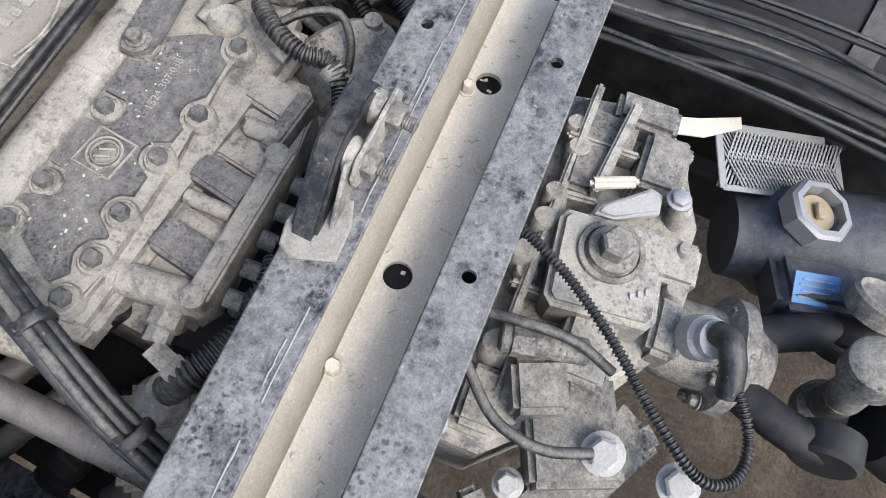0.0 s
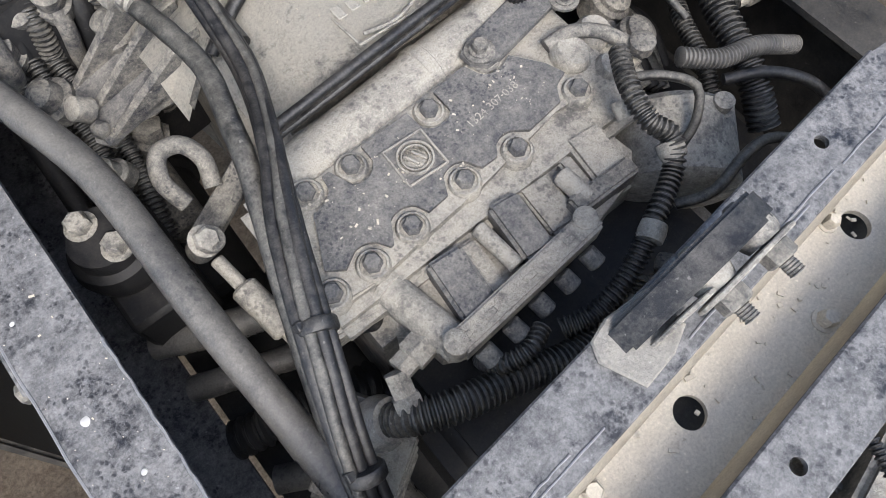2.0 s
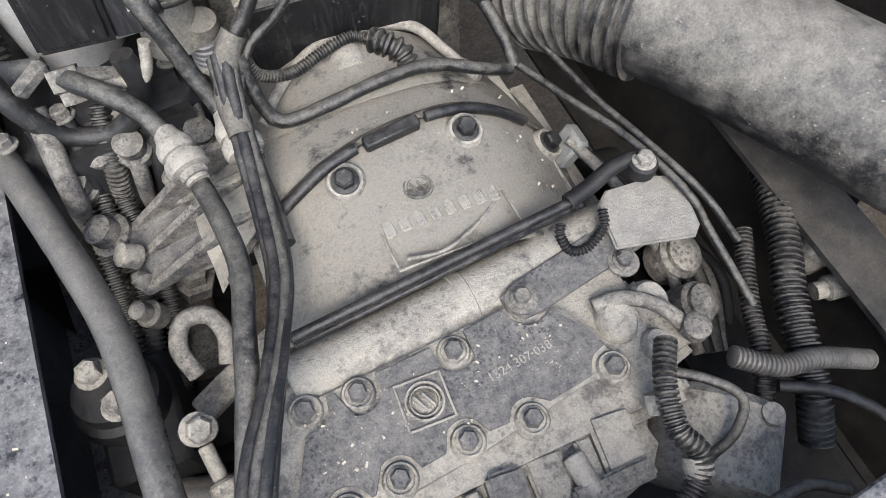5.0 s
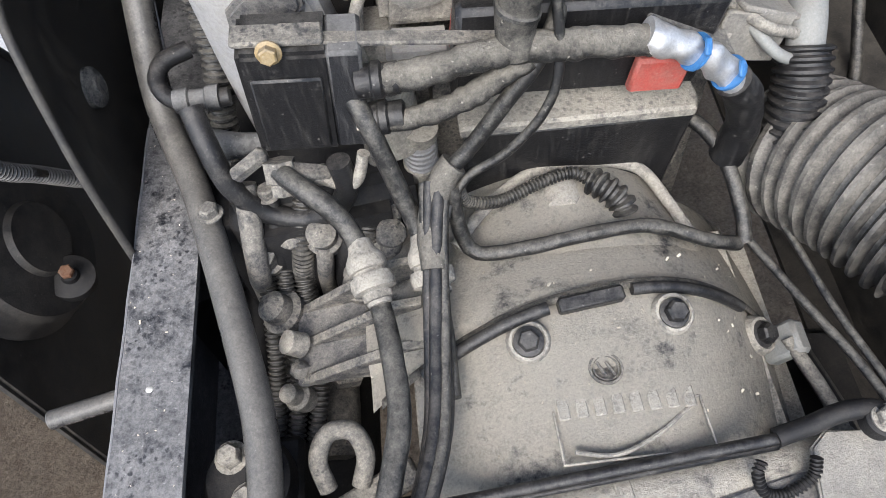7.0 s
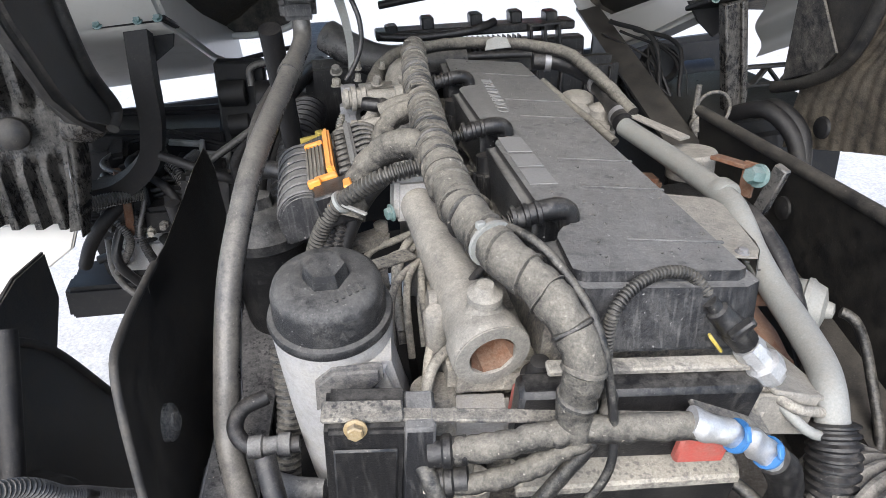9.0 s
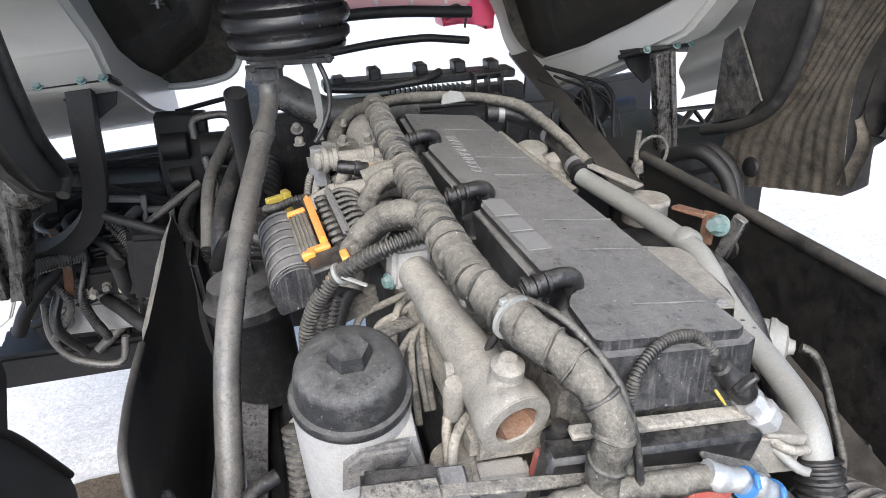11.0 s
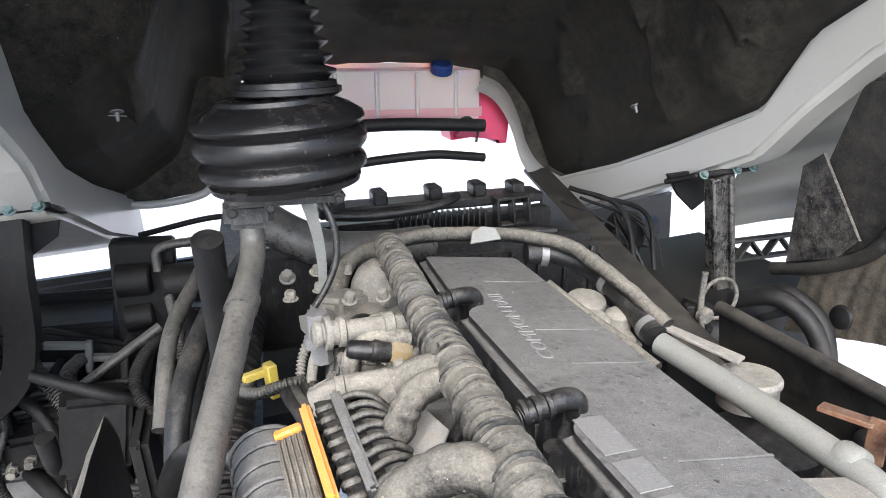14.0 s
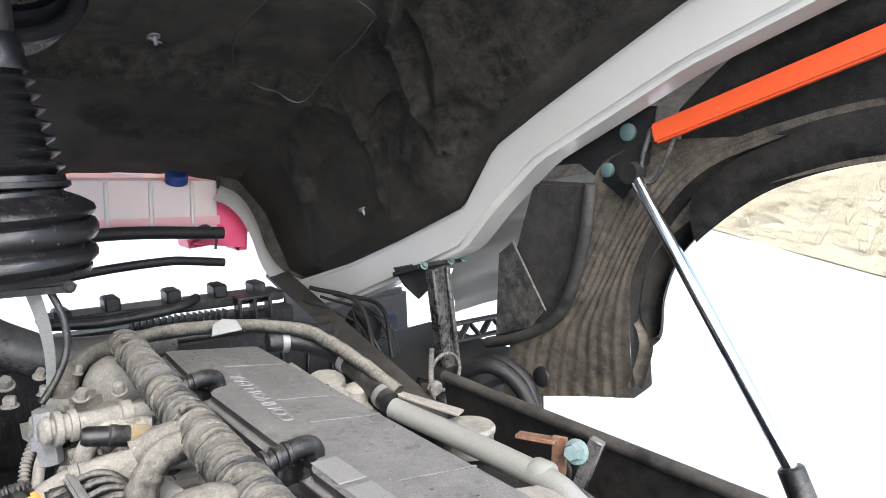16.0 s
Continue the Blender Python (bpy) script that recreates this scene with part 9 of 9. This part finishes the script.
# grimy parts filling the wheel arch behind the shield
rnd = random.Random(77)
for k in range(16):
    x, y, z = rnd.uniform(-0.98, -0.64), rnd.uniform(1.95, 2.35), rnd.uniform(0.72, 1.06)
    a = V(rnd.uniform(-0.16, 0.16), rnd.uniform(-0.1, 0.1), rnd.uniform(-0.1, 0.1))
    hose("pipe", [V(x, y, z) - a, V(x, y - 0.05, z + 0.02), V(x, y, z) + a * 0.6, V(x, y + 0.06, z - 0.04) + a], rnd.uniform(0.006, 0.018), M_DARK if k % 4 else M_TUBE, "grimy black pipe in the wheel arch", "pipe", 10, rib=0.003 if k % 5 == 2 else 0, group="wheel arch pipes")
wb = thing("steering_support", (-0.84, 2.4, 0.75), "grimy black steel support behind the steering gear", "support")
for name, c, sz, rt in (("cross_plate", (-0.86, 2.42, 0.93), (0.62, 0.03, 0.44), (8, 6, 4)), ("side_plate", (-0.60, 2.1, 0.85), (0.03, 0.6, 0.42), (0, 0, 0)), ("step_plate", (-0.95, 2.28, 0.68), (0.5, 0.12, 0.06), (4, 6, 6)), ("bracket_plate", (-0.70, 1.98, 1.0), (0.12, 0.08, 0.16), (0, 12, 10)), ("hanger", (-0.94, 2.2, 1.0), (0.05, 0.12, 0.24), (10, 0, 10))):
    b = B()
    box(b, c, sz, rt, 0.012, 2)
    part(name, b, M_DARK, wb)
cm = thing("shield_mount", (-0.64, 1.42, 0.75), "pale dusty rubber mount on a bracket outside the shield", "mount")
b = B()
lathe(b, (-0.655, 1.40, 0.955), UP, [(0, 0.045), (0.008, 0.048), (0.024, 0.048), (0.027, 0.042), (0.04, 0.038), (0.043, 0.022), (0.062, 0.021), (0.066, 0)], 28)
part("rubber", b, M_CAST, cm)
b = B()
box(b, (-0.655, 1.40, 0.94), (0.12, 0.11, 0.03), bev=0.006)
box(b, (-0.635, 1.36, 0.82), (0.08, 0.09, 0.24), bev=0.006)
part("bracket", b, M_TUBE, cm)
disc = B()
lathe(disc, (-0.59, 1.041, 1.103), (1, -0.1, 0.1), [(0, 0.024), (0.016, 0.023), (0.020, 0.012), (0.023, 0.011), (0.023, 0)], 24)
tagged(part("shield_fastener", disc, M_CASTD), "round dusty fastener on the black shield", "fastener")

fb = thing("front_bumper", (0, 2.75, 0.3), "black inner side of the front bumper and cross tube", "bumper")
b = B()
box(b, (-0.05, 2.75, 0.78), (2.3, 0.06, 0.58), (0, 0, 0), 0.02, 2)
part("panel", b, M_DARK, fb)
b = B()
cyl(b, (-1.0, 2.62, 1.02), (0.95, 2.62, 0.98), 0.035, seg=18)
part("cross_tube", b, M_DARK, fb)
for x in (-0.62, 0.46):
    b = B()
    box(b, (x, 2.5, 0.86), (0.07, 0.5, 0.30), (0, 0, 0), 0.012, 2)
    part("bracket", b, M_DARK, fb)
hose("rod", [(-0.62, 2.42, 1.245), (-0.45, 2.43, 1.262), (-0.33, 2.42, 1.25)], 0.007, M_DARK, "black rod below the cab's opening", "rod", 10, group="front rods")
hose("rod", [(-0.62, 2.38, 1.215), (-0.45, 2.39, 1.23), (-0.33, 2.38, 1.222)], 0.006, M_DARK, "black rod below the cab's opening", "rod", 10, group="front rods")
rnd = random.Random(61)
for i in range(12):
    x0, z0 = rnd.uniform(0.36, 0.56), rnd.uniform(1.12, 1.22)
    hose("wire", [(x0, 2.15, z0), (x0 + rnd.uniform(-0.03, 0.05), 2.08, z0 - 0.06), (x0 + rnd.uniform(0, 0.09), 2.02, z0 - 0.16), (x0 + rnd.uniform(0.02, 0.12), 1.96, z0 - 0.28)], rnd.uniform(0.002, 0.006), rnd.choice((M_DARK, M_RUBBER)), "black wire hanging behind the cab mount post", "wire", 8, group="hanging wires")
for i in range(10):
    x0, z0 = rnd.uniform(-0.60, -0.40), rnd.uniform(1.05, 1.2)
    hose("wire", [(x0, 2.12, z0), (x0 + rnd.uniform(-0.05, 0.05), 1.98, z0 - 0.03), (x0 + rnd.uniform(-0.06, 0.03), 1.86, z0 - 0.12), (x0 + rnd.uniform(-0.06, 0.02), 1.75, z0 - 0.25)], rnd.uniform(0.006, 0.016), rnd.choice((M_DARK, M_RUBBER, M_TUBE)), "black hose beside the tilt bearing", "hose", 10, rib=rnd.choice((0, 0, 0.003)), group="hanging wires")
for x, z, w in ((0.40, 1.13, 0.10), (0.47, 1.06, 0.08), (-0.50, 1.10, 0.10), (0.66, 1.05, 0.12)):
    b = B()
    box(b, (x, 2.2, z), (w, 0.05, 0.06), (0, 15, 8), 0.008, 2)
    lathe(b, (x - 0.01, 2.16, z + 0.02), (0, -1, 0.2), [(0, 0.018), (0.02, 0.018), (0.024, 0.012), (0.024, 0)], 14)
    tagged(part("clamp_block", b, M_DARK), "grimy clamp block under the cab", "clamp", "clamp blocks")

# ---- right side: wheel arch, strut, cab safety bar ----
wa = thing("wheel_arch", (0.68, 1.5, 1.0), "mud-caked ribbed wheel arch liner", "wheel arch", "wheel arches")


INNER = spline([(0.664, 1.745, 1.030), (0.656, 1.700, 1.190), (0.650, 1.590, 1.275), (0.648, 1.535, 1.37), (0.648, 1.49, 1.480), (0.650, 1.465, 1.55), (0.652, 1.44, 1.60), (0.655, 1.35, 1.64)], 0.01)
OUTER = spline([(0.705, 1.400, 1.118), (0.695, 1.402, 1.215), (0.688, 1.402, 1.300), (0.686, 1.395, 1.375), (0.686, 1.358, 1.462), (0.690, 1.297, 1.548), (0.694, 1.230, 1.600), (0.70, 1.12, 1.645)], 0.01)


def mud(u, v):
    a, c = INNER[round(u * (len(INNER) - 1))], OUTER[round(u * (len(OUTER) - 1))]
    wave = 0.0014 * math.sin(v * 62 + 1.5 * noise.noise(V(u * 5, v * 3, 0))) * min(1, v * 8) * min(1, (1 - v) * 8)
    return a.lerp(c, v) + V(0.012 * math.sin(math.pi * v) + wave + 0.003 * noise.noise(V(u * 9, v * 5, 4)), 0, 0)


b = B()
sheet(b, mud, 60, 90, 0.008)
part("ribbed_liner", b, M_MUD, wa)
RIM = spline([(0.72, 1.388, 1.125), (0.72, 1.392, 1.214), (0.722, 1.352, 1.236), (0.722, 1.342, 1.322), (0.722, 1.302, 1.411), (0.722, 1.207, 1.504), (0.722, 1.114, 1.562), (0.722, 0.98, 1.601), (0.73, 0.75, 1.63)], 0.01)
b = B()
sheet(b, lambda u, v: OUTER[round(u * (len(OUTER) - 1))].lerp(RIM[round(u * (len(RIM) - 1))] + V(0.012, 0.012, 0.02), v) + V(0.05 * math.sin(math.pi * v), 0, 0), 60, 8, 0.008)
part("channel", b, M_SHIELD, wa)
b = B()
HEAD = RIM[len(RIM) * 2 // 5:] + [V(0.73, 0.70, 1.634), V(0.73, 0.45, 1.65)]
sheet(b, lambda u, v: HEAD[round(u * (len(HEAD) - 1))] + V(-0.006 - 0.03 * v - 0.012 * math.sin(9 * v), 0.01 + 0.02 * v, 0.004 + 0.24 * v), 40, 12, 0.008)
part("upper_liner", b, M_SHIELD, wa)
b = B()
arc = [(0.72, 1.385, 1.14), (0.72, 1.36, 1.24), (0.72, 1.39, 1.29), (0.72, 1.38, 1.385), (0.72, 1.343, 1.445), (0.72, 1.28, 1.50), (0.72, 1.213, 1.543), (0.72, 1.10, 1.58), (0.72, 0.985, 1.605), (0.73, 0.75, 1.63)]
line = spline(arc, 0.02)
sheet(b, lambda u, v: line[round(u * (len(line) - 1))] + V(-0.01 + 0.02 * v - 0.03 * v * v, 0.028 * v * (1 - u), 0.09 * v * min(1, max(0, u * 3 - 0.3))), len(line) - 1, 6, 0.012)
part("arch_rim", b, M_MUD, wa)
b = B()
prism(b, [(1.72, 1.19), (1.54, 1.275), (1.47, 1.42), (1.46, 1.56), (1.60, 1.56), (1.64, 1.44), (1.69, 1.30)], 0, 0.02, Matrix(((0, 0, 1, 0.625), (1, 0, 0, 0), (0, 1, 0, 0), (0, 0, 0, 1))), 0.006, 2)
part("inner_flap", b, M_SHIELD, wa)
b = B()
prism(b, [(1.70, 1.395), (1.655, 1.428), (1.560, 1.290), (1.60, 1.245), (1.715, 1.20)], 0, 0.006, Matrix(((0, 0, 1, 0.617), (1, 0, 0, 0), (0, 1, 0, 0), (0, 0, 0, 1))), 0.002)
part("flap_plate", b, M_DUCT, wa, "dusty plate on the flap")
b = B()
tube(b, [(0.625, 1.75, 1.175), (0.622, 1.65, 1.21), (0.62, 1.55, 1.265), (0.62, 1.50, 1.33), (0.62, 1.46, 1.45), (0.62, 1.445, 1.56)], 0.013, 12, 0.01)
part("rubber_edge", b, M_SHIELD, wa)
b = B()
lathe(b, (0.648, 1.60, 1.125), (-1, 0, 0.1), [(0, 0.024), (0.006, 0.022), (0.010, 0.012), (0.012, 0)], 22)
part("fastener", b, M_DARK, wa)
b = B()
sheet(b, lambda u, v: V(0.74 + 0.012 * math.sin(v * 15), 2.02 - 0.48 * u, 1.17 + 0.14 * u + 0.26 * v + 0.02 * math.sin(u * 3)), 16, 40, 0.008)
part("step_panel", b, M_PAINT, CAB, "ribbed white inner panel")
st = thing("cab_strut", (0.70, 1.08, 1.0), "chrome piston rod strut with a black cylinder end", "strut")
b = B()
cyl(b, (0.640, 1.362, 1.578), (0.640, 1.058, 1.121), 0.0122, seg=20)
part("piston_rod", b, M_CHROME, st)
b = B()
cyl(b, (0.640, 1.060, 1.124), (0.640, 0.97, 0.94), 0.0215, seg=24, bev=0.004)
part("cylinder", b, M_BLACK, st)
b = B()
lathe(b, (0.625, 1.366, 1.583), (1, 0, 0), [(0, 0.02), (0.03, 0.02), (0.032, 0.015)], 22)
part("eye", b, M_DARK, st)
b = B()
box(b, (0.53, 0.985, 0.93), (0.38, 0.05, 0.03), (0, 0, 0), 0.006)
part("foot", b, M_DARK, st)
b = B()
prism(b, [(1.70, 1.58), (1.50, 1.60), (1.40, 1.53), (1.345, 1.60), (1.33, 1.70), (1.46, 1.70), (1.60, 1.64)], 0, 0.012, Matrix(((0, 0, 1, 0.655), (1, 0, 0, 0), (0, 1, 0, 0), (0, 0, 0, 1))), 0.004, 2)
part("strut_bracket", b, M_DARK, CAB)
for y, z, r in ((1.385, 1.655, 0.016), (1.43, 1.585, 0.014)):
    b = B()
    lathe(b, (0.66, y, z), (-1, 0, 0), [(0, r), (0.012, r), (0.014, r * 0.7), (0.014, 0)], 18)
    part("pin", b, M_TEAL, CAB)
sb = thing("safety_bar", (0.70, 1.2, 1.65), "orange cab safety bar with a wire lock", "safety bar")
b = B()
box(b, (0.655, 1.075, 1.738), (0.022, 0.54, 0.036), (-19, 0, 0), 0.004, 2)
part("bar", b, M_ORANGE, sb)
b = B()
tube(b, [(0.65, 1.335, 1.66), (0.648, 1.35, 1.61), (0.648, 1.352, 1.572), (0.652, 1.335, 1.565), (0.655, 1.318, 1.585), (0.657, 1.285, 1.66)], 0.0045, 10, 0.008)
part("wire_lock", b, M_TUBE, sb)
# ladder bracket and small parts behind the right mount
lb = thing("ladder_bracket", (0.74, 1.91, 1.05), "black plastic lattice bracket", "bracket")
b = B()
for z in (1.175, 1.13):
    box(b, (0.745, 1.91, z), (0.25, 0.02, 0.008), (0, 3, 0), 0.002)
for k in range(6):
    box(b, (0.645 + 0.04 * k, 1.91, 1.152), (0.006, 0.02, 0.05), (0, 40 if k % 2 else -40, 0), 0.001)
part("lattice", b, M_SHIELD, lb)
pe = thing("pull_ring", (0.46, 1.70, 1.08), "steel ring and stalk beside the shield's end", "ring")
b = B()
tube(b, [(0.455 + 0.04 * math.cos(a), 1.70, 1.16 + 0.04 * math.sin(a)) for a in (2 * math.pi * i / 14 for i in range(15))], 0.004, 10, 0.008)
part("ring", b, M_CASTD, pe)
b = B()
tube(b, [(0.42, 1.70, 1.22), (0.415, 1.70, 1.16), (0.42, 1.70, 1.10)], 0.006, 10, 0.01)
lathe(b, (0.42, 1.70, 1.135), (0, -1, 0), [(0, 0.016), (0.012, 0.016), (0.014, 0.01)], 14)
part("stalk", b, M_CASTD, pe)
rnd = random.Random(5)
for k in range(4):
    x, z = 0.44 + 0.045 * (k % 3), 1.20 + 0.03 * (k // 3)
    hose("pipe", [(x - 0.05 * rnd.random(), 2.25, z + 0.03), (x + 0.08 * rnd.random(), 2.12, z - 0.04 * rnd.random()), (x + 0.06 * rnd.random(), 2.0 + 0.05 * rnd.random(), z - 0.14), (x + 0.08 * rnd.random(), 1.9, z - 0.27)], 0.003 + 0.004 * rnd.random(), M_DARK, "black pipe behind the cab mount post", "pipe", 10, group="cab mount pipes")
b = B()
lathe(b, (0.55, 2.2, 1.14), (0.2, -1, 0.1), [(0, 0.055), (0.04, 0.055), (0.045, 0.045), (0.03, 0.04), (0.03, 0)], 26)
tagged(part("horn", b, M_DARK), "round black horn behind the cab mount post", "horn")
gc = thing("grimy_casting", (0.62, 2.0, 0.87), "dark grimy casting below the cab mount", "casting")
b = B()
box(b, (0.62, 2.0, 0.98), (0.45, 0.5, 0.22), (0, 0, 0), 0.03, 2)
part("block", b, M_DARK, gc)
b = B()
box(b, (0.50, 1.78, 1.05), (0.14, 0.16, 0.10), (0, 20, 10), 0.03, 3)
part("arm", b, M_DARK, gc)
for dx, dy in ((-0.15, -0.2), (0.05, -0.2), (-0.15, 0.05)):
    part("bolt", hexbolt(B(), (0.62 + dx, 2.0 + dy, 1.09), UP, 0.014, 0.014), M_DARK, gc)
for k in range(2):
    hose("hose", [(0.52 + 0.06 * k, 1.74, 1.13), (0.55 + 0.03 * k, 1.66, 1.16), (0.58 + 0.02 * k, 1.60, 1.12), (0.59, 1.56, 1.04)], 0.018, M_DARK, "grimy bent hose at the end of the shield", "hose", 12, group="shield end hoses")

# ---- distance ----
place(Matrix.Identity(4))


def verge():
    b = B()
    r = random.Random(3)
    sheet(b, lambda u, v: V(7.6 + 22 * v + 0.8 * math.sin(u * 20) * (1 - v), -14 + 60 * u, 0.02 + 2.6 * v ** 1.5 + (0.04 + 0.35 * v) * noise.noise(V(u * 60, v * 14, 0))), 90, 14, -0.1)
    return b


M_GRASS = surf("dry_autumn_grass", (0.50, 0.43, 0.27), (0.68, 0.61, 0.45), 0.3, 0.2, 0.9, scale=1.2, contrast=1.6, bump=0.8, grain=30)
M_LEAF = surf("autumn_leaves", (0.22, 0.16, 0.05), (0.30, 0.25, 0.10), 0.1, 0.1, 0.8, scale=2, contrast=1.2, bump=0.0, grain=20)
M_BARK = surf("grey_bark", (0.10, 0.085, 0.07), None, rough=0.9, scale=6)
tagged(part("verge", verge(), M_GRASS), "dry yellow grass bank beyond the yard", "grass", kind="structure")


def tree(x, y, h, seed):
    r = random.Random(seed)
    t = thing("tree", (x, y, 0), "bare-limbed autumn tree with sparse yellow leaves on the bank", "tree", "trees on the bank")
    b = B()
    top = V(x + r.uniform(-0.4, 0.4), y, 1.5 + h)
    tube(b, [(x, y, 0.8), (x + r.uniform(-0.2, 0.2), y, 1.0 + h * 0.4), top], 0.16, 8, 0.4, r1=0.04)
    tips = []
    for k in range(9):
        z = 1.2 + h * (0.3 + 0.07 * k)
        a = r.uniform(0, 6.28)
        e = V(x + math.cos(a) * h * 0.28, y + math.sin(a) * h * 0.28, z + h * 0.2)
        tube(b, [(x, y, z), V(x, y, z).lerp(e, 0.5) + V(0, 0, 0.2), e], 0.05, 6, 0.4, r1=0.015)
        tips += [e, V(x, y, z).lerp(e, 0.6)]
    part("trunk", b, M_BARK, t)
    vs, fs = [], []
    for p in tips + [top]:
        for k in range(45):
            q = p + V(r.gauss(0, 0.55), r.gauss(0, 0.55), r.gauss(0, 0.5))
            s = r.uniform(0.06, 0.13)
            d1 = V(r.uniform(-1, 1), r.uniform(-1, 1), r.uniform(-1, 1)).normalized() * s
            d2 = d1.orthogonal().normalized() * s * 0.6
            i = len(vs)
            vs += [q - d1, q + d2, q + d1, q - d2]
            fs.append((i, i + 1, i + 2, i + 3))
    me = bpy.data.meshes.new("crown")
    me.from_pydata(vs, [], fs)
    me.materials.append(M_LEAF)
    c = new("crown", me)
    c.parent = t
    c.matrix_parent_inverse = Matrix.Translation((x, y, 0)).inverted()
    tagged(c, kind="stuff")


rnd = random.Random(12)
for k in range(9):
    tree(20 + rnd.uniform(-3, 4), -4 + 3.2 * k + rnd.uniform(-1.5, 1.5), 5 + rnd.uniform(0, 3), 40 + k)

# tufts of dry grass along the verge's edge
rnd = random.Random(19)
vs, fs = [], []
for k in range(900):
    x, y = 7.9 + abs(rnd.gauss(0, 3.5)), rnd.uniform(-3, 13)
    z = 0.02 + 2.6 * max(0, (x - 7.6) / 22) ** 1.5
    for j in range(7):
        a, h = rnd.uniform(0, 6.28), rnd.uniform(0.15, 0.5)
        i = len(vs)
        vs += [(x - 0.012, y, z - 0.05), (x + 0.012, y + 0.012, z - 0.05), (x + 0.16 * math.cos(a), y + 0.16 * math.sin(a), z + h)]
        fs.append((i, i + 1, i + 2))
me = bpy.data.meshes.new("grass_tufts")
me.from_pydata(vs, [], fs)
me.materials.append(M_GRASS)
tagged(new("grass_tufts", me), "tufts of dry yellow grass on the bank", "grass", kind="stuff")

# grimy brake chamber, valve block and hoses behind the wheel arch
place(FRONT)
bc = thing("brake_chamber", (-0.92, 2.1, 0.9), "grimy black brake chamber beside the front axle", "brake chamber")
b = B()
lathe(b, (-0.985, 2.06, 1.0), (0.75, 0.35, -0.12), [(0, 0), (0, 0.055), (0.012, 0.072), (0.05, 0.078), (0.053, 0.086), (0.066, 0.086), (0.069, 0.078), (0.11, 0.072), (0.122, 0.05), (0.122, 0)], 32)
part("canister", b, M_DARK, bc)
b = B()
lathe(b, (-0.946, 2.078, 0.994), (0.75, 0.35, -0.12), [(0, 0.087), (0.001, 0.090), (0.019, 0.090), (0.02, 0.087)], 32)
part("clamp_band", b, M_RUST, bc)
b = B()
cyl(b, (-0.89, 2.11, 0.985), (-0.78, 2.15, 0.965), 0.016, seg=16)
part("push_rod", b, M_CASTD, bc)
b = B()
prism(b, [(-0.96, 0.80), (-0.80, 0.78), (-0.78, 0.86), (-0.83, 0.90), (-0.94, 0.91)], 2.12, 2.16, Matrix(((1, 0, 0, 0), (0, 0, 1, 0), (0, 1, 0, 0), (0, 0, 0, 1))), 0.01, 2)
part("bracket", b, M_CASTD, bc)
vb = thing("valve_block", (-0.80, 2.05, 0.9), "dusty cast valve block with pale unions in the wheel arch", "valve block")
b = B()
box(b, (-0.815, 2.06, 0.95), (0.13, 0.07, 0.075), (4, 6, 10), 0.012, 2)
box(b, (-0.79, 2.05, 1.0), (0.06, 0.05, 0.05), (4, 6, 10), 0.012, 2)
part("body", b, M_DARK, vb)
for k in range(4):
    b = B()
    p = V(-0.865 + 0.034 * k, 2.02, 0.93 + 0.012 * (k % 2))
    lathe(b, p, (0, -1, 0.1 * (k - 1)), [(-0.01, 0.012), (0.006, 0.012), (0.008, 0.009), (0.02, 0.009), (0.02, 0)], 6)
    part("union", b, M_CASTD if k % 2 else M_CAST, vb)
rnd = random.Random(77)
for k in range(9):
    x0, z0 = -1.02 + 0.035 * k, 1.02 + 0.10 * rnd.random()
    hose("hose", [(x0, 2.16, z0), (x0 + rnd.uniform(-0.02, 0.05), 2.10, z0 - 0.01), (x0 + rnd.uniform(0.0, 0.09), 2.04, z0 - 0.06), (x0 + rnd.uniform(0.02, 0.12), 2.0, z0 - 0.17), (x0 + rnd.uniform(0.02, 0.14), 2.03, z0 - 0.28)], rnd.uniform(0.006, 0.014), rnd.choice((M_DARK, M_RUBBER, M_TUBE)), "grimy black hose beside the brake chamber", "hose", 10, rib=rnd.choice((0, 0, 0.003)), wob=0.001, group="wheel arch hoses")
b = B()
prism(b, [(-1.08, 0.62), (-0.70, 0.58), (-0.62, 0.80), (-0.64, 1.06), (-0.80, 1.13), (-1.02, 1.10), (-1.10, 0.90)], 2.20, 2.225, Matrix(((1, 0, 0, 0), (0, 0, 1, 0), (0, 1, 0, 0), (0, 0, 0, 1))), 0.008, 2)
for k in range(5):
    box(b, (-1.0 + 0.075 * k, 2.195, 0.85), (0.012, 0.02, 0.36), (0, 6, 0), 0.004)
tagged(part("splash_panel", b, M_DARK), "ribbed grimy black splash panel behind the wheel arch", "panel")
